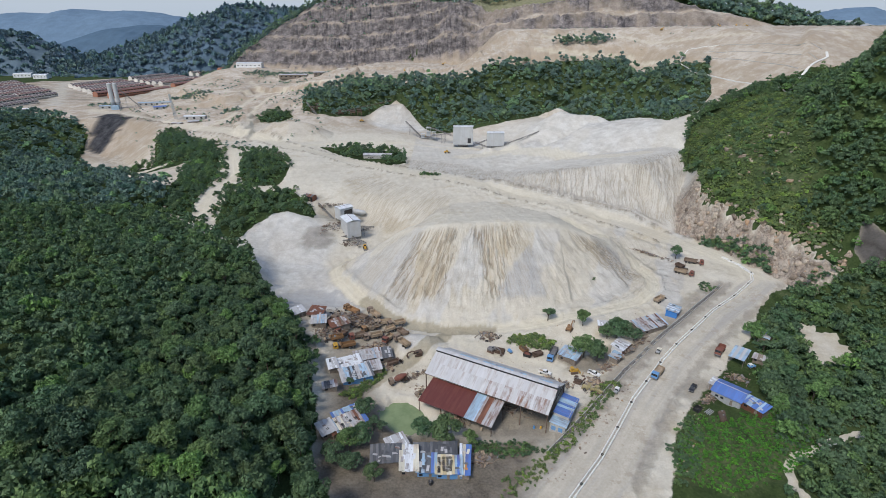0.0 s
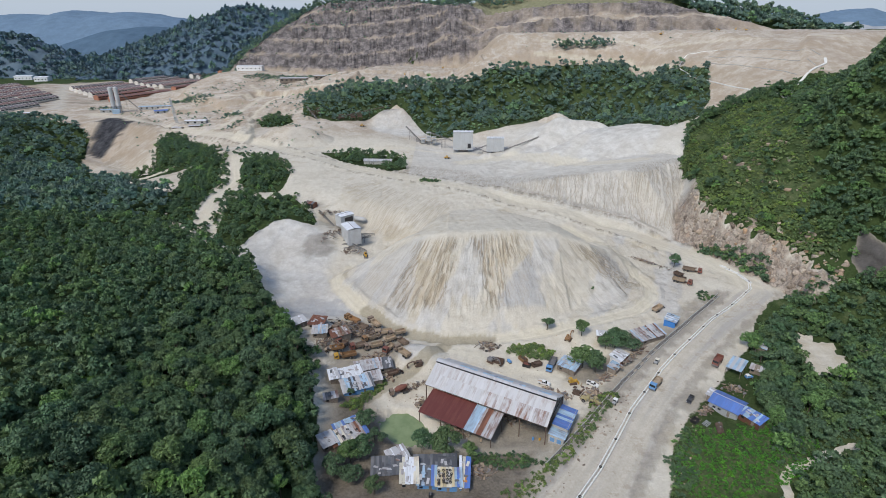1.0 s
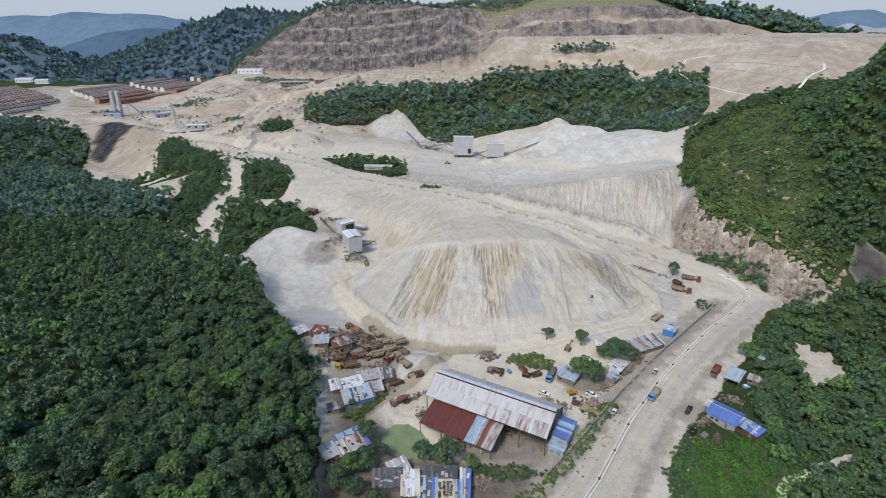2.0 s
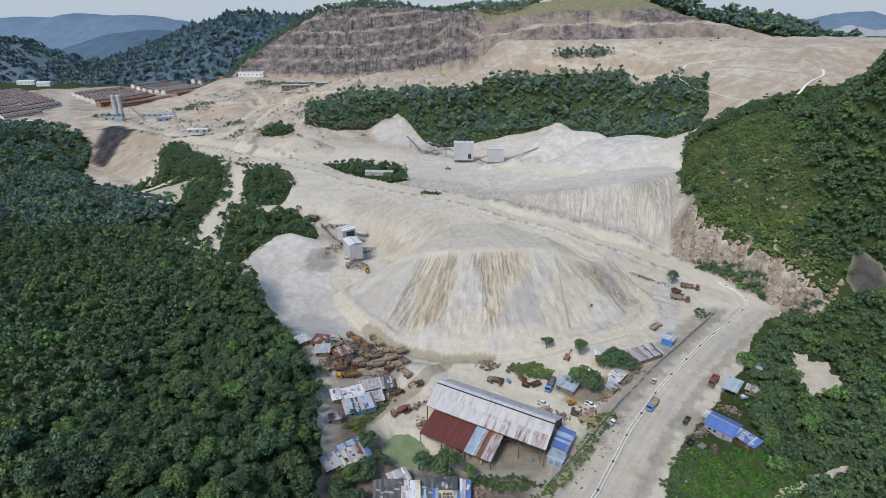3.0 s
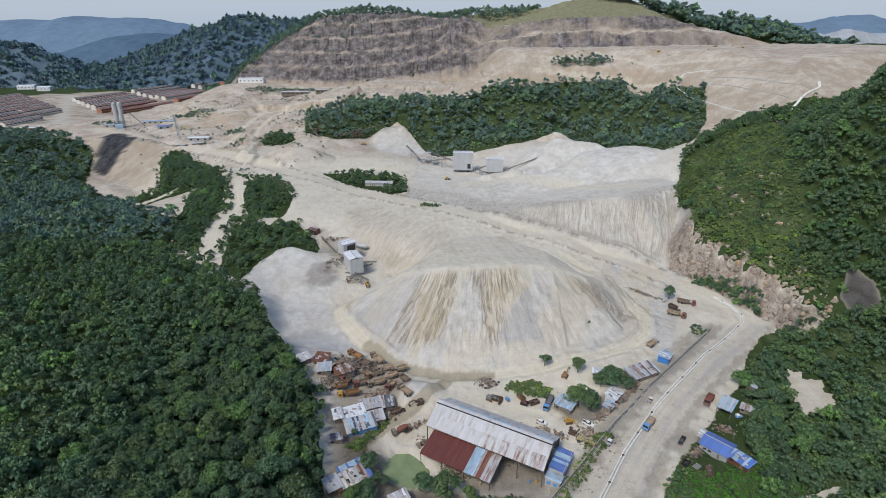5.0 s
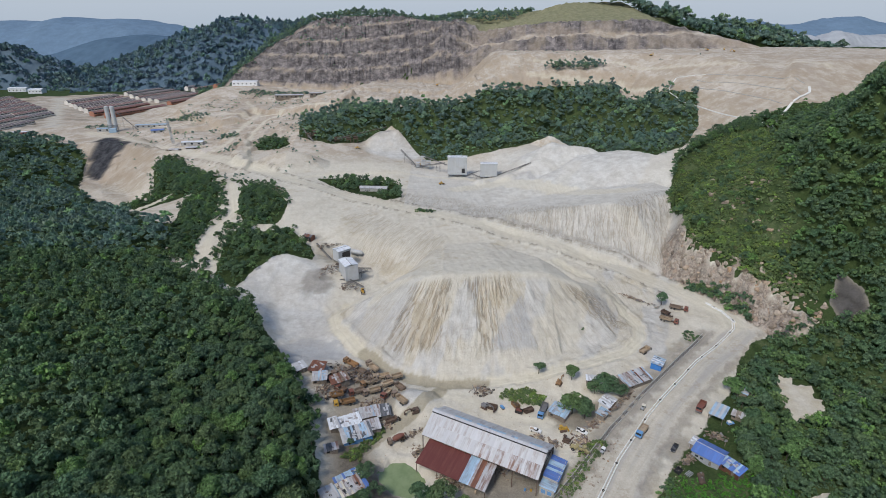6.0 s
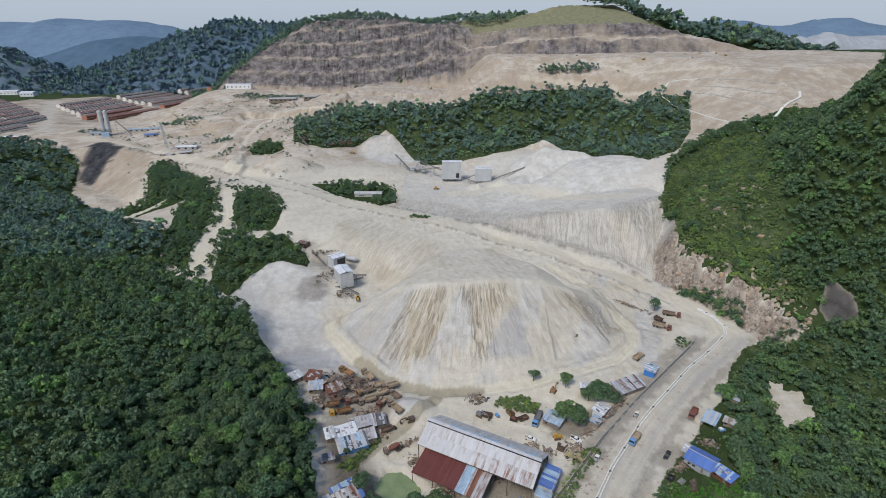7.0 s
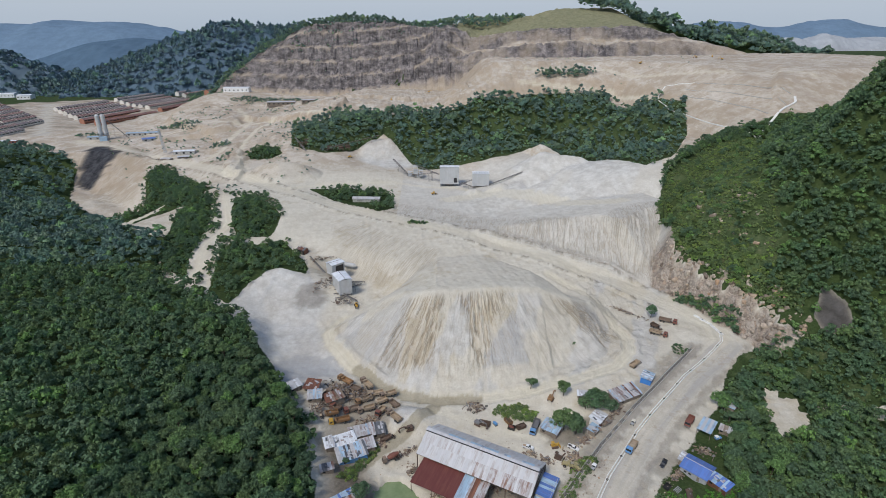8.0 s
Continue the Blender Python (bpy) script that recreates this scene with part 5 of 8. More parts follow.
def excavator(m, label, paint, reach=1.0, group=""):
    root = thing("excavator", m, label, "excavator", group)
    tracks(root, 3.6, 0.55, 2.1)
    bm = bmesh.new()
    box(bm, (2.7, 2.4, 1.1), (-0.5, 0, 1.5), bevel=0.15)
    body = part("body", bm, paint, root)
    bm = bmesh.new()
    box(bm, (1.3, 0.95, 1.5), (0.55, 0.7, 1.85), bevel=0.1)
    c = part("cab", bm, paint, root)
    bm = bmesh.new()
    box(bm, (1.05, 0.97, 0.75), (0.6, 0.7, 2.15))
    part("cab_window", bm, GLASS, c)
    bm = bmesh.new()
    beam(bm, (0.7, -0.2, 1.6), (2.6, -0.2, 3.9 * reach), 0.4, 0.5)
    beam(bm, (2.5, -0.2, 3.9 * reach), (4.6, -0.2, 3.1 * reach), 0.38, 0.42)
    boom = part("boom", bm, paint, root)
    bm = bmesh.new()
    beam(bm, (4.5, -0.2, 3.2 * reach), (5.0, -0.2, 0.9), 0.3, 0.34)
    part("arm", bm, paint, boom)
    bm = bmesh.new()
    prism(bm, [(4.4, 0.1), (5.2, 0.05), (5.3, 0.9), (4.9, 1.0), (4.5, 0.6)], 0.9)
    part("bucket", bm, RUST, boom)
    return root


def bulldozer(m, label, paint, blade=True, group=""):
    root = thing("bulldozer", m, label, "bulldozer", group)
    tracks(root, 3.4, 0.6, 1.9, 1.0)
    bm = bmesh.new()
    box(bm, (2.0, 1.1, 1.1), (0.7, 0, 1.35), bevel=0.1)
    part("engine_hood", bm, paint, root)
    bm = bmesh.new()
    box(bm, (1.4, 1.6, 0.12), (-0.9, 0, 2.8), bevel=0.03)
    box(bm, (1.3, 1.4, 0.5), (-0.9, 0, 1.2))
    for x in (-0.3, -1.5):
        for s in (-1, 1):
            box(bm, (0.1, 0.1, 1.5), (x, s * 0.7, 2.05))
    part("cab", bm, paint, root)
    bm = bmesh.new()
    rod(bm, (1.1, 0.2, 1.8), (1.1, 0.2, 2.6), 0.08)
    part("exhaust", bm, STEEL, root)
    if blade:
        bm = bmesh.new()
        prism(bm, [(2.3, 0.1), (2.5, 0.1), (2.35, 0.6), (2.5, 1.15), (2.32, 1.15), (2.15, 0.6)], 3.1)
        part("blade", bm, paint, root)
    return root


def loader(m, label, paint, group=""):
    root = thing("wheel_loader", m, label, "wheel loader", group)
    bm = bmesh.new()
    box(bm, (2.6, 1.7, 1.1), (-1.6, 0, 1.5), bevel=0.12)
    box(bm, (1.6, 1.2, 0.9), (1.0, 0, 1.2), bevel=0.1)
    part("body", bm, paint, root)
    bm = bmesh.new()
    box(bm, (1.4, 1.5, 1.5), (-0.2, 0, 2.5), bevel=0.1)
    c = part("cab", bm, paint, root)
    bm = bmesh.new()
    box(bm, (1.42, 1.3, 0.8), (-0.2, 0, 2.7))
    part("cab_window", bm, GLASS, c)
    for s in (-1, 1):
        bm = bmesh.new()
        beam(bm, (0.8, s * 0.5, 1.7), (3.1, s * 0.5, 0.7), 0.2, 0.35)
        part("lift_arm", bm, paint, root)
    bm = bmesh.new()
    prism(bm, [(2.9, 0.15), (4.1, 0.1), (4.1, 0.18), (3.1, 0.3), (3.0, 1.2), (2.85, 1.2)], 2.6)
    part("bucket", bm, STEEL, root)
    for x in (1.4, -1.7):
        for s in (-1, 1):
            wheel(root, x, s * 1.0, 0.72, 0.55)
    return root


def skip(m, label, mat, size=(4.2, 2.3, 1.5), load=None, group=""):
    root = thing("skip", m, label, "skip", group)
    l, w, h = size
    bm = bmesh.new()
    box(bm, (l, w, h), (0, 0, 0.1 + h / 2))
    bm.faces.ensure_lookup_table()
    top = max(bm.faces, key=lambda f: f.calc_center_median().z)
    bmesh.ops.inset_region(bm, faces=[top], thickness=0.12)
    for v in top.verts:
        v.co.z -= h - 0.15
    part("body", bm, mat, root)
    bm = bmesh.new()
    box(bm, (0.12, 0.1, h * 0.95), (0, 0, 0))
    rib = finish("rib", bm, mat)
    for side in (-1, 1):
        for i in range(4):
            part("rib", rib, None, root, at=Matrix.Translation((l * (0.25 * i - 0.38), side * (w / 2 + 0.045), 0.1 + h / 2)))
    if load:
        bm = bmesh.new()
        r = random.Random(int(size[0] * 100))
        for _ in range(14):
            box(bm, (r.uniform(0.4, 1.2), r.uniform(0.3, 0.8), r.uniform(0.2, 0.5)), (r.uniform(-1, 1) * size[0] * 0.35, r.uniform(-1, 1) * size[1] * 0.3, size[2] * r.uniform(0.7, 1.0)), (r.uniform(-30, 30), r.uniform(-30, 30), r.uniform(0, 180)))
        part("load", bm, load, root)
    return root


# ---- buildings ----
def shack(m, w, d, h, label, roof, walls, rise=1.0, kind="mono", seed=1, group="", name="shack", category="shack", over=0.5, sheet=0.95, courses=1, door=True, gap=0.0, windows=1, tilt=1.0):
    """A hut w long and d deep: walls of panels with door and windows, posts, sheets on a one-sided or two-sided roof."""
    root = thing(name, m, label, category, group)
    r = random.Random(seed)
    hb = h + (rise if kind == "mono" else 0)
    for side in range(4):
        bm = bmesh.new()
        if side == 0:
            box(bm, (w, 0.12, h + 0.6), (0, -d / 2, h / 2 - 0.3))
        elif side == 1:
            box(bm, (w, 0.12, hb + 0.6), (0, d / 2, hb / 2 - 0.3))
        else:
            s = -1 if side == 2 else 1
            prof = [(-d / 2 + 0.06, -0.6), (d / 2 - 0.06, -0.6), (d / 2 - 0.06, hb), (-d / 2 + 0.06, h)] if kind == "mono" else [(-d / 2 + 0.06, -0.6), (d / 2 - 0.06, -0.6), (d / 2 - 0.06, h), (0, h + rise), (-d / 2 + 0.06, h)]
            prism(bm, prof, 0.12)
            bmesh.ops.transform(bm, matrix=Matrix.Translation((s * (w / 2 - 0.06), 0, 0)) @ Matrix.Rotation(radians(90), 4, "Z"), verts=bm.verts)
        part("wall", bm, walls[side % len(walls)], root)
    if door:
        bm = bmesh.new()
        box(bm, (0.95, 0.08, 2.0), (w * 0.2, -d / 2 - 0.09, 1.0), bevel=0.02)
        part("door", bm, PLANK, root)
    for i in range(windows):
        bm = bmesh.new()
        box(bm, (1.1, 0.08, 0.8), (-w * 0.3 + i * 1.9, -d / 2 - 0.09, min(1.5, h - 0.6)))
        part("window", bm, GLASS, root)
    e = over
    if kind == "mono":
        roof_slope(root, (-w / 2 - e, d / 2 + e, hb + 0.12 + e * rise / d), (w + 2 * e, 0, 0), (0, -(d + 2 * e), -rise * (d + 2 * e) / d), roof, seed, sheet, courses, gap, tilt)
        for i in range(int(w * d / 5)):
            u, v = r.uniform(-0.42, 0.42), r.uniform(-0.4, 0.4)
            mat = r.choice([ZINC, ZINC_STAINED, DARK_SHEET, ZINC_STAINED, ZINC_RUSTY, roof[0], roof[-1], roof[0]])
            at = pose(u * w, v * d, h + rise * (v + 0.5) + 0.22 + 0.012 * i, math.degrees(math.atan2(rise, d)), 0, r.choice((0, 90)) + r.uniform(-14, 14))
            part("loose_sheet", sheet_mesh(0.9, r.choice((1.6, 2.2)), mat), None, root, at=at)
    else:
        k = rise / (d / 2)
        roof_slope(root, (-w / 2 - e, 0, h + rise + 0.12), (w + 2 * e, 0, 0), (0, -(d / 2 + e), -k * (d / 2 + e)), roof, seed, sheet, courses, gap, tilt)
        roof_slope(root, (w / 2 + e, 0, h + rise + 0.12), (-w - 2 * e, 0, 0), (0, d / 2 + e, -k * (d / 2 + e)), roof, seed + 1, sheet, courses, gap, tilt)
        bm = bmesh.new()
        box(bm, (w + 2 * e, 0.4, 0.06), (0, 0, h + rise + 0.2))
        part("ridge_cap", bm, ZINC, root)
    return root


def conveyor(root, a, b, w=1.1, legs=2, mat=None, ground=None):
    """A belt on a lattice frame between two points of the thing's own space, on trestles."""
    a, b = Vector(a), Vector(b)
    bm = bmesh.new()
    u = (b - a).normalized()
    side = u.cross(Vector((0, 0, 1))).normalized() * (w / 2)
    for s in (-1, 1):
        for dz in (0, -0.8):
            o = side * s + Vector((0, 0, dz))
            beam(bm, a + o, b + o, 0.14, 0.16)
        n = max(3, int((b - a).length / 2))
        for i in range(n):
            p, q = a + (b - a) * (i / n) + side * s, a + (b - a) * ((i + 1) / n) + side * s
            beam(bm, p + Vector((0, 0, -0.8 if i % 2 else 0)), q + Vector((0, 0, 0 if i % 2 else -0.8)), 0.08, 0.08)
    cv = part("conveyor", bm, mat or STEEL, root)
    bm = bmesh.new()
    beam(bm, a + Vector((0, 0, 0.2)), b + Vector((0, 0, 0.2)), w * 0.85, 0.1)
    part("belt", bm, BELT_RUBBER, cv)
    for i in range(legs):
        p = a + (b - a) * ((i + 0.6) / (legs + 0.2))
        bm = bmesh.new()
        foot = -0.5 if ground is None else ground
        for s in (-1, 1):
            beam(bm, p + side * s + Vector((0, 0, -0.5)), Vector((p.x, p.y, foot)) + side * s * 1.5, 0.16, 0.16)
        beam(bm, p * 0.5 + Vector((p.x, p.y, foot)) * 0.5 - side * 1.2, p * 0.5 + Vector((p.x, p.y, foot)) * 0.5 + side * 1.2, 0.12, 0.12)
        part("trestle", bm, mat or STEEL, cv)


def screening_house(m, w, d, h, legs, label, opening=None, gable=True):
    root = thing("screening_house", m, label, "crusher house", "crusher houses")
    n = max(4, round(w / 1.5))
    for i in range(n):
        for s in (-1, 1):
            bm = bmesh.new()
            box(bm, (w / n - 0.03, 0.15, h), (-w / 2 + w * (i + 0.5) / n, s * (d / 2 - 0.02), legs + h / 2))
            part("wall_panel", bm, CLADDING, root)
    k = max(3, round(d / 1.5))
    for i in range(k):
        for s in (-1, 1):
            bm = bmesh.new()
            box(bm, (0.15, (d - 0.2) / k - 0.03, h), (s * (w / 2 - 0.02), -d / 2 + 0.1 + (d - 0.2) * (i + 0.5) / k, legs + h / 2))
            part("wall_panel", bm, CLADDING, root)
    for x in (-0.46, 0, 0.46):
        for y in (-0.45, 0.45):
            bm = bmesh.new()
            box(bm, (0.35, 0.35, legs + 2.5), (x * w, y * d, (legs + 0.2) / 2 - 1.1))
            part("leg", bm, STEEL, root)
    bm = bmesh.new()
    box(bm, (w * 0.9, d * 0.9, 0.4), (0, 0, legs + 0.25))
    box(bm, (w * 0.5, d * 0.5, legs * 0.6), (0, 0, legs * 0.7), taper=1.0)
    part("hopper", bm, STEEL, root)
    rise = d * 0.09 if gable else 0.25
    e = 0.3
    roof_slope(root, (-w / 2 - e, 0, legs + h + rise + 0.1), (w + 2 * e, 0, 0), (0, -d / 2 - e, -rise), [WHITE_SHEET], 3, 1.5, 1, 0, 0.1)
    roof_slope(root, (w / 2 + e, 0, legs + h + rise + 0.1), (-w - 2 * e, 0, 0), (0, d / 2 + e, -rise), [WHITE_SHEET], 4, 1.5, 1, 0, 0.1)
    bm = bmesh.new()
    box(bm, (w + 0.6, 0.25, 0.18), (0, 0, legs + h + rise + 0.2))
    part("ridge_cap", bm, STEEL, root)
    if opening:
        ox, oz, ow, oh = opening
        # solid black panel on the wall paints the dark inside of an opening
        bm = bmesh.new()
        box(bm, (ow, 0.25, oh), (ox, -d / 2 - 0.03, legs + oz))
        part("opening", bm, BLACK_PAINT_AND_SHADE, root)
    return root


# ---- the workshop shed ----
def workshop():
    root = thing("workshop_shed", pose(20.2, 172.0, -5.2, 0, 0, -29.1), "large open workshop shed with streaked rusty zinc roof", "shed")
    hl, hw, eave, ridge = 25.7, 10.3, 8.7, 14.0
    down = (0, -hw, eave - ridge)

    def front(u, k, r):
        if k == 0:
            return ZINC_STAINED if r.random() < 0.4 else ZINC
        rust = 0.1 + 1.1 * max(0, u - 0.3)
        return ZINC_RUSTY if r.random() < rust else (ZINC_STAINED if r.random() < 0.6 else ZINC)

    roof_slope(root, (-hl, 0, ridge), (2 * hl, 0, 0), down, front, 8, 1.05, 2, 0.0, 0.35)
    roof_slope(root, (hl, 0, ridge), (-2 * hl, 0, 0), (0, hw, eave - ridge), [ZINC, ZINC_STAINED], 9, 1.05, 1, 0.0, 0.35)
    # raised ventilator along the ridge; solid black boards paint its shadow gap
    bm = bmesh.new()
    for s in (-1, 1):
        box(bm, (2 * hl, 0.1, 0.7), (0, s * 1.0, ridge - 0.1))
    part("ridge_vent", bm, BLACK_PAINT_AND_SHADE, root, "black strip standing for the shaded ridge vent gap")
    roof_slope(root, (-hl, 0.0, ridge + 0.75), (2 * hl, 0, 0), (0, -1.15, -0.42), [ZINC], 10, 2.6, 1, 0, 0.2, "vent_sheet")
    roof_slope(root, (hl, 0.0, ridge + 0.75), (-2 * hl, 0, 0), (0, 1.5, -0.42), [PALE_BLUE_SHEET, ZINC, ZINC], 11, 2.6, 1, 0, 0.2, "vent_sheet")
    for i in range(6):
        x = -hl + 0.4 + i * (2 * hl - 0.8) / 5
        for y in (-hw + 0.3, hw - 0.3):
            bm = bmesh.new()
            box(bm, (0.3, 0.3, eave + 1.2), (x, y, (eave - 0.2) / 2 - 0.6))
            part("post", bm, RUST, root)
        bm = bmesh.new()
        beam(bm, (x, -hw, eave - 0.25), (x, 0, ridge - 0.25), 0.15, 0.2)
        beam(bm, (x, hw, eave - 0.25), (x, 0, ridge - 0.25), 0.15, 0.2)
        beam(bm, (x, -hw, eave - 0.3), (x, hw, eave - 0.3), 0.15, 0.2)
        for y in (-5, 0, 5):
            beam(bm, (x, y, eave - 0.3), (x, y, ridge - 0.3 - abs(y) * 0.51), 0.1, 0.1)
        part("truss", bm, RUST, root)
    bm = bmesh.new()
    for y, z in ((-hw, eave - 0.1), (-hw / 2, (eave + ridge) / 2 - 0.1), (hw / 2, (eave + ridge) / 2 - 0.1), (hw, eave - 0.1)):
        box(bm, (2 * hl, 0.12, 0.14), (0, y, z - 0.1))
    part("purlin", bm, RUST, root)
    for i in range(24):
        bm = bmesh.new()
        box(bm, (2.12, 0.05, 6.4), (-hl + 1.07 + i * 2.14, hw - 0.1, 5.2))
        part("back_wall_sheet", bm, ZINC_STAINED if i % 3 else ZINC_RUSTY, root)
    # lower lean-to in front
    for x0, x1, mats, seed, top in ((-22.2, -2.6, [RED_SHEET], 12, 7.4), (-2.6, 8.6, lambda u, k, r: PALE_BLUE_SHEET if u < 0.28 else (ZINC_RUSTY if r.random() < 0.8 else RUST_SHEET), 13, 7.3)):
        roof_slope(root, (x0, -hw + 0.6, top), (x1 - x0, 0, 0), (0, -11.6, -3.0), mats, seed, 1.05, 1, 0.0, 0.25, "lean_to_sheet")
    for x in (-22, -12.5, -2.6, 8.4):
        for y, h in ((-hw - 10.6, 4.3), (-hw - 0.4, 7.0)):
            bm = bmesh.new()
            box(bm, (0.22, 0.22, h + 1.0), (x, y, h / 2 - 0.5))
            part("post", bm, RUST, root)
    # office at the gable end, roofed in blue
    for y0, y1, h, mats, seed in ((-8.8, -4.6, 4.6, [PALE_BLUE_SHEET], 14), (-4.6, 7.6, 6.0, [BLUE_SHEET, PALE_BLUE_SHEET, WHITE_SHEET], 15)):
        bm = bmesh.new()
        for x in (hl + 0.5, hl + 6.0):
            box(bm, (0.14, y1 - y0, h + 0.6), (x, (y0 + y1) / 2, h / 2 - 0.3))
        box(bm, (5.4, 0.14, h + 0.6), (hl + 3.25, y0 + 0.08, h / 2 - 0.3))
        office = part("office_wall", bm, CONCRETE, root)
        for i in range(2):
            bm = bmesh.new()
            box(bm, (1.6, 0.1, 1.7), (hl + 1.9 + i * 2.5, y0 - 0.02, h * 0.58))
            part("window", bm, BLUE_PAINT if h < 5 else GLASS, office)
        roof_slope(root, (hl + 0.2, y0 - 0.2, h + 0.35), (0, y1 - y0 + 0.3, 0), (6.3, 0, -0.5), mats, seed, 1.4, 1, 0, 0.6, "office_roof_sheet")


workshop()

# ---- shacks of the yard ----
W = [PLANK, ZINC_STAINED, PLANK, ZINC_RUSTY]
BW = [BLUE_PAINT, PLANK, BLUE_PAINT, PLANK]
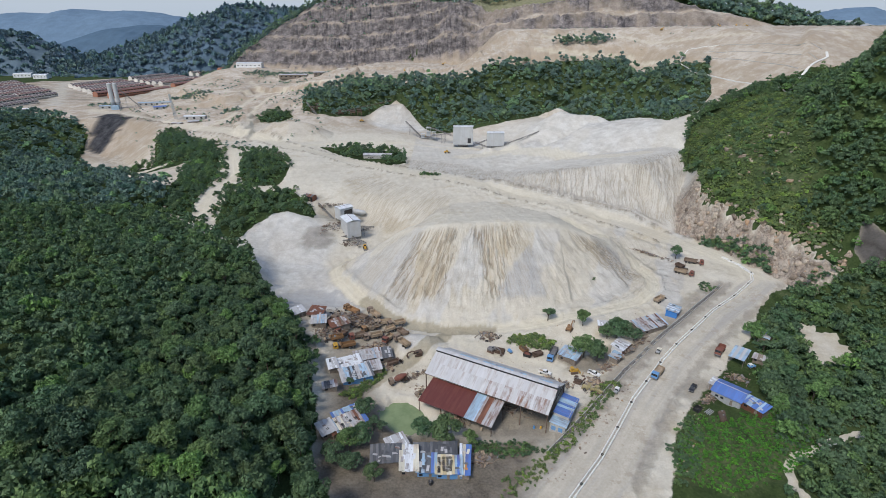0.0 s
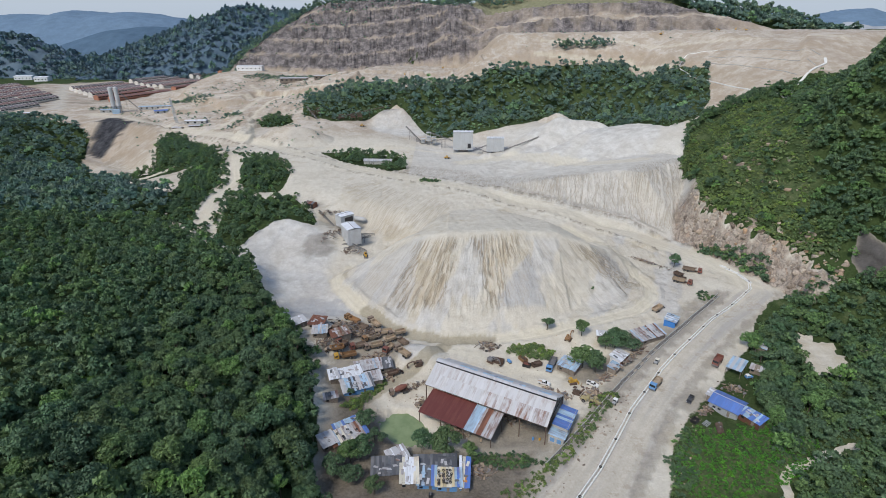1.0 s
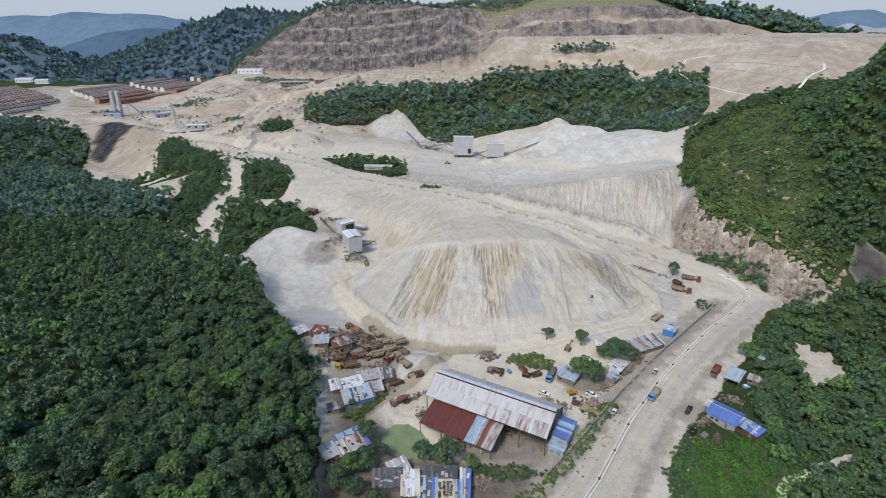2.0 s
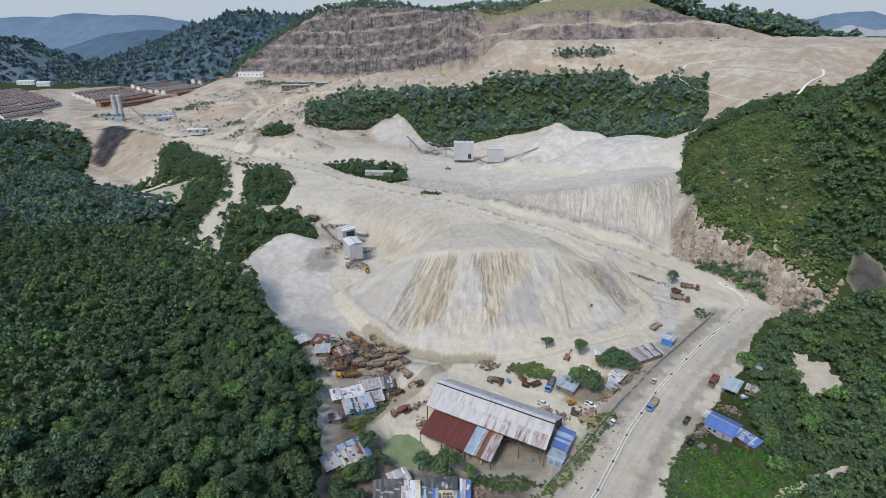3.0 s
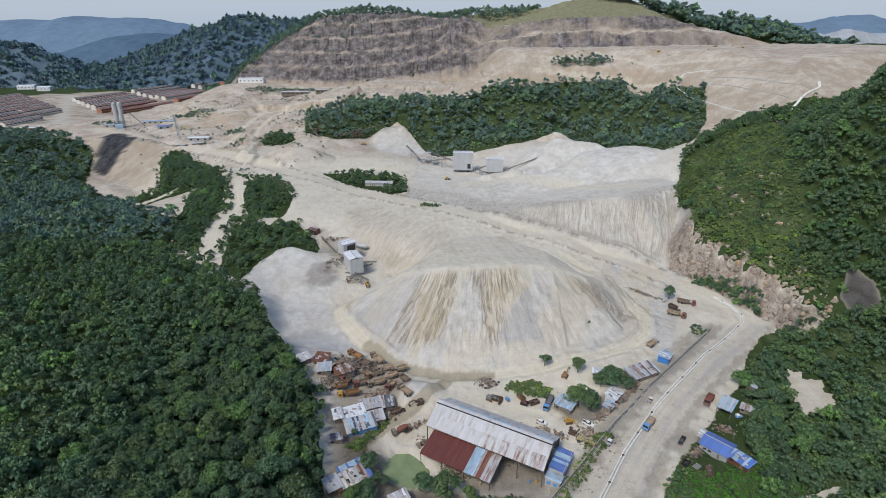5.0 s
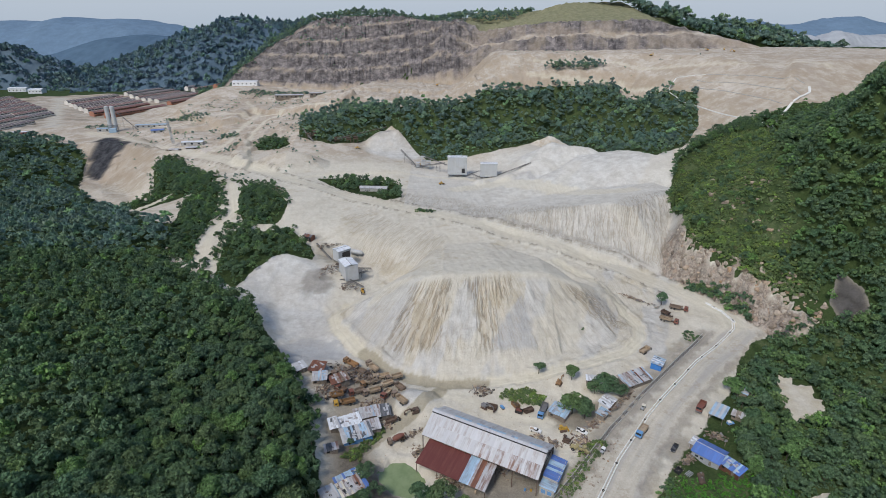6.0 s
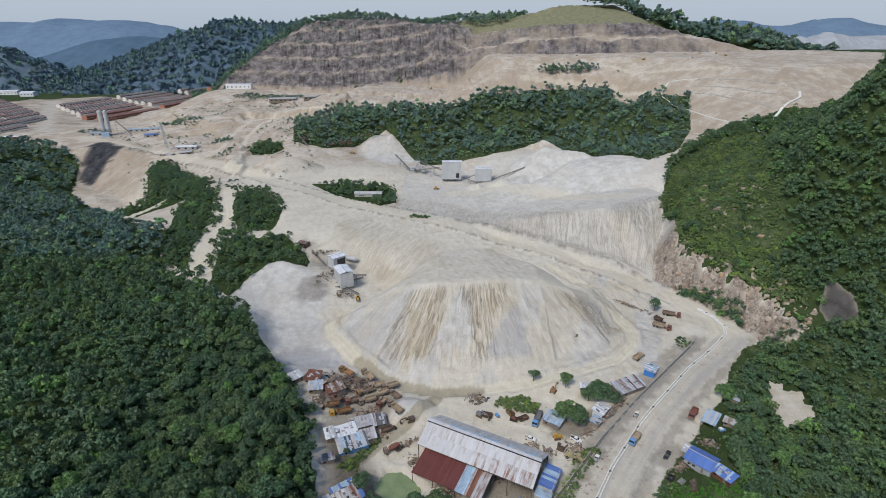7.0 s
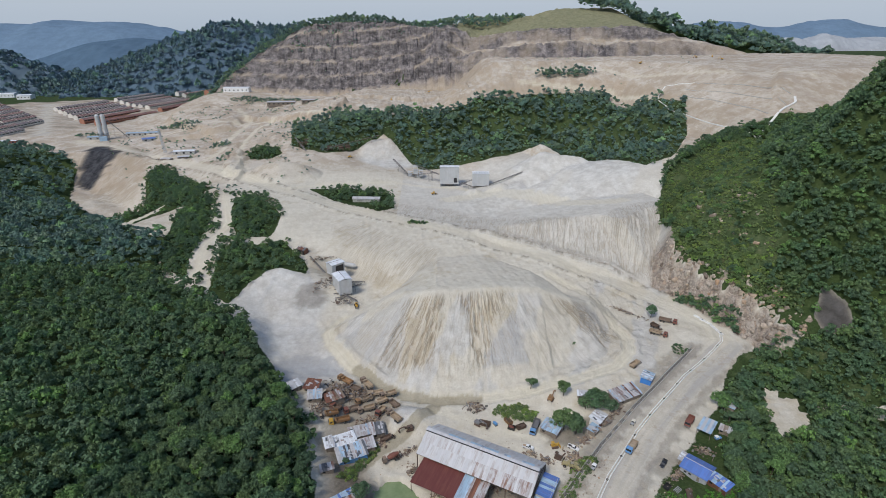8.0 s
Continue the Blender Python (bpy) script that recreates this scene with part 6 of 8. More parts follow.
SHACK_PLAN = [
    # x, y, turn, w, d, h, rise, roof, walls, label
    (-40.2, 188.4, 23, 10.0, 6.6, 3.0, 0.7, [WHITE_SHEET], BW, "shack with a clean white sheet roof beside the lorries"),
    (-36.0, 181.2, 23, 12.5, 7.0, 2.7, 1.2, [ZINC, ZINC_STAINED, PALE_BLUE_SHEET, DARK_SHEET], BW, "patched grey sheet shack with blue walls"),
    (-30.0, 186.2, 20, 7.0, 5.5, 2.8, 0.8, [ZINC_STAINED, ZINC, ZINC_RUSTY], W, "small grey sheet shack joined to its neighbours"),
    (-33.0, 194.6, 18, 11.0, 5.6, 2.8, 0.8, [ZINC, ZINC_STAINED, PALE_BLUE_SHEET, ZINC_RUSTY], W, "long shack with patched grey roof sheets"),
    (-25.6, 196.2, 14, 5.5, 6.5, 2.6, 0.6, [ZINC_STAINED, DARK_SHEET], W, "grey sheet shack at the end of the row"),
    (-46.6, 186.0, 23, 3.6, 6.0, 2.6, 0.6, [ZINC, WHITE_SHEET], W, "narrow lean-to of pale sheets by the trees"),
    (-69.2, 219.4, 40, 6.2, 4.6, 2.6, 0.9, [WHITE_SHEET, ZINC], W, "small white-roofed hut at the wood's edge"),
    (-60.4, 220.8, -12, 7.0, 6.0, 2.6, 1.1, [RUST_SHEET], W, "rust-roofed hut among scrap"),
    (-57.6, 212.6, 8, 6.4, 5.4, 2.5, 0.8, [ZINC_STAINED, PALE_BLUE_SHEET], W, "grey-roofed hut under the trees"),
    (-48.6, 213.4, 30, 8.6, 5.6, 2.8, 0.8, [BROWN_PAINT, RUST_SHEET, ZINC_RUSTY], W, "brown rusty shack among the scrap"),
    (-35.4, 155.8, 34, 10.5, 3.8, 2.5, 0.5, [PALE_BLUE_SHEET, BLUE_SHEET, PALE_BLUE_SHEET], W, "long shack with pale blue roof sheets"),
    (-35.2, 150.4, 34, 11.5, 6.0, 2.5, 0.9, [ZINC_STAINED, RUST_SHEET, CREAM_SHEET, PALE_BLUE_SHEET, ZINC_RUSTY], W, "patchwork shack weighted with old tyres"),
    (-41.4, 147.2, 34, 5.0, 6.0, 2.3, 0.6, [ZINC, ZINC_STAINED], W, "grey sheet shack beside the wood"),
    (-29.4, 152.6, 34, 3.2, 3.4, 2.2, 0.4, [BLUE_SHEET], BW, "small hut with a blue roof"),
    (-19.0, 135.2, 4, 9.6, 6.6, 2.6, 0.9, [DARK_SHEET], W, "shack with dark weathered roof sheets"),
    (-16.0, 141.2, 30, 6.6, 4.6, 2.9, 0.8, [ZINC, WHITE_SHEET, ZINC_RUSTY], W, "shack with pale grey sheets above the pond"),
    (-11.2, 133.2, 2, 5.6, 9.4, 2.8, 0.8, [WHITE_SHEET, CREAM_SHEET], W, "shack with cream and white roof sheets"),
    (-5.4, 131.6, 1, 6.0, 6.6, 2.7, 0.8, [PALE_BLUE_SHEET, BLUE_SHEET, DARK_SHEET], BW, "shack with pale blue patched roof"),
    (0.6, 131.0, 0, 5.4, 6.4, 2.7, 0.8, [YELLOW_SHEET, CREAM_SHEET], BW, "shack with a yellow roof weighted with tyres"),
    (4.6, 131.2, 0, 2.8, 6.6, 2.6, 0.7, [BLUE_SHEET, PALE_BLUE_SHEET], BW, "narrow shack with a blue roof"),
    (7.4, 134.0, -3, 2.8, 12.0, 2.8, 0.6, [ORANGE_SHEET, WHITE_SHEET, BLUE_SHEET, CREAM_SHEET], W, "narrow shack with orange and white sheets"),
    (-2.6, 138.2, 2, 14.0, 4.6, 3.1, 0.6, [DARK_SHEET], W, "long low shack with dark roof sheets"),
    (-44.6, 170.2, 20, 5.0, 3.0, 2.2, 0.5, [DARK_SHEET, ZINC, ZINC_RUSTY], W, "tiny hut under the wood's branches"),
    (96.2, 213.0, 25, 15.5, 7.0, 2.8, 1.4, [ZINC_RUSTY, RUST_SHEET, ZINC, PALE_BLUE_SHEET, ZINC_STAINED], W, "sagging shack with striped rusty roof sheets"),
    (112.6, 226.0, 54, 7.0, 5.0, 3.2, 0.4, [PALE_BLUE_SHEET, WHITE_SHEET], [BRIGHT_BLUE], "bright blue cabin with a pale flat roof"),
    (79.0, 199.2, 47, 7.6, 5.0, 2.8, 0.7, [WHITE_SHEET, ZINC], [RED_PAINT, PLANK, WHITE_PAINT, PLANK], "white-roofed stall with a red front"),
    (75.0, 192.6, 47, 5.0, 3.6, 2.4, 0.5, [ZINC, PALE_BLUE_SHEET], W, "small grey hut beside the stall"),
    (55.6, 194.2, -38, 8.0, 6.4, 3.0, 0.9, [PALE_BLUE_SHEET], W, "open hut with a pale blue sheet roof"),
    (75.2, 213.2, -10, 5.0, 3.4, 2.4, 0.4, [WHITE_SHEET, ZINC], W, "white-roofed hut on the sand"),
    (144.6, 203.2, 50, 5.0, 3.8, 2.3, 0.5, [ZINC, PALE_BLUE_SHEET], W, "grey-roofed hut beside dead wood"),
    (135.0, 188.8, -40, 4.6, 3.4, 2.2, 0.4, [PLANK, ZINC_STAINED], W, "small plank-roofed hut under the trees"),
    (108.2, 172.0, 45, 5.4, 3.0, 2.6, 0.4, [ZINC, WHITE_SHEET], W, "narrow hut with pale corrugated roof"),
    (116.6, 158.4, -58, 7.8, 4.8, 2.4, 0.6, [BLUE_SHEET, PALE_BLUE_SHEET], [RUST_SHEET, PLANK], "lean-to with a bright blue sheet roof"),
    (112.6, 163.2, -46, 2.4, 4.0, 2.6, 0.3, [ORANGE_SHEET], W, "small orange-roofed porch between two huts"),
]
for i, (x, y, turn, w, d, h, rise, roof, walls, label) in enumerate(SHACK_PLAN):
    shack(on_ground(x, y, turn, 0.0), w, d, h, label, roof, walls, rise, "mono", 100 + i, "yard shacks", tilt=2.6, windows=1 if w > 4 else 0)
shack(on_ground(111.4, 166.6, -47, 0.0), 10.6, 9.2, 3.0, "house with a bright blue sheet roof beside the road", [BLUE_SHEET], [GREY_PAINT, CONCRETE], 1.5, "gable", 160, name="roadside_house", category="house", windows=2, tilt=0.4, sheet=1.2)


def carport(m, w, d, h, label, roof, seed):
    root = thing("carport", m, label, "carport")
    for x in (-1, 1):
        for y in (-1, 0, 1):
            bm = bmesh.new()
            box(bm, (0.16, 0.16, h + 0.8), (x * w * 0.46, y * d * 0.46, h / 2 - 0.4))
            part("post", bm, PLANK, root)
    roof_slope(root, (-w / 2, d / 2, h + 0.5), (w, 0, 0), (0, -d, -0.5), roof, seed, 1.2, 1, 0, 0.3)


carport(on_ground(126.4, 189.6, -43), 6.2, 10.0, 3.2, "open carport with a pale grey sheet roof", [ZINC, PALE_BLUE_SHEET], 170)


def tyre_thing(m, label="old black tyre lying flat", group="loose tyres", r=0.5):
    root = thing("tyre", m, label, "tyre", group)
    if "ring" not in TYRES:
        bm = bmesh.new()
        v = []
        for i in range(14):
            a = i * 6.283 / 14
            v.append([bm.verts.new((math.cos(a) * q, math.sin(a) * q, z)) for q, z in ((0.5, 0.06), (0.5, 0.2), (0.42, 0.26), (0.27, 0.24), (0.25, 0.13), (0.27, 0.02), (0.42, 0.0))])
        for i in range(14):
            a, b = v[i], v[(i + 1) % 14]
            for k in range(7):
                bm.faces.new((a[k], b[k], b[(k + 1) % 7], a[(k + 1) % 7]))
        TYRES["ring"] = finish("tyre", bm, RUBBER)
    part("tread", TYRES["ring"], None, root, at=Matrix.Scale(r / 0.5, 4))


rr = random.Random(4)
for gx in range(4):
    for gy in range(5):
        x, y = -1.2 + gx * 1.25 + rr.uniform(-0.25, 0.25), 128.6 + gy * 1.15 + rr.uniform(-0.25, 0.25)
        tyre_thing(pose(x, y, level(0.6, 131.0) + 3.07 + 0.8 * (y - 127.8) / 6.4, 7, 0, rr.uniform(0, 90)), "old tyre weighing down a yellow roof", "roof tyres", 0.48)
for x, y in ((-36, 148.6), (-33.4, 150.6), (-38.4, 150), (-31.6, 152.2), (-35, 152.2), (-40.6, 146.4)):
    tyre_thing(pose(x, y, level(-35.2, 150.4) + 3.35, 6, 4, rr.uniform(0, 90)), "old tyre weighing down a patched roof", "roof tyres", 0.5)
for x, y in ((23, 214.7), (24.6, 212.6), (21.4, 211.4), (25.6, 210.1), (27, 212), (22.6, 208.8), (20.2, 207.6), (19, 210), (-55, 226), (-51.6, 228.4), (-53.6, 224.6), (-49.5, 226.4), (-9, 173), (-7.4, 171.6), (-8.6, 170.4), (-6.4, 173.4)):
    tyre_thing(on_ground(x, y, rr.uniform(0, 90)), r=0.7)


def scrap(x, y, w, d, n, seed, label, mats=(0,), turn=0, high=0.9):
    """A heap of plates, beams and pipes."""
    r = random.Random(seed)
    bm = bmesh.new()
    for _ in range(n):
        a, b = r.gauss(0, 0.33) * w, r.gauss(0, 0.33) * d
        z = high * max(0.1, 1 - abs(a) / w - abs(b) / d) * r.random()
        t = (r.uniform(-25, 25), r.uniform(-25, 25), r.uniform(0, 180))
        k = r.random()
        if k < 0.45:
            box(bm, (r.uniform(0.8, 2.4), r.uniform(0.4, 1.2), r.uniform(0.06, 0.3)), (a, b, z + 0.2), t)
        elif k < 0.75:
            box(bm, (r.uniform(1.0, 3.4), r.uniform(0.12, 0.3), r.uniform(0.12, 0.3)), (a, b, z + 0.2), t)
        else:
            p = Vector((a, b, z + 0.25))
            q = p + Vector((r.uniform(-1, 1), r.uniform(-1, 1), r.uniform(-0.2, 0.3)))
            rod(bm, p, q, r.uniform(0.12, 0.4), n=8)
    for f in bm.faces:
        f.material_index = 0
    me = finish("scrap_heap", bm, RUST)
    for m2 in (BROWN_PAINT, STEEL, PLANK, BED_GREY):
        me.materials.append(m2)
    idx = np.array([int(noise.noise(Vector(p.center) * 0.9) * 7 + 9) % 5 for p in me.polygons], dtype=np.int32)
    me.polygons.foreach_set("material_index", idx)
    ob = new("scrap_heap", me)
    ob.matrix_basis = on_ground(x, y, turn)
    return tagged(ob, label, "scrap", kind="stuff")


scrap(-44.0, 217.5, 17, 9, 260, 1, "heap of rusty machine parts and scrap metal", turn=20, high=1.6)
scrap(-30.0, 205.0, 14, 5, 120, 21, "rusty frames and axles between parked lorries", turn=25)
scrap(-50.0, 222.0, 14, 8, 160, 22, "rusty sheets and drums beside the huts", turn=10, high=1.5)
scrap(48.0, 178.0, 16, 3, 70, 23, "machine parts along the workshop's back wall", turn=-29)
scrap(-12.0, 184.0, 7, 3, 40, 24, "rusty axles along the sandy track", turn=40)
scrap(70.0, 188.0, 8, 4, 60, 25, "planks and scrap beside the roadside huts", turn=45)
scrap(120.0, 178.0, 6, 8, 60, 26, "timber and scrap behind the blue house", turn=40)
scrap(148.0, 208.0, 9, 6, 90, 27, "heap of dead branches and broken boards", turn=50, high=1.6)
scrap(-55.0, 207.0, 9, 8, 120, 2, "rusty scrap and planks beside the huts", turn=0)
scrap(-38.0, 222.0, 14, 6, 130, 3, "rusty engine parts between old lorries", turn=-30)
scrap(-8.5, 174.0, 4, 5, 60, 4, "drums and rusty parts beside the pond", high=1.4)
scrap(21.0, 211.5, 7, 6, 70, 5, "scattered rusty parts and wheels on the sand")
scrap(12.0, 137.0, 7, 5, 90, 6, "broken planks and concrete scraps beside the shacks")
scrap(120.0, 296.0, 26, 2.6, 110, 7, "line of bleached wreckage beside the haul road", turn=-42)
scrap(90.0, 204.0, 22, 2.6, 120, 8, "debris and broken kerbs along the drain", turn=44)
scrap(103.0, 165.0, 6, 3, 50, 9, "pipes and broken stones beside the blue house", turn=40)
scrap(28.0, 165.0, 12, 6, 70, 10, "machine parts on the workshop floor", turn=-29)
scrap(62.0, 178.0, 4, 8, 60, 11, "scrap and weeds beside the loaders", turn=44)
scrap(-24.0, 188.5, 5, 4, 40, 12, "rusty axles beside the shacks", turn=30)
scrap(5.0, 158.0, 9, 3, 60, 13, "rusty parts under the lean-to", turn=-29)
scrap(-32.5, 163.5, 3, 3, 22, 14, "broken boards on the bare yard")

# ---- lorries and machines ----
OLD = "old dump trucks"
for x, y, turn, cab_mat, bed_mat, length, has_cab, label in (
        (-45.3, 229.4, 142, ORANGE_PAINT, ORANGE_PAINT, 8.6, True, "derelict orange dump truck with an empty bed"),
        (-34.0, 227.4, 128, BROWN_PAINT, BED_GREY, 8.6, True, "derelict dump truck with a dusty brown bed"),
        (-29.0, 221.0, 194, BED_GREY, BED_GREY, 7.8, True, "derelict pale grey dump truck in the scrapyard"),
        (-34.4, 216.0, 215, ORANGE_PAINT, BED_GREY, 8.0, True, "derelict lorry with a dusty bed and orange cab"),
        (-32.6, 210.4, 204, BROWN_PAINT, BED_GREY, 8.0, True, "derelict lorry with a pale bed and brown cab"),
        (-26.4, 215.2, 215, BROWN_PAINT, BED_GREY, 7.6, False, "cabless lorry with a dusty steel bed"),
        (-19.8, 214.6, 132, RUST, BROWN_PAINT, 8.0, False, "cabless lorry with a rusty brown bed"),
        (-25.4, 209.0, -120, RED_PAINT, BED_GREY, 6.0, True, "short derelict lorry with a red-brown cab"),
        (-18.4, 202.6, 132, BROWN_PAINT, BED_GREY, 9.0, True, "derelict dump truck with a large grey bed"),
        (-44.3, 201.6, 200, YELLOW_PAINT, ORANGE_PAINT, 9.2, True, "yellow-cabbed lorry with a long orange bed"),
        (-49.4, 203.4, 200, ORANGE_PAINT, ORANGE_PAINT, 8.2, False, "cabless lorry with an orange bed under trees"),
        (-40.4, 223.6, 148, BED_GREY, BROWN_PAINT, 8.0, False, "cabless brown lorry bed among rusty scrap"),
        (-52.4, 216.0, 60, BROWN_PAINT, RUST, 6.4, True, "derelict brown lorry under the wood's edge"),
        (-22.4, 220.6, 205, BROWN_PAINT, BED_GREY, 7.8, True, "derelict lorry with a dusty tan bed"),
        (-47.0, 208.6, 150, RED_PAINT, RUST, 5.6, True, "derelict red lorry cab among scrap"),
        (-39.6, 209.2, 205, RED_PAINT, BROWN_PAINT, 7.0, True, "derelict lorry with a red cab"),
        (48.3, 196.2, -115, BLUE_PAINT, DARK_SHEET, 9.4, True, "blue and white lorry with a dark bed"),
        (88.5, 180.4, -131, BLUE_PAINT, BED_GREY, 7.6, True, "blue-cabbed lorry driving along the sandy road"),
        (120.4, 194.0, -131, RED_PAINT, RED_PAINT, 7.0, True, "small red lorry parked beside a carport"),
        (111.4, 239.0, 38, BROWN_PAINT, BED_GREY, 8.4, False, "empty dump truck bed abandoned beside the track"),
        (145.8, 279.8, -30, RED_PAINT, BROWN_PAINT, 9.6, True, "rust-brown dump truck beside the haul road"),
        (135.0, 267.4, -38, RED_PAINT, BED_GREY, 9.6, True, "rust-brown dump truck parked on the sand"),
        (136.8, 274.4, -60, RED_PAINT, RUST, 7.0, False, "rusty truck bed beside a tree")):
    load = BED_GREY if (x, y) == (88.5, 180.4) else None
    lorry(on_ground(x, y, turn) @ Matrix.Scale(1.12, 4), label, cab_mat, bed_mat, length, OLD, load, has_cab)


def mixer(m, label):
    root = thing("mixer_truck", m, label, "mixer truck")
    bm = bmesh.new()
    for s in (-0.45, 0.45):
        box(bm, (8.4, 0.16, 0.3), (0, s, 0.95))
    part("chassis", bm, RUST, root)
    bm = bmesh.new()
    prism(bm, [(2.4, 0.8), (4.3, 0.8), (4.3, 1.8), (4.05, 2.9), (2.5, 2.95)], 2.3)
    c = part("cab", bm, BROWN_PAINT, root)
    bm = bmesh.new()
    box(bm, (0.05, 2.0, 0.85), (4.2, 0, 2.3), (0, -13, 0))
    part("windscreen", bm, GLASS, c)
    bm = bmesh.new()
    rod(bm, (1.9, 0, 2.1), (0.6, 0, 2.4), 0.7, 1.25, 12)
    rod(bm, (0.6, 0, 2.4), (-1.4, 0, 2.75), 1.25, 1.25, 12)
    rod(bm, (-1.4, 0, 2.75), (-3.3, 0, 3.1), 1.25, 0.55, 12)
    part("drum", bm, RED_PAINT, root)
    bm = bmesh.new()
    box(bm, (0.3, 1.8, 2.0), (-3.2, 0, 2.0))
    box(bm, (0.7, 0.9, 0.5), (-3.9, 0, 3.2), (0, 30, 0))
    part("chute", bm, RUST, root)
    for x in (3.2, -1.6, -2.8):
        for s in (-1, 1):
            wheel(root, x, s * 1.05, 0.52, 0.34 if x > 0 else 0.5)


mixer(on_ground(-18.2, 179.6, 205), "derelict mixer truck with a rusty red drum")
lorry(on_ground(-20.6, 192.0, 30), "stripped lorry frame beside the track", RUST, RUST, 7.6, OLD, None, False)
pickup(on_ground(42.9, 184.2, -26), "white pickup parked behind the workshop", WHITE_PAINT, "pickups", BED_GREY)
pickup(on_ground(63.2, 183.0, -38), "white pickup with a dark bed beside trees", WHITE_PAINT, "pickups", BLACK_PAINT_AND_SHADE)
pickup(on_ground(98.7, 170.6, -131), "black pickup parked on the roadside sand", BLACK_PAINT_AND_SHADE, "pickups")
bulldozer(on_ground(55.0, 184.4, 10), "yellow bulldozer parked behind the workshop", YELLOW_PAINT)
bulldozer(on_ground(55.2, 177.6, -35), "rusty brown bulldozer with its hood open", RUST)
loader(on_ground(58.6, 172.4, -28), "dusty khaki wheel loader beside the drain", KHAKI_PAINT)
bulldozer(on_ground(61.6, 170.6, -60), "khaki crawler beside the wheel loader", KHAKI_PAINT, False)
excavator(on_ground(59.4, 213.5, 54), "orange excavator resting on the sand", ORANGE_PAINT)
excavator(on_ground(21.8, 199.6, -38), "dark excavator with a lowered boom behind the workshop", STEEL, 0.9)
excavator(on_ground(-11.0, 196.0, 200), "small rusty excavator beside the track", RUST, 0.6)
jeep(on_ground(68.8, 170.8, -128), "grey jeep with a pale canopy on the road", GREY_PAINT, WHITE_PAINT, "jeeps")
jeep(on_ground(94.4, 195.4, -128), "grey utility cart with a pale canopy", GREY_PAINT, CREAM_SHEET, "jeeps")
jeep(on_ground(129.6, 185.0, 10), "bright blue car with a white roof", BLUE_PAINT, WHITE_PAINT, "jeeps")
loader(on_ground(-50.2, 313.6, -75), "yellow wheel loader below the screening house", YELLOW_PAINT)
for x, y, turn, mat, load, size, label in ((24.8, 199.8, -20, RUST, None, (5.4, 2.6, 1.7), "rusty open skip behind the workshop"), (36.3, 200.8, -60, ORANGE_PAINT, RUST, (4.2, 2.3, 1.6), "orange skip heaped with scrap"),
                                           (37.3, 196.4, -25, BLACK_PAINT_AND_SHADE, RED_PAINT, (3.4, 2.3, 1.4), "black skip filled with red scrap"), (41.8, 196.8, 25, RUST, RUST, (4.6, 2.3, 1.5), "rusty skip heaped with scrap"),
                                           (95.2, 158.4, 40, BLACK_PAINT_AND_SHADE, None, (3.0, 2.2, 1.2), "black open tank on the grass")):
    skip(on_ground(x, y, turn), label, mat, size, load, "skips")


def engine(m):
    root = thing("engine_block", m, "pale blue engine block on a pallet", "engine")
    bm = bmesh.new()
    box(bm, (2.2, 1.2, 1.1), (0, 0, 0.75), bevel=0.15)
    rod(bm, (-1.4, 0, 0.8), (1.4, 0, 0.8), 0.3)
    part("block", bm, BLUE_PAINT, root)
    bm = bmesh.new()
    box(bm, (2.6, 1.4, 0.2), (0, 0, 0.1))
    part("pallet", bm, PLANK, root)


engine(on_ground(29.9, 199.4, -60))


def tank(m, label, r, l, mat, upright=False):
    root = thing("tank", m, label, "tank")
    bm = bmesh.new()
    if upright:
        rod(bm, (0, 0, 0), (0, 0, l), r, r * 0.94, 16)
        rod(bm, (0, 0, l), (0, 0, l + 0.25), r * 0.9, r * 0.4, 16)
    else:
        rod(bm, (-l / 2, 0, r), (l / 2, 0, r), r, r, 16)
        rod(bm, (l / 2, 0, r), (l / 2 + 0.3, 0, r), r, r * 0.5, 16)
        rod(bm, (-l / 2 - 0.3, 0, r), (-l / 2, 0, r), r * 0.5, r, 16)
    part("shell", bm, mat, root)
    bm = bmesh.new()
    if upright:
        rod(bm, (0, 0, l + 0.2), (0, 0, l + 0.4), 0.25, n=10)
    else:
        rod(bm, (0, 0, 2 * r - 0.1), (0, 0, 2 * r + 0.25), 0.3, n=10)
    part("hatch", bm, STEEL, root)


tank(on_ground(102.2, 153.4, 75), "rusty red cylindrical tank on its side", 1.25, 2.8, RUST)
tank(on_ground(103.4, 156.6, 20), "short rusty tank beside a larger one", 0.9, 2.0, RUST)
tank(on_ground(-3.9, 125.4), "black plastic water tank on the bare slope", 0.75, 1.2, BLACK_PAINT_AND_SHADE, True)
tank(on_ground(36.0, 153.4), "yellow drum beside a workshop post", 0.4, 1.1, YELLOW_PAINT, True)
tank(on_ground(33.6, 153.8), "blue drum beside a workshop post", 0.4, 1.2, BLUE_PAINT, True)


def cage(m):
    root = thing("steel_cage", m, "grey steel grid cage lying on the grass", "cage")
    for i in range(4):
        bm = bmesh.new()
        box(bm, (3.0, 0.12, 0.5), (0, -0.9 + i * 0.6, 0.4))
        part("bar", bm, GREY_PAINT, root)
    for i in range(5):
        bm = bmesh.new()
        box(bm, (0.12, 2.0, 0.12), (-1.4 + i * 0.7, 0, 0.72))
        part("bar", bm, GREY_PAINT, root)


cage(on_ground(98.8, 156.8, 35))

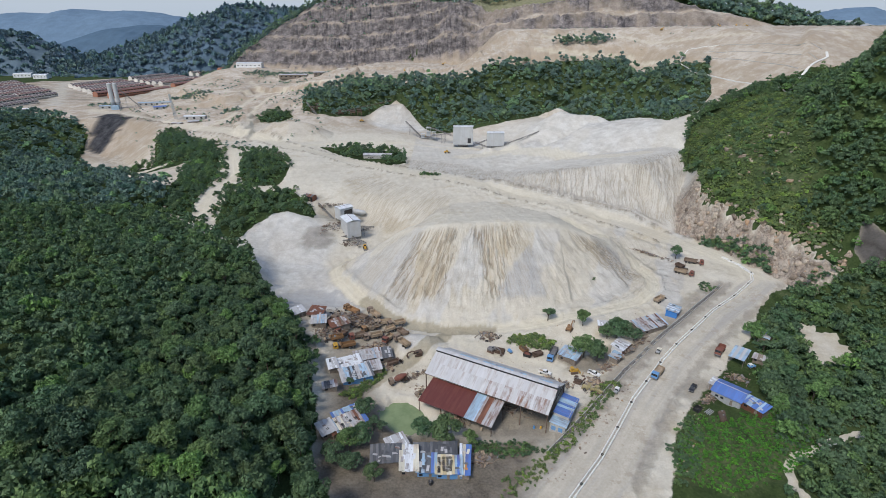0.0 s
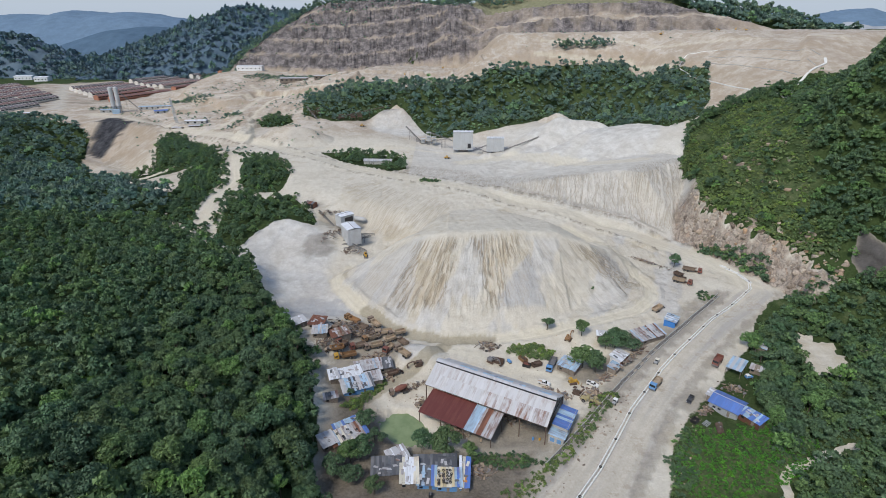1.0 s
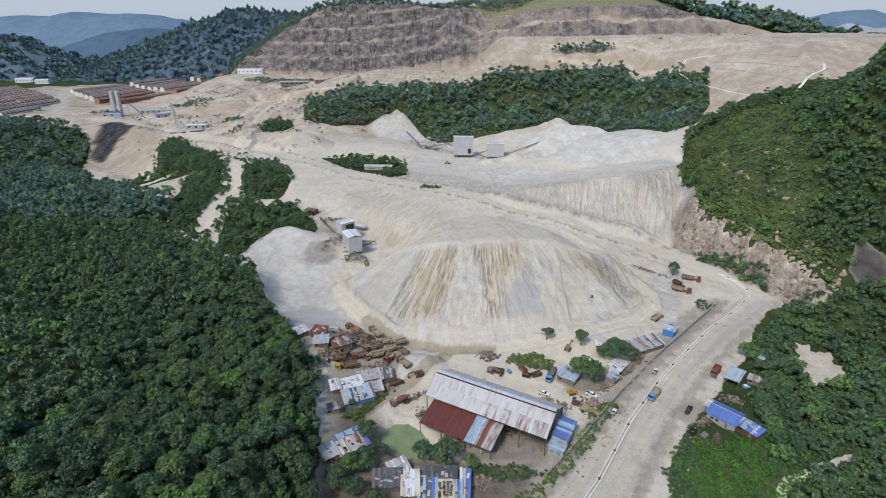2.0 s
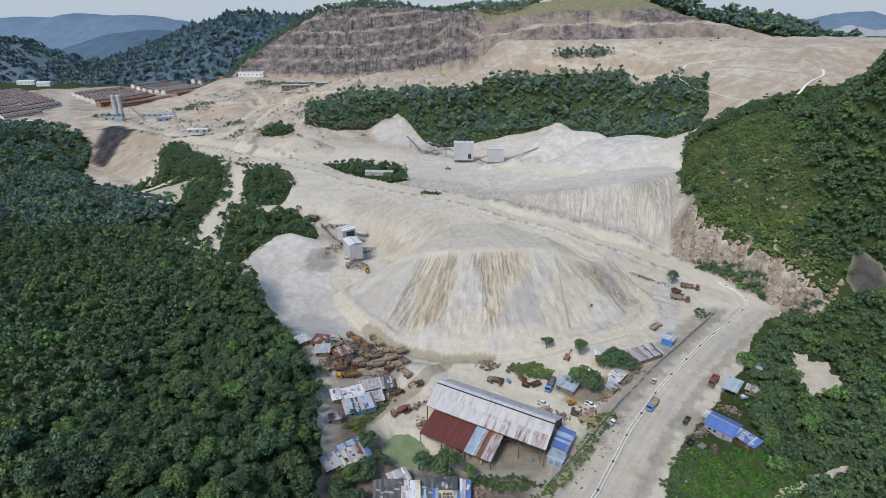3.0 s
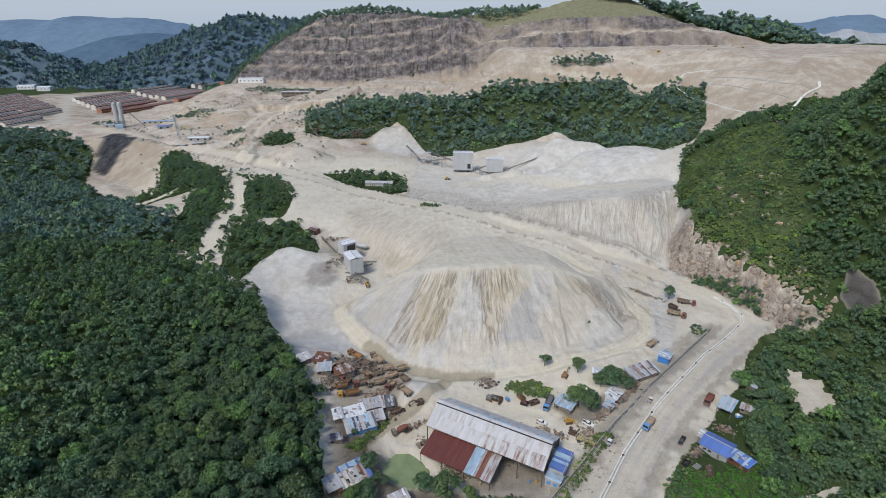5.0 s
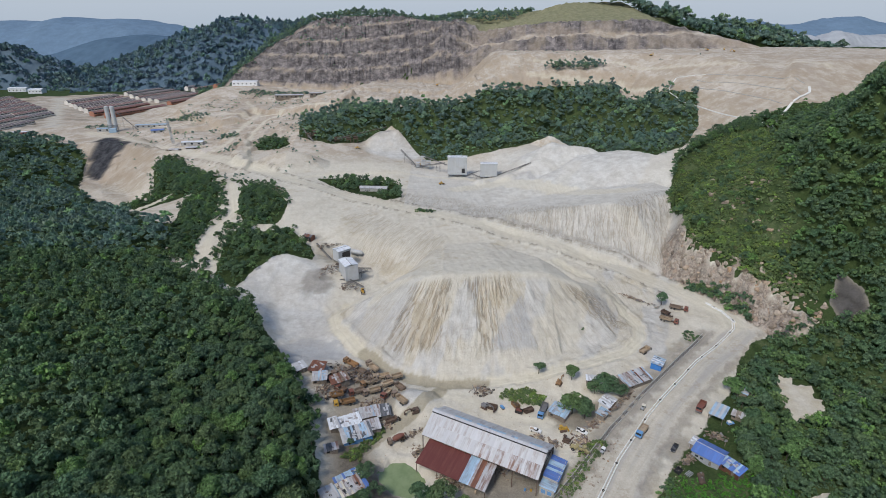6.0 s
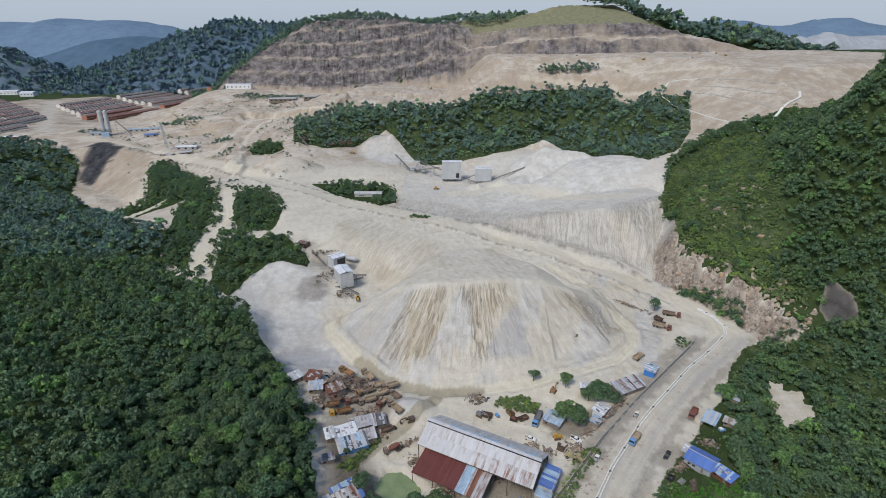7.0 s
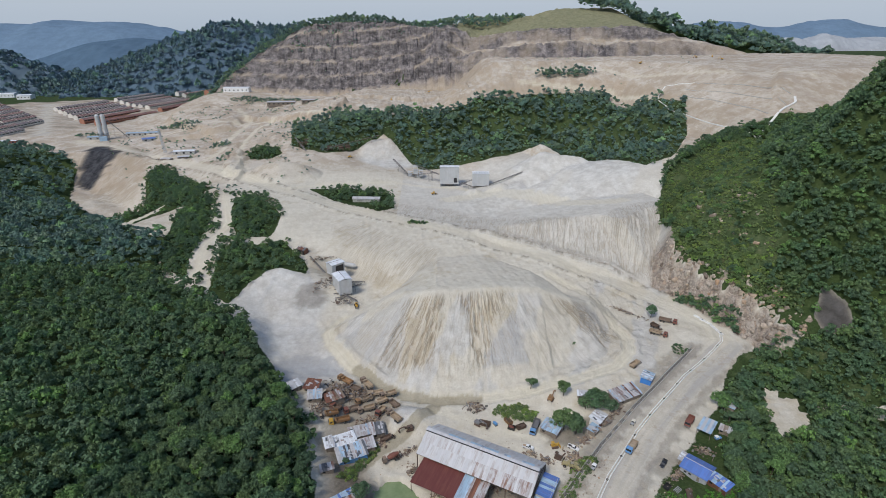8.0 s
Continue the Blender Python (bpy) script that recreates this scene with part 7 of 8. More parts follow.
# ---- the road's divider and its drain ----
def along_line(line, start, stop, step):
    """Places and turns every step metres along a line."""
    out, run = [], 0.0
    nxt = start
    for a, b in zip(line, line[1:]):
        l = math.hypot(b[0] - a[0], b[1] - a[1])
        while nxt <= run + l and nxt < stop:
            t = (nxt - run) / l
            out.append((a[0] + t * (b[0] - a[0]), a[1] + t * (b[1] - a[1]), math.degrees(math.atan2(b[1] - a[1], b[0] - a[0]))))
            nxt += step
        run += l
    return out


bm = bmesh.new()
box(bm, (3.95, 0.42, 0.75), (0, 0, 0.25), bevel=0.06)
KERB = finish("kerb", bm, WHITE_KERB)
for i, (x, y, turn) in enumerate(along_line([(30, 108), (53, 136), (74, 166), (95, 191), (134, 229), (160, 250), (168, 257.5), (172, 266), (171, 277), (164, 289)], 2, 236, 4.0)):
    root = thing("road_divider", on_ground(x, y, turn, 0.02), "dusty white concrete road divider segment", "divider", "road divider")
    for s in (-0.55, 0.55):
        part("kerb", KERB, None, root, at=Matrix.Translation((0, s, 0)))
    if i % 4 == 1:
        tyre_thing(on_ground(x, y, 0, 0.45), "dark tyre sitting on the road divider", "divider tyres", 0.55)
DRAIN = [(36, 139), (57, 162), (77, 185), (117, 223), (152, 256)]
for i, (x, y, turn) in enumerate(along_line(DRAIN, 3, 160, 6.0)):
    root = thing("drain_wall", on_ground(x, y, turn), "weathered concrete drain wall along the road", "drain", "roadside drain")
    for s, h in ((-0.75, 0.5), (0.75, 0.85)):
        bm = bmesh.new()
        box(bm, (5.96, 0.28, h + 0.8), (0, s, h / 2 - 0.4), bevel=0.04)
        part("wall", bm, CONCRETE, root)
    # dark strip laid between the walls: the gap's shade as a colour
    bm = bmesh.new()
    box(bm, (5.96, 1.2, 0.1), (0, 0, 0.06))
    part("channel", bm, BELT_RUBBER, root, "dark strip painted for the shaded drain gap")

# ---- pond ----
def pond():
    m, n, l, b = material("green_pond_water", 0.12, 0, 0.5)
    c = ramp(m, texture(m, 0.25, 4), [(0.35, (0.17, 0.225, 0.105)), (0.65, (0.22, 0.275, 0.14))])
    l.new(c, b.inputs["Base Color"])
    bump(m, b, texture(m, 1.5, 3), 0.06, 0.05)
    bm = bmesh.new()
    bm.faces.new([bm.verts.new((-16 + (x + 16) * 1.16, 160 + (y - 160) * 1.16, -6.7)) for x, y in POND])
    tagged(new("pond_water", finish("pond_water", bm, m)), "murky green pond in the sandy yard", "water", kind="structure")


pond()

# ---- crusher plants ----
screening_house(pose(-61.8, 331.5, -0.8, 0, 0, -62), 14.0, 9.0, 11.0, 3.2, "pale grey screening house on legs above the sand")
th = screening_house(pose(-69.6, 352.5, 1.6, 0, 0, 42), 10.5, 7.6, 8.0, 5.0, "pale grey open-sided crusher house on tall legs", (1.0, 3.6, 6.5, 6.0))
PLANT = thing("crushing_plant", pose(-66, 338, 0), "dusty conveyors and frames of the crushing plant", "crusher plant")
conveyor(PLANT, (-20, 2, 2.5), (-4, 2, 6.5), 1.1, 2)
conveyor(PLANT, (-14, -9, 1.2), (2, -7, 4.0), 1.1, 2)
conveyor(PLANT, (-16, -15, 1.2), (4, -12, 3.4), 1.0, 2)
conveyor(PLANT, (6, -14, 3.6), (16, -20, 1.2), 1.0, 1)
conveyor(PLANT, (8, -6, 3.6), (17, -2, 5.2), 1.0, 1)
conveyor(PLANT, (-10, 16, 3), (-26, 34, 11), 1.2, 2, ground=4)
conveyor(PLANT, (-24, -6, 1.0), (-8, -4, 3.0), 1.0, 2)
conveyor(PLANT, (4, 2, 5.0), (18, 8, 2.0), 1.0, 1)
conveyor(PLANT, (-8, -18, 0.8), (8, -16, 2.6), 0.9, 2)
for a in ((-6, 8), (-3, 12), (2, 6), (-12, 0), (-9, -7), (5, -9)):
    bm = bmesh.new()
    for dx in (-1.4, 1.4):
        for dy in (-1.4, 1.4):
            box(bm, (0.2, 0.2, 6), (a[0] + dx, a[1] + dy, 2.4))
    for z in (1.6, 3.4, 5.2):
        box(bm, (3.2, 3.2, 0.18), (a[0], a[1], z))
    part("platform", bm, RUST, PLANT)
bm = bmesh.new()
rod(bm, (0, 30, 6.2), (8, 27, 6.0), 1.7, 1.7, 14)
rod(bm, (8, 27, 6.0), (9.5, 26.4, 6.0), 1.7, 0.8, 14)
part("dust_drum", bm, CLADDING, PLANT, "large pale dusty drum")
shack(on_ground(-98.6, 377.6, -30), 7, 5, 3.2, "dark open feed hopper in the bank", [DARK_SHEET, RUST_SHEET], [BLACK_PAINT_AND_SHADE, RUST_SHEET], 1.0, "gable", 181, name="feed_hopper", category="hopper")

screening_house(pose(21.2, 557.5, 12.9, 0, 0, -3), 20.5, 9, 18.5, 3.4, "tall pale grey screening house on legs", (6.5, 4.2, 3.4, 5.0), False)
screening_house(pose(54.0, 545.5, 14.0, 0, 0, -3), 17.5, 9, 13.6, 3.0, "pale grey screening house beside a stockpile", None, False)
NORTH_PLANT = thing("stockpile_conveyors", pose(60, 545, 15), "conveyors feeding the pale stockpiles", "conveyor")
conveyor(NORTH_PLANT, (-4, -4, 1.5), (38, -2, 17), 1.3, 2, ground=2)
conveyor(NORTH_PLANT, (0, -8, 1.2), (37, -7, 9.5), 1.3, 2, ground=1)
conveyor(NORTH_PLANT, (-29, 4, 1.5), (-14, 2, 8), 1.3, 1)
conveyor(NORTH_PLANT, (-27, -2, 6), (-12, -8, 1.5), 1.3, 1)
WEST_PLANT = thing("feed_plant", pose(-12, 585, 14), "dusty steel feed plant with conveyors", "crusher plant")
conveyor(WEST_PLANT, (-14, 2, 3), (20, -18, 12), 1.3, 2)
conveyor(WEST_PLANT, (-6, 6, 15), (22, -16, 9), 1.3, 2)
conveyor(WEST_PLANT, (-30, 20, 18), (-12, 2, 4), 1.8, 2, BELT_RUBBER)
for dx, dy, h in ((-4, 2, 14), (2, -2, 10), (-10, 0, 8)):
    bm = bmesh.new()
    for x in (-2, 2):
        for y in (-2, 2):
            box(bm, (0.3, 0.3, h + 2), (dx + x, dy + y, h / 2 - 1))
    for z in (h * 0.4, h * 0.7, h):
        box(bm, (5, 5, 0.3), (dx, dy, z))
    box(bm, (3.4, 3.4, h * 0.28), (dx, dy, h * 0.55))
    part("tower", bm, CLADDING, WEST_PLANT)
RUST_PLANT = thing("old_crusher", pose(-110, 648, 31), "rusty old crusher with a long conveyor", "crusher plant")
conveyor(RUST_PLANT, (-26, 6, 2), (46, 34, 14), 1.6, 4, RUST, ground=0)
conveyor(RUST_PLANT, (-60, 28, 13), (-42, 2, 1.5), 1.6, 2, STEEL)
conveyor(RUST_PLANT, (-20, 2, 1), (-2, 12, 6), 1.4, 1, RUST)
for dx, dy, h in ((-50, 16, 9), (-44, 20, 12), (-14, 6, 6), (0, 10, 5), (8, 12, 6)):
    bm = bmesh.new()
    for x in (-2.4, 2.4):
        for y in (-2, 2):
            box(bm, (0.35, 0.35, h + 2), (dx + x, dy + y, h / 2 - 1))
    for z in (h * 0.5, h):
        box(bm, (6, 5, 0.35), (dx, dy, z))
    box(bm, (4, 3, h * 0.3), (dx, dy, h * 0.65))
    part("crusher_frame", bm, RUST, RUST_PLANT)
shack(on_ground(-62, 496, -4), 26, 7, 3.5, "long low shed with a pale grey roof", [ZINC, ZINC_STAINED], [CONCRETE, PLANK], 1.2, "gable", 190, name="long_shed", category="shed", sheet=1.6, windows=3)
scrap(-150, 470, 12, 14, 60, 15, "rusty machinery frame beside the haul road", high=4)
scrap(-187, 338, 8, 5, 60, 16, "rusty scrap at the end of a sandy track", high=1.5)
for x, y, turn in ((4, 521, 20), (-97, 641, 10), (-20, 590, 60)):
    loader(on_ground(x, y, turn), "dusty wheel loader by the screening houses", YELLOW_PAINT, "loaders")

scrap(-78, 332, 12, 14, 90, 41, "dusty frames and broken belts beside the crusher", high=1.6)
scrap(-62, 318, 14, 6, 60, 42, "bleached timbers and plates below the crusher", high=1.0)
scrap(-84, 372, 16, 8, 80, 43, "rusty plates beside the feed hopper", high=1.5)

# ---- single trees and bushes ----
for x, y, kind, k in ((50.8, 221.5, 3, 1.0), (65.8, 215.5, 1, 0.9), (62.0, 195.5, 2, 1.2), (66.5, 192.0, 4, 1.05), (59.5, 199.5, 3, 0.9), (68.0, 197.5, 3, 1.05), (79.8, 207.5, 2, 1.0), (84.5, 209.5, 3, 0.9), (86.5, 204.5, 0, 0.8), (75.0, 207.0, 0, 0.85), (81.0, 211.5, 0, 0.8),
                      (137.9, 286.0, 1, 0.9), (-29.3, 158.8, 0, 0.85), (-28.6, 142.4, 0, 1.0), (-32.0, 139.5, 4, 0.9), (-7.4, 149.4, 0, 0.85), (1.4, 147.5, 2, 1.05), (-2.0, 148.5, 3, 0.95), (9.4, 145.0, 3, 0.85), (-25.0, 150.5, 3, 0.8),
                      (-22.0, 150.0, 1, 0.5), (-22.0, 126.0, 4, 0.7), (-30.0, 131.0, 0, 0.8), (-36.5, 134.5, 2, 0.8), (-38.0, 176.5, 3, 0.5)):
    k *= 1.35
    tree(x, y, kind, k, (x * 37) % 360, "bushy green tree standing alone in the yard", "yard trees", 0.42 * k * TREE_KINDS[kind][2])


def bush_patch(ring, spacing, seed, label, mat=None, low=0.5, high=1.0, category="bushes", kinds=None):
    x, y = scatter(ring, spacing, seed)
    thicket("bushes", x, y, kinds or BUSH_KINDS, -0.4, low, high, mat or LEAF, seed + 1, label, category)


bush_patch([(29, 208), (34, 213), (46, 211), (52, 204), (46, 200), (36, 203)], 1.5, 200, "patch of green scrub beside the skips", FERN_LEAF, 0.8, 1.4)
bush_patch([(-40, 168), (-31, 181), (-27, 189), (-23, 187), (-31, 173), (-34, 166)], 1.3, 202, "strip of bright weeds beside the shacks", FERN_LEAF)
bush_patch([(8, 147), (28, 147), (38, 141), (24, 138), (10, 141)], 1.6, 204, "weeds on the bank below the workshop")
bush_patch([(30, 134), (46, 152), (66, 178), (74, 178), (54, 152), (38, 134)], 1.7, 206, "weeds and shrubs along the drain", FERN_LEAF, 0.4, 1.0)
bush_patch([(138, 246), (136, 255), (144, 258), (146, 250)], 1.8, 208, "grey-green thorn scrub beside the road")
bush_patch([(160, 302), (168, 296), (176, 282), (182, 268), (186, 268), (180, 286), (172, 300), (164, 310)], 1.9, 210, "dark scrub at the foot of the rock cut", None, 1.0, 2.3)
bush_patch([(80, 252), (83, 252), (83, 255), (80, 255)], 1.5, 212, "lone bush on the spoil mound")
bush_patch([(-20, 425), (-6, 420), (-2, 424), (-16, 431)], 2.2, 214, "few bushes beside the haul road", None, 0.9, 1.6)
bush_patch([(76, 128), (84, 146), (94, 157), (106, 155), (124, 160), (136, 150), (128, 136), (110, 128), (90, 120)], 1.5, 216, "lush bright green grass and low creepers", GRASS_LEAF, 0.35, 0.7, "grass")
bush_patch([(18, 118), (30, 126), (37, 134), (34, 138), (20, 128)], 1.8, 218, "weeds on the road's shoulder", FERN_LEAF, 0.4, 0.8)
bush_patch([(72, 122), (78, 140), (88, 154), (94, 158), (92, 148), (84, 130)], 2.0, 220, "shrubs along the road's edge", LEAF, 0.7, 1.3)


# ---- the housing estate in the valley ----
def house_row(x, y, turn, units, wall, roof, label, unfinished=False):
    """A terrace of two-storey houses: each with its walls, roof, party wall, windows and porch."""
    root = thing("terraced_houses", pose(x, y, level(x, y) - 0.5, 0, 0, turn), label, "houses", "housing estate")
    w, d, h = 7.0, 11.0, 6.4
    if ("row", wall.name, roof.name) not in SHEETS:
        bm = bmesh.new()
        box(bm, (w - 0.02, d, h + 2), (0, 0, h / 2 - 1))
        a = finish("house_wall", bm, wall)
        bm = bmesh.new()
        prism(bm, [(-d / 2 - 0.6, h), (d / 2 + 0.6, h), (0, h + 2.4)], w - 0.5)
        bmesh.ops.transform(bm, matrix=Matrix.Rotation(radians(90), 4, "Z"), verts=bm.verts)
        b = finish("roof", bm, roof)
        bm = bmesh.new()
        prism(bm, [(-d / 2 - 0.7, h - 0.2), (d / 2 + 0.7, h - 0.2), (0, h + 2.9)], 0.35)
        bmesh.ops.transform(bm, matrix=Matrix.Rotation(radians(90), 4, "Z") @ Matrix.Translation((0, w / 2, 0)), verts=bm.verts)
        c = finish("party_wall", bm, HOUSE_WALL if not unfinished else wall)
        bm = bmesh.new()
        box(bm, (5.2, 0.2, 1.4), (0, -d / 2, 4.8))
        e = finish("window", bm, GLASS)
        bm = bmesh.new()
        box(bm, (w - 0.8, 2.6, 0.3), (0, -d / 2 - 1.3, 3.1))
        for dx in (-2.6, 2.6):
            box(bm, (0.35, 0.35, 4.0), (dx, -d / 2 - 2.3, 1.1))
        g = finish("porch", bm, HOUSE_WALL if not unfinished else wall)
        SHEETS[("row", wall.name, roof.name)] = (a, b, c, e, g)
    for i in range(units):
        at = Matrix.Translation(((i - units / 2 + 0.5) * w, 0, 0))
        for me in SHEETS[("row", wall.name, roof.name)]:
            part(me.name.split(".")[0], me, None, root, at=at)


ROWS_OF_HOUSES = [(-552, 1000, 68, 18, 1), (-506, 1128, 73, 18, 1), (-470, 1248, 75, 14, 1)]
for k in range(6):
    for j in range(3 if k < 4 else 2):
        ROWS_OF_HOUSES.append((-592 - 31 * k + 46 * j, 1020 + 34 * k + 142 * j, 72, 18, 1 if k == 0 and j == 0 else (0, 2, 0)[(k + j) % 3]))
for k in range(9):
    for j in range(2):
        ROWS_OF_HOUSES.append((-668 - 34 * k - 26 * j, 850 + 34 * k + 86 * j, 82, 10, (0, 2)[k % 2]))
for x, y, turn, units, kind in ROWS_OF_HOUSES:
    house_row(x, y, turn, units, (HOUSE_WALL, BRICK, HOUSE_WALL)[kind], (HOUSE_ROOF, HOUSE_ROOF_RED, HOUSE_ROOF_RED)[kind],
              ("terrace of pale two-storey houses with dark tiled roofs", "unfinished terrace of orange brick houses", "terrace of pale houses with red-brown tiled roofs")[kind], kind == 1)


def depot(x, y, turn, w, d, h, label, roof, wall, z=None):
    root = thing("warehouse", pose(x, y, level(x, y) if z is None else z, 0, 0, turn), label, "warehouse")
    for k in range(4):
        bm = bmesh.new()
        if k < 2:
            box(bm, (w, 0.3, h + 2), (0, (k - 0.5) * d, h / 2 - 1))
        else:
            box(bm, (0.3, d - 0.4, h + 2), ((k - 2.5) * w, 0, h / 2 - 1))
        part("wall", bm, wall, root)
    bm = bmesh.new()
    prism(bm, [(-d / 2 - 0.5, h), (d / 2 + 0.5, h), (0, h + d * 0.08)], w + 1)
    bmesh.ops.transform(bm, matrix=Matrix.Rotation(radians(90), 4, "Z"), verts=bm.verts)
    part("roof", bm, roof, root)
    for i in range(max(2, int(w / 7))):
        bm = bmesh.new()
        box(bm, (2.5, 0.2, 2.0), (-w / 2 + (i + 0.5) * w / max(2, int(w / 7)), -d / 2 - 0.12, h * 0.5))
        part("window", bm, GLASS, root)


depot(-375, 1084, 2, 48, 18, 8, "long white warehouse below the quarry face", WHITE_SHEET, WHITE_PAINT)
depot(-1050, 1390, 10, 40, 24, 9, "white warehouse beside the estate", WHITE_SHEET, WHITE_PAINT)
depot(-985, 1360, 10, 30, 24, 9, "pale warehouse beside the estate", WHITE_SHEET, WHITE_PAINT)
depot(-318, 690, 8, 26, 10, 4, "low grey works shed with a pale roof", WHITE_SHEET, CONCRETE)
depot(-312, 672, 20, 14, 9, 4, "small grey works shed in the plant yard", ZINC, PLANK)
depot(-332, 668, -15, 12, 8, 4, "weathered works shed with a rusty roof", ZINC_STAINED, PLANK)
depot(-440, 830, 12, 46, 10, 4, "long low works shed with pale blue roof", PALE_BLUE_SHEET, CONCRETE)
depot(-405, 775, 30, 17, 13, 3.5, "works shed with a bright blue roof", BLUE_SHEET, CONCRETE)
depot(-500, 806, 15, 18, 10, 4, "low works shed with pale blue roof", PALE_BLUE_SHEET, CONCRETE)
depot(-616, 790, 10, 22, 8, 4, "red-walled works hut with a white roof", WHITE_SHEET, RED_PAINT)
depot(-255, 946, 6, 46, 14, 5, "grey sheet sheds in the plant yard", ZINC, PLANK)
depot(-205, 930, 12, 22, 12, 5, "weathered works shed below the quarry", ZINC_STAINED, PLANK)
scrap(-235, 925, 60, 12, 160, 31, "rusty plant and scrap below the quarry face", high=3)
scrap(-330, 960, 30, 8, 60, 32, "rusty scrap along the yard's edge", high=2)
scrap(-345, 672, 16, 8, 80, 33, "dusty machinery beside the works sheds", high=3)


def batch_plant(x, y):
    root = thing("batching_plant", pose(x, y, level(x, y), 0, 0, 20), "tall pale batching plant tower with silos", "batching plant")
    for dx in (-3.6, 3.6):
        bm = bmesh.new()
        rod(bm, (dx, 0, 8), (dx, 0, 36), 3.0, 3.0, 16)
        rod(bm, (dx, 0, 4), (dx, 0, 8), 0.8, 3.0, 16)
        rod(bm, (dx, 0, 36), (dx, 0, 37.5), 3.0, 1.0, 16)
        part("silo", bm, CLADDING, root)
    bm = bmesh.new()
    for sx in (-6, 0, 6):
        for sy in (-3, 3):
            box(bm, (0.5, 0.5, 12), (sx, sy, 4.5))
    box(bm, (14, 7, 0.4), (0, 0, 9.5))
    part("frame", bm, STEEL, root)
    bm = bmesh.new()
    box(bm, (10, 8, 6), (0, -7, 3), bevel=0.2)
    part("control_house", bm, PALE_BLUE_SHEET, root)
    conveyor(root, (8, -2, 30), (34, -10, 2), 1.6, 2)


batch_plant(-486, 806)
MAST = thing("conveyor_tower", pose(-343, 690, 22), "slender pale lattice conveyor tower", "tower")
bm = bmesh.new()
for sx in (-1, 1):
    for sy in (-1, 1):
        beam(bm, (sx * 1.3, sy * 1.3, -1), (sx * 0.7 - 3, sy * 0.7, 30), 0.4, 0.4)
for i in range(10):
    z = 1 + i * 3
    beam(bm, (-1.3 - 0.1 * z, -1.2, z), (1.2 - 0.1 * z, -1.2, z + 3), 0.25, 0.25)
    box(bm, (2.2, 2.2, 0.25), (-0.1 * z, 0, z))
part("lattice", bm, CLADDING, MAST)


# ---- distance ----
# leaf colour with the blue haze of distance mixed in
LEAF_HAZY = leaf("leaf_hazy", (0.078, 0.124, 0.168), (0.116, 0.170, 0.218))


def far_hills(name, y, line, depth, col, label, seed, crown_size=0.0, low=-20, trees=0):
    """A wooded range: rounded from crest to foot, with an uneven skyline; haze is part of col."""
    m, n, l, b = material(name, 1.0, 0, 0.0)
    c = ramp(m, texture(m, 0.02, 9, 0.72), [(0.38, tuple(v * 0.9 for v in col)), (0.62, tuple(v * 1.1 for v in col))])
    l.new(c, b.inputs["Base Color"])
    x0, x1 = line[0][0], line[-1][0]
    nx, ny = 320, 30
    x = np.linspace(x0, x1, nx)
    crest = np.interp(x, [p[0] for p in line], [p[1] for p in line])
    k = np.ones(9) / 9
    crest = np.convolve(np.pad(crest, 4, mode="edge"), k, "valid")
    gx, t = np.meshgrid(x, np.linspace(-1, 1, ny))
    gy = y + t * depth
    shape = np.clip(np.cos(t * 1.5708), 0, 1) ** 0.8
    wob = waves(gx, gy, depth * 0.5, seed, 5)
    z = low + (crest[None, :] - low) * np.clip(shape + 0.05 * wob * (np.abs(t) > 0.05), 0, 1.0)
    z = z + crown_size * np.abs(waves(gx, gy, crown_size * 6 + 1, seed + 1, 3))
    idx = np.arange(nx * ny).reshape(ny, nx)
    quads = np.stack([idx[:-1, :-1], idx[:-1, 1:], idx[1:, 1:], idx[1:, :-1]], -1).reshape(-1, 4)
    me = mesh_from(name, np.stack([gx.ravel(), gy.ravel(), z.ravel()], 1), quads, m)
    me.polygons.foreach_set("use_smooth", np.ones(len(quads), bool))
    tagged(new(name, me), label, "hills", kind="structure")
    if trees:
        r = np.random.RandomState(seed + 5)
        i, j = r.randint(0, nx, trees), r.randint(1, ny // 2 + 1, trees)
        wood = [crown(r, rad, h, 5, 12, 1.3) for rad, h in ((3.6, 7.0), (3.2, 8.0), (4.2, 6.5))]
        vs, fs, ts = [], [], []
        for q in range(trees):
            v, f = wood[q % 3]
            k = r.uniform(1.8, 3.6)
            vs.append(v * k + np.array([gx[j[q], i[q]], gy[j[q], i[q]], z[j[q], i[q]] - 5 * k * 0.3]))
            fs.append(f + q * len(v))
            ts.append(np.full(len(v), r.uniform()))
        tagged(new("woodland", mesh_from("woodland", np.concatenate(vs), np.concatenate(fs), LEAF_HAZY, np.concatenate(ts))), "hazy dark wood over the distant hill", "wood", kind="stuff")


# these blue-grey base colours paint the haze, bluest on the farthest range
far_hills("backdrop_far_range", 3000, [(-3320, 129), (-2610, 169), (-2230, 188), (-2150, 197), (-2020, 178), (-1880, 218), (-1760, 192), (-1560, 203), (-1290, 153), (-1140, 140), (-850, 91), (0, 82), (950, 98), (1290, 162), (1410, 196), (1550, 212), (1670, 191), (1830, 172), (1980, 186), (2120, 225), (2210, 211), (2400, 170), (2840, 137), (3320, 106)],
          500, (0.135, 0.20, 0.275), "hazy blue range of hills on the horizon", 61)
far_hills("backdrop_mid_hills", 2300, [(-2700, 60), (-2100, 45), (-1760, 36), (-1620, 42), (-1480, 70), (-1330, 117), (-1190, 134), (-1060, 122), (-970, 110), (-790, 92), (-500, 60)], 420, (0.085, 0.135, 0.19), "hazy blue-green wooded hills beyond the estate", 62)
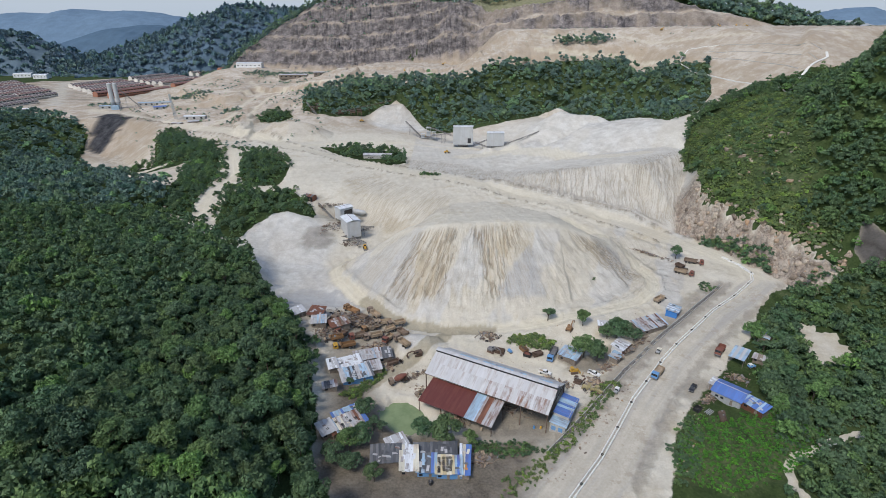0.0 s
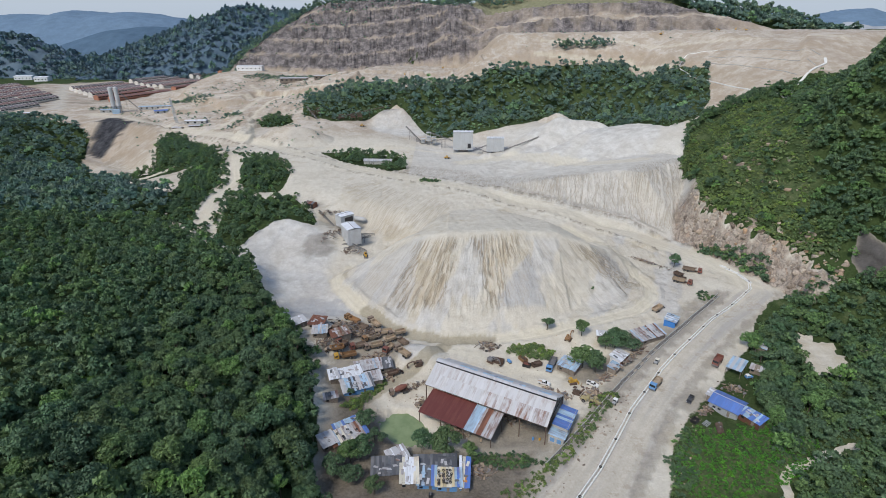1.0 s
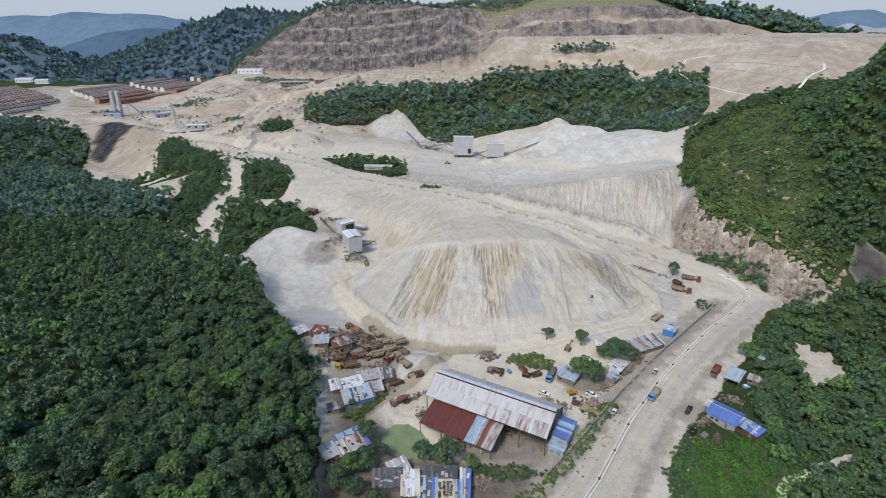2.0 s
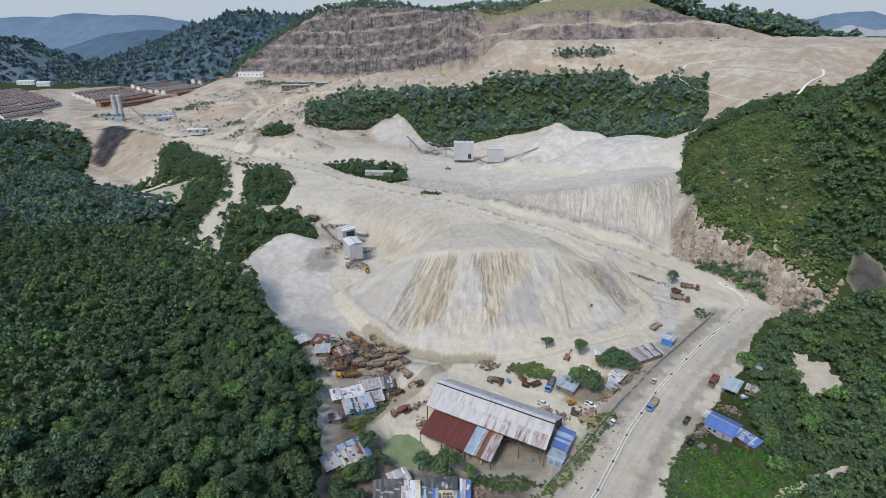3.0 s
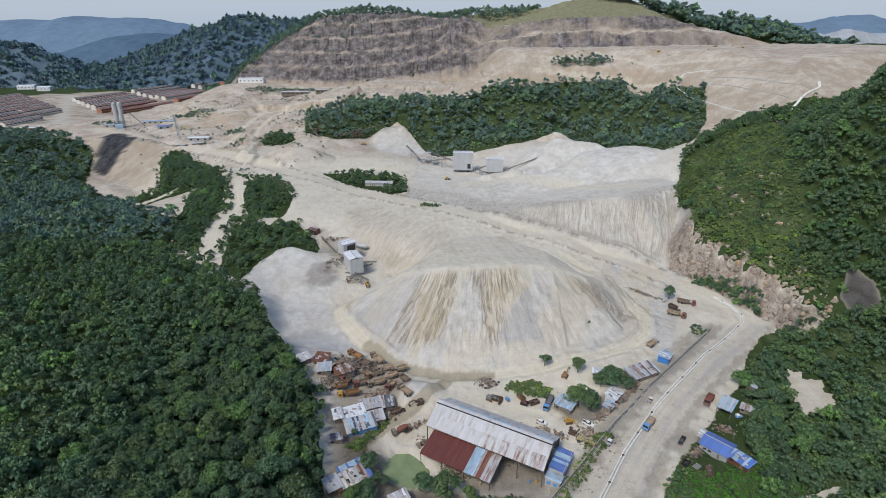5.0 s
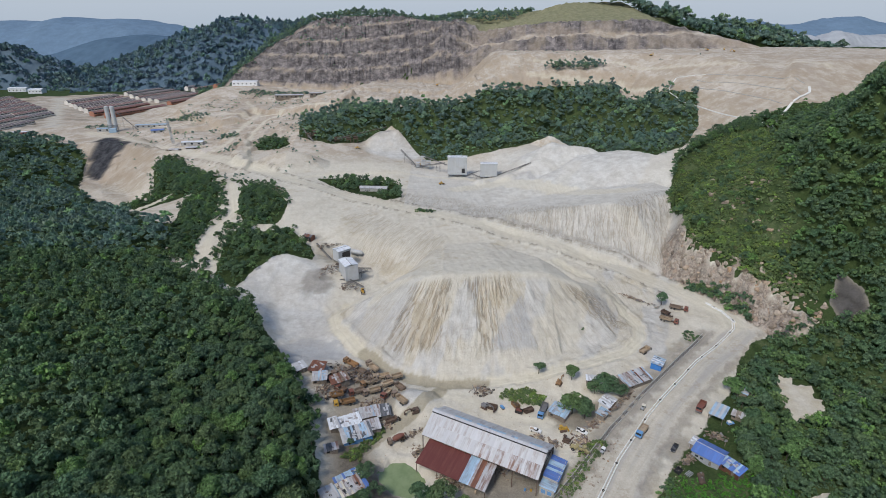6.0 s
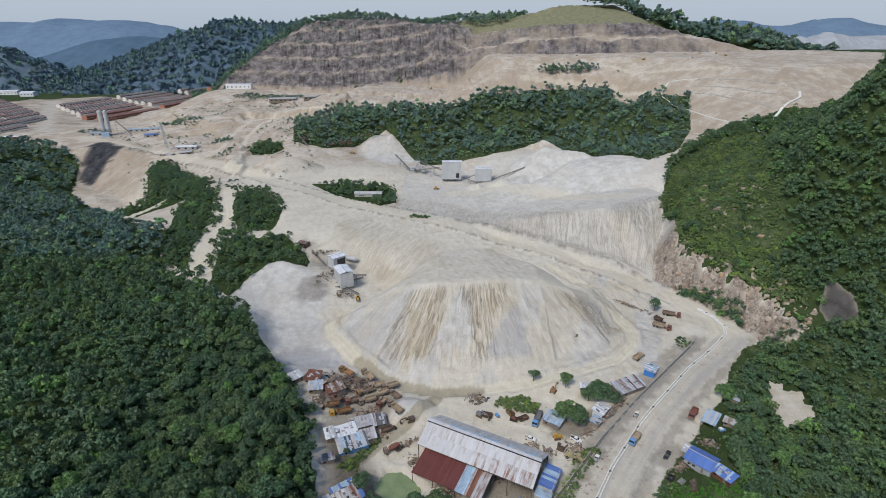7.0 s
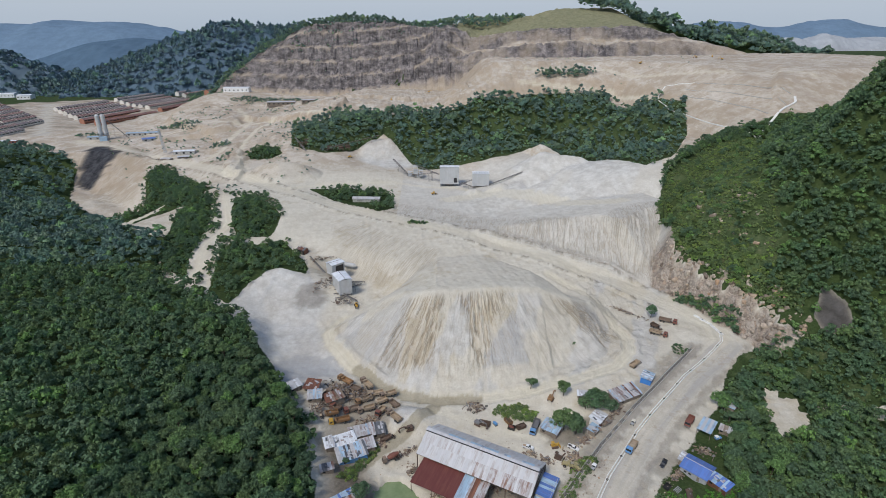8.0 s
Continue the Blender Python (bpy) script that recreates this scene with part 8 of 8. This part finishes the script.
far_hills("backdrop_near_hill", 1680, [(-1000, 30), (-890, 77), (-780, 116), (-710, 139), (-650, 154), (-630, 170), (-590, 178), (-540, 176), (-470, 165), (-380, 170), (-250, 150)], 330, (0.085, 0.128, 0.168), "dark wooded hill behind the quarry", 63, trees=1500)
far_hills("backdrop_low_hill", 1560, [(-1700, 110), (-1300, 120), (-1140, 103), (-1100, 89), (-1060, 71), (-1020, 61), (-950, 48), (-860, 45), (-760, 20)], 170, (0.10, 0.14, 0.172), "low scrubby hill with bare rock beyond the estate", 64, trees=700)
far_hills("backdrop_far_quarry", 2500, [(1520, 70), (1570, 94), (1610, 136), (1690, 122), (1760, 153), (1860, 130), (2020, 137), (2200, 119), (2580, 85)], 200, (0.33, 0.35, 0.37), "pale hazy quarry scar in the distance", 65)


def sky_backdrop():
    """The pale haze above the horizon, far behind the hills."""
    m = bpy.data.materials.new("horizon_haze")
    m.use_nodes = True
    nd, l = m.node_tree.nodes, m.node_tree.links
    nd.remove(nd["Principled BSDF"])
    e = nd.new("ShaderNodeEmission")
    g = nd.new("ShaderNodeTexCoord")
    sep = nd.new("ShaderNodeSeparateXYZ")
    l.new(g.outputs["Object"], sep.inputs[0])
    c = ramp(m, calc(m, "MULTIPLY", sep.outputs["Z"], 0.0012), [(0.0, (0.37, 0.44, 0.53)), (0.25, (0.43, 0.50, 0.59)), (0.6, (0.50, 0.56, 0.64))])
    l.new(c, e.inputs["Color"])
    l.new(e.outputs[0], nd["Material Output"].inputs["Surface"])
    a = np.linspace(radians(25), radians(155), 60)
    v = np.concatenate([np.stack([4600 * np.cos(a), 4600 * np.sin(a), np.full(60, z)], 1) for z in (-150.0, 800.0)])
    i = np.arange(59)
    tagged(new("backdrop_sky", mesh_from("backdrop_sky", v, np.stack([i, i + 1, i + 61, i + 60], 1), m)), "pale hazy sky above the hills", "sky", kind="structure")


sky_backdrop()


def boulders(name, ring, count, low, high, seed, label):
    r = np.random.RandomState(seed)
    px, py = [p[0] for p in ring], [p[1] for p in ring]
    bm = bmesh.new()
    bmesh.ops.create_cube(bm, size=1.5)
    bmesh.ops.bevel(bm, geom=list(bm.edges), offset=0.3, segments=1, affect="EDGES")
    bmesh.ops.triangulate(bm, faces=bm.faces)
    bm.verts.index_update()
    base = np.array([v.co[:] for v in bm.verts])
    tri = np.array([[v.index for v in fc.verts] for fc in bm.faces])
    bm.free()
    vs, fs = [], []
    cx, cy = r.uniform(min(px), max(px), count * 12), r.uniform(min(py), max(py), count * 12)
    ok = np.flatnonzero(inside(cx, cy, ring, 0.5) > 0.5)[:count]
    for n, (x, y) in enumerate(zip(cx[ok], cy[ok])):
        k = low + (high - low) * r.uniform() ** 2.5
        v = base * (1 + 0.35 * r.uniform(-1, 1, (len(base), 1))) * k * r.uniform(0.6, 1.2, 3)
        a, b = r.uniform(0, 6.28), r.uniform(-0.6, 0.6)
        v = np.stack([v[:, 0], v[:, 1] * math.cos(b) - v[:, 2] * math.sin(b), v[:, 1] * math.sin(b) + v[:, 2] * math.cos(b)], 1)
        v = np.stack([v[:, 0] * math.cos(a) - v[:, 1] * math.sin(a) + x, v[:, 0] * math.sin(a) + v[:, 1] * math.cos(a) + y, v[:, 2] + level(x, y) - 0.3 * k], 1)
        vs.append(v)
        fs.append(tri + n * len(base))
    tagged(new(name, mesh_from(name, np.concatenate(vs), np.concatenate(fs), ROCK)), label, "rocks", kind="stuff")


def rock_material():
    m, n, l, b = material("broken_rock", 0.95, 0, 0.1)
    geo = n.new("ShaderNodeNewGeometry")
    c = ramp(m, geo.outputs["Random Per Island"], [(0.0, (0.16, 0.125, 0.10)), (0.4, (0.33, 0.27, 0.21)), (0.75, (0.44, 0.38, 0.31)), (1.0, (0.36, 0.24, 0.15))])
    c = mix(m, 0.5, c, ramp(m, texture(m, 0.8, 6, 0.7), [(0.35, (0.15, 0.15, 0.15)), (0.65, (0.8, 0.8, 0.8))]), "OVERLAY")
    l.new(c, b.inputs["Base Color"])
    bump(m, b, texture(m, 1.5, 6, 0.7), 0.7, 0.4)
    return m


ROCK = rock_material()
boulders("boulders", [(156, 325), (166, 340), (176, 318), (192, 292), (206, 272), (212, 252), (200, 240), (190, 252), (184, 266), (174, 290), (166, 306)], 260, 0.6, 2.4, 71, "broken tan boulders of the rock cut")
boulders("boulders", [(190, 300), (184, 350), (210, 400), (224, 350), (212, 300)], 60, 0.8, 2.6, 72, "grey-brown rocks showing through the ferns")
boulders("stones", [(30, 126), (58, 158), (78, 180), (80, 178), (62, 154), (36, 124)], 90, 0.2, 0.7, 73, "broken stones along the road's drain")
boulders("stones", [(74, 128), (90, 158), (106, 172), (110, 172), (94, 154), (80, 128)], 90, 0.2, 0.7, 74, "stones and rubble on the road's shoulder")
boulders("stones", [(-50, 190), (-10, 200), (30, 212), (80, 225), (110, 235), (60, 190), (20, 185), (-30, 165)], 220, 0.12, 0.4, 75, "stones strewn over the sandy yard")

# woods on and behind the quarry hill
for ring, gap, seed, label in (([(-500, 1150), (-420, 1130), (-380, 1150), (-320, 1172), (-262, 1190), (-200, 1196), (-60, 1180), (40, 1172), (120, 1160), (200, 1180), (190, 1230), (-250, 1290), (-520, 1420), (-560, 1300)], 9.0, 301, "dark wood along the top of the quarry hill"),
                               ([(300, 1180), (380, 1120), (430, 1050), (520, 1030), (640, 1020), (735, 1010), (740, 1070), (560, 1140), (380, 1230)], 8.5, 303, "tall dark wood behind the quarry floor"),
                               ([(-470, 1130), (-400, 1128), (-430, 1110), (-480, 1100)], 7, 305, "scrub beside the quarry face")):
    x, y = scatter(ring, gap, seed)
    tall = 1.6 if seed == 303 else 1.0
    thicket("woodland", x, y, FAR_KINDS, 2.0, 1.0 * tall, 2.0 * tall, LEAF_FAR_HAZE, seed + 1, label)
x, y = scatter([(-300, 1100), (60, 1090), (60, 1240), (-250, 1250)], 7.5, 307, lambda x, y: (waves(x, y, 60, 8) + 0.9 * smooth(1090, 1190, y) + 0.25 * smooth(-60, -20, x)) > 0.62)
thicket("scrub", x, y, FAR_KINDS, 0.0, 0.4, 0.9, LEAF_FAR_HAZE, 308, "scrub grown over the old quarry benches", "scrub")

x, y = scatter([(150, 795), (175, 788), (215, 782), (238, 786), (225, 800), (180, 806)], 5.0, 311)
thicket("woodland", x, y, FAR_KINDS, 0.5, 0.8, 1.5, LEAF_FAR_HAZE, 312, "clump of green trees on the terrace")
for k, ring in enumerate(([(-300, 716), (-272, 722), (-258, 704), (-276, 694)], [(-440, 870), (-395, 862), (-345, 822), (-352, 812), (-410, 842)], [(-545, 836), (-500, 850), (-498, 838), (-540, 826)],
                          [(-262, 640), (-250, 660), (-238, 655), (-250, 632)], [(-330, 618), (-300, 588), (-270, 562), (-262, 570), (-296, 606), (-322, 632)], [(-360, 990), (-250, 985), (-200, 970), (-240, 1000), (-340, 1020)])):
    bush_patch(ring, 4.0, 330 + 2 * k, "green scrub between the works tracks", LEAF_FAR_HAZE, 0.35, 0.8, "scrub", FAR_KINDS)
x, y = scatter([(178, 392), (215, 460), (300, 506), (420, 510), (440, 430), (300, 280), (226, 236), (200, 279), (186, 298), (172, 340)], 3.4, 350, lambda x, y: (x < 0.85 * y + 50) & (waves(x, y, 24, 78) > np.where(inside(x, y, FERNS, 4) > 0.5, -0.4, 0.7)))
thicket("ferns", x, y, FERN_KINDS, -0.4, 0.8, 1.7, FERN_LEAF, 351, "yellow-green scrub covering the steep slope", "ferns")

# scrub along the banks of the works ground
WORKS_SCRUB = [(-470, 770), (-430, 930), (-250, 990), (-140, 900), (-170, 700), (-120, 560), (-200, 470), (-260, 560), (-340, 600)]
x, y = scatter(WORKS_SCRUB, 7.0, 360, lambda x, y: (np.min([along(x, y, t)[0] for t in [ROAD] + TRACKS], axis=0) > 12) & (waves(x, y, 44, 361) > 0.28))
thicket("scrub", x, y, FAR_KINDS, -0.2, 0.2, 0.6, LEAF_FAR_HAZE, 362, "low dusty scrub on the banks of the works ground", "scrub")
x, y = scatter([(90, 800), (300, 720), (330, 690), (430, 900), (120, 950)], 9.0, 363, lambda x, y: waves(x, y, 50, 364) > 0.62)
thicket("scrub", x, y, FAR_KINDS, -0.2, 0.15, 0.5, LEAF_FAR_HAZE, 365, "thin scrub on the graded quarry terraces", "scrub")

# pale concrete drains on the graded slope
def strip(name, line, w, mat, label):
    """A shallow channel laid over the ground."""
    pts = along_line([(p[0], p[1], 0) for p in line], 0, 1e4, 6.0)
    root = thing(name, pose(0, 0, 0), label, "drain", "slope drains")
    for (x0, y0, _), (x1, y1, _) in zip(pts, pts[1:]):
        bm = bmesh.new()
        beam(bm, (x0, y0, level(x0, y0) + 0.1), (x1, y1, level(x1, y1) + 0.1), w, 0.9)
        part("channel", bm, mat, root)


strip("slope_drain", [(309, 492), (330, 508), (350, 524), (366, 534), (372, 546)], 2.2, WHITE_KERB, "pale stepped concrete drain on the graded slope")
strip("slope_drain", [(309, 492), (296, 560), (286, 640), (284, 672), (300, 690), (326, 668)], 1.1, WHITE_KERB, "pale concrete drain below the graded slope")
strip("slope_drain", [(326, 668), (350, 620), (366, 560), (372, 546)], 0.9, CONCRETE, "pale berm drain across the graded slope")
strip("slope_drain", [(312, 660), (334, 610), (350, 550), (354, 528)], 0.7, CONCRETE, "pale berm drain across the graded slope")
strip("slope_drain", [(300, 650), (318, 600), (332, 540), (334, 512)], 0.7, CONCRETE, "pale berm drain across the graded slope")
for x, y, turn in ((302, 790, 30), (424, 800, 140), (440, 860, 60), (410, 850, 200), (0, 930, 10), (-60, 870, 90)):
    excavator(on_ground(x, y, turn), "yellow excavator working the quarry floor", YELLOW_PAINT, 1.0, "quarry excavators")
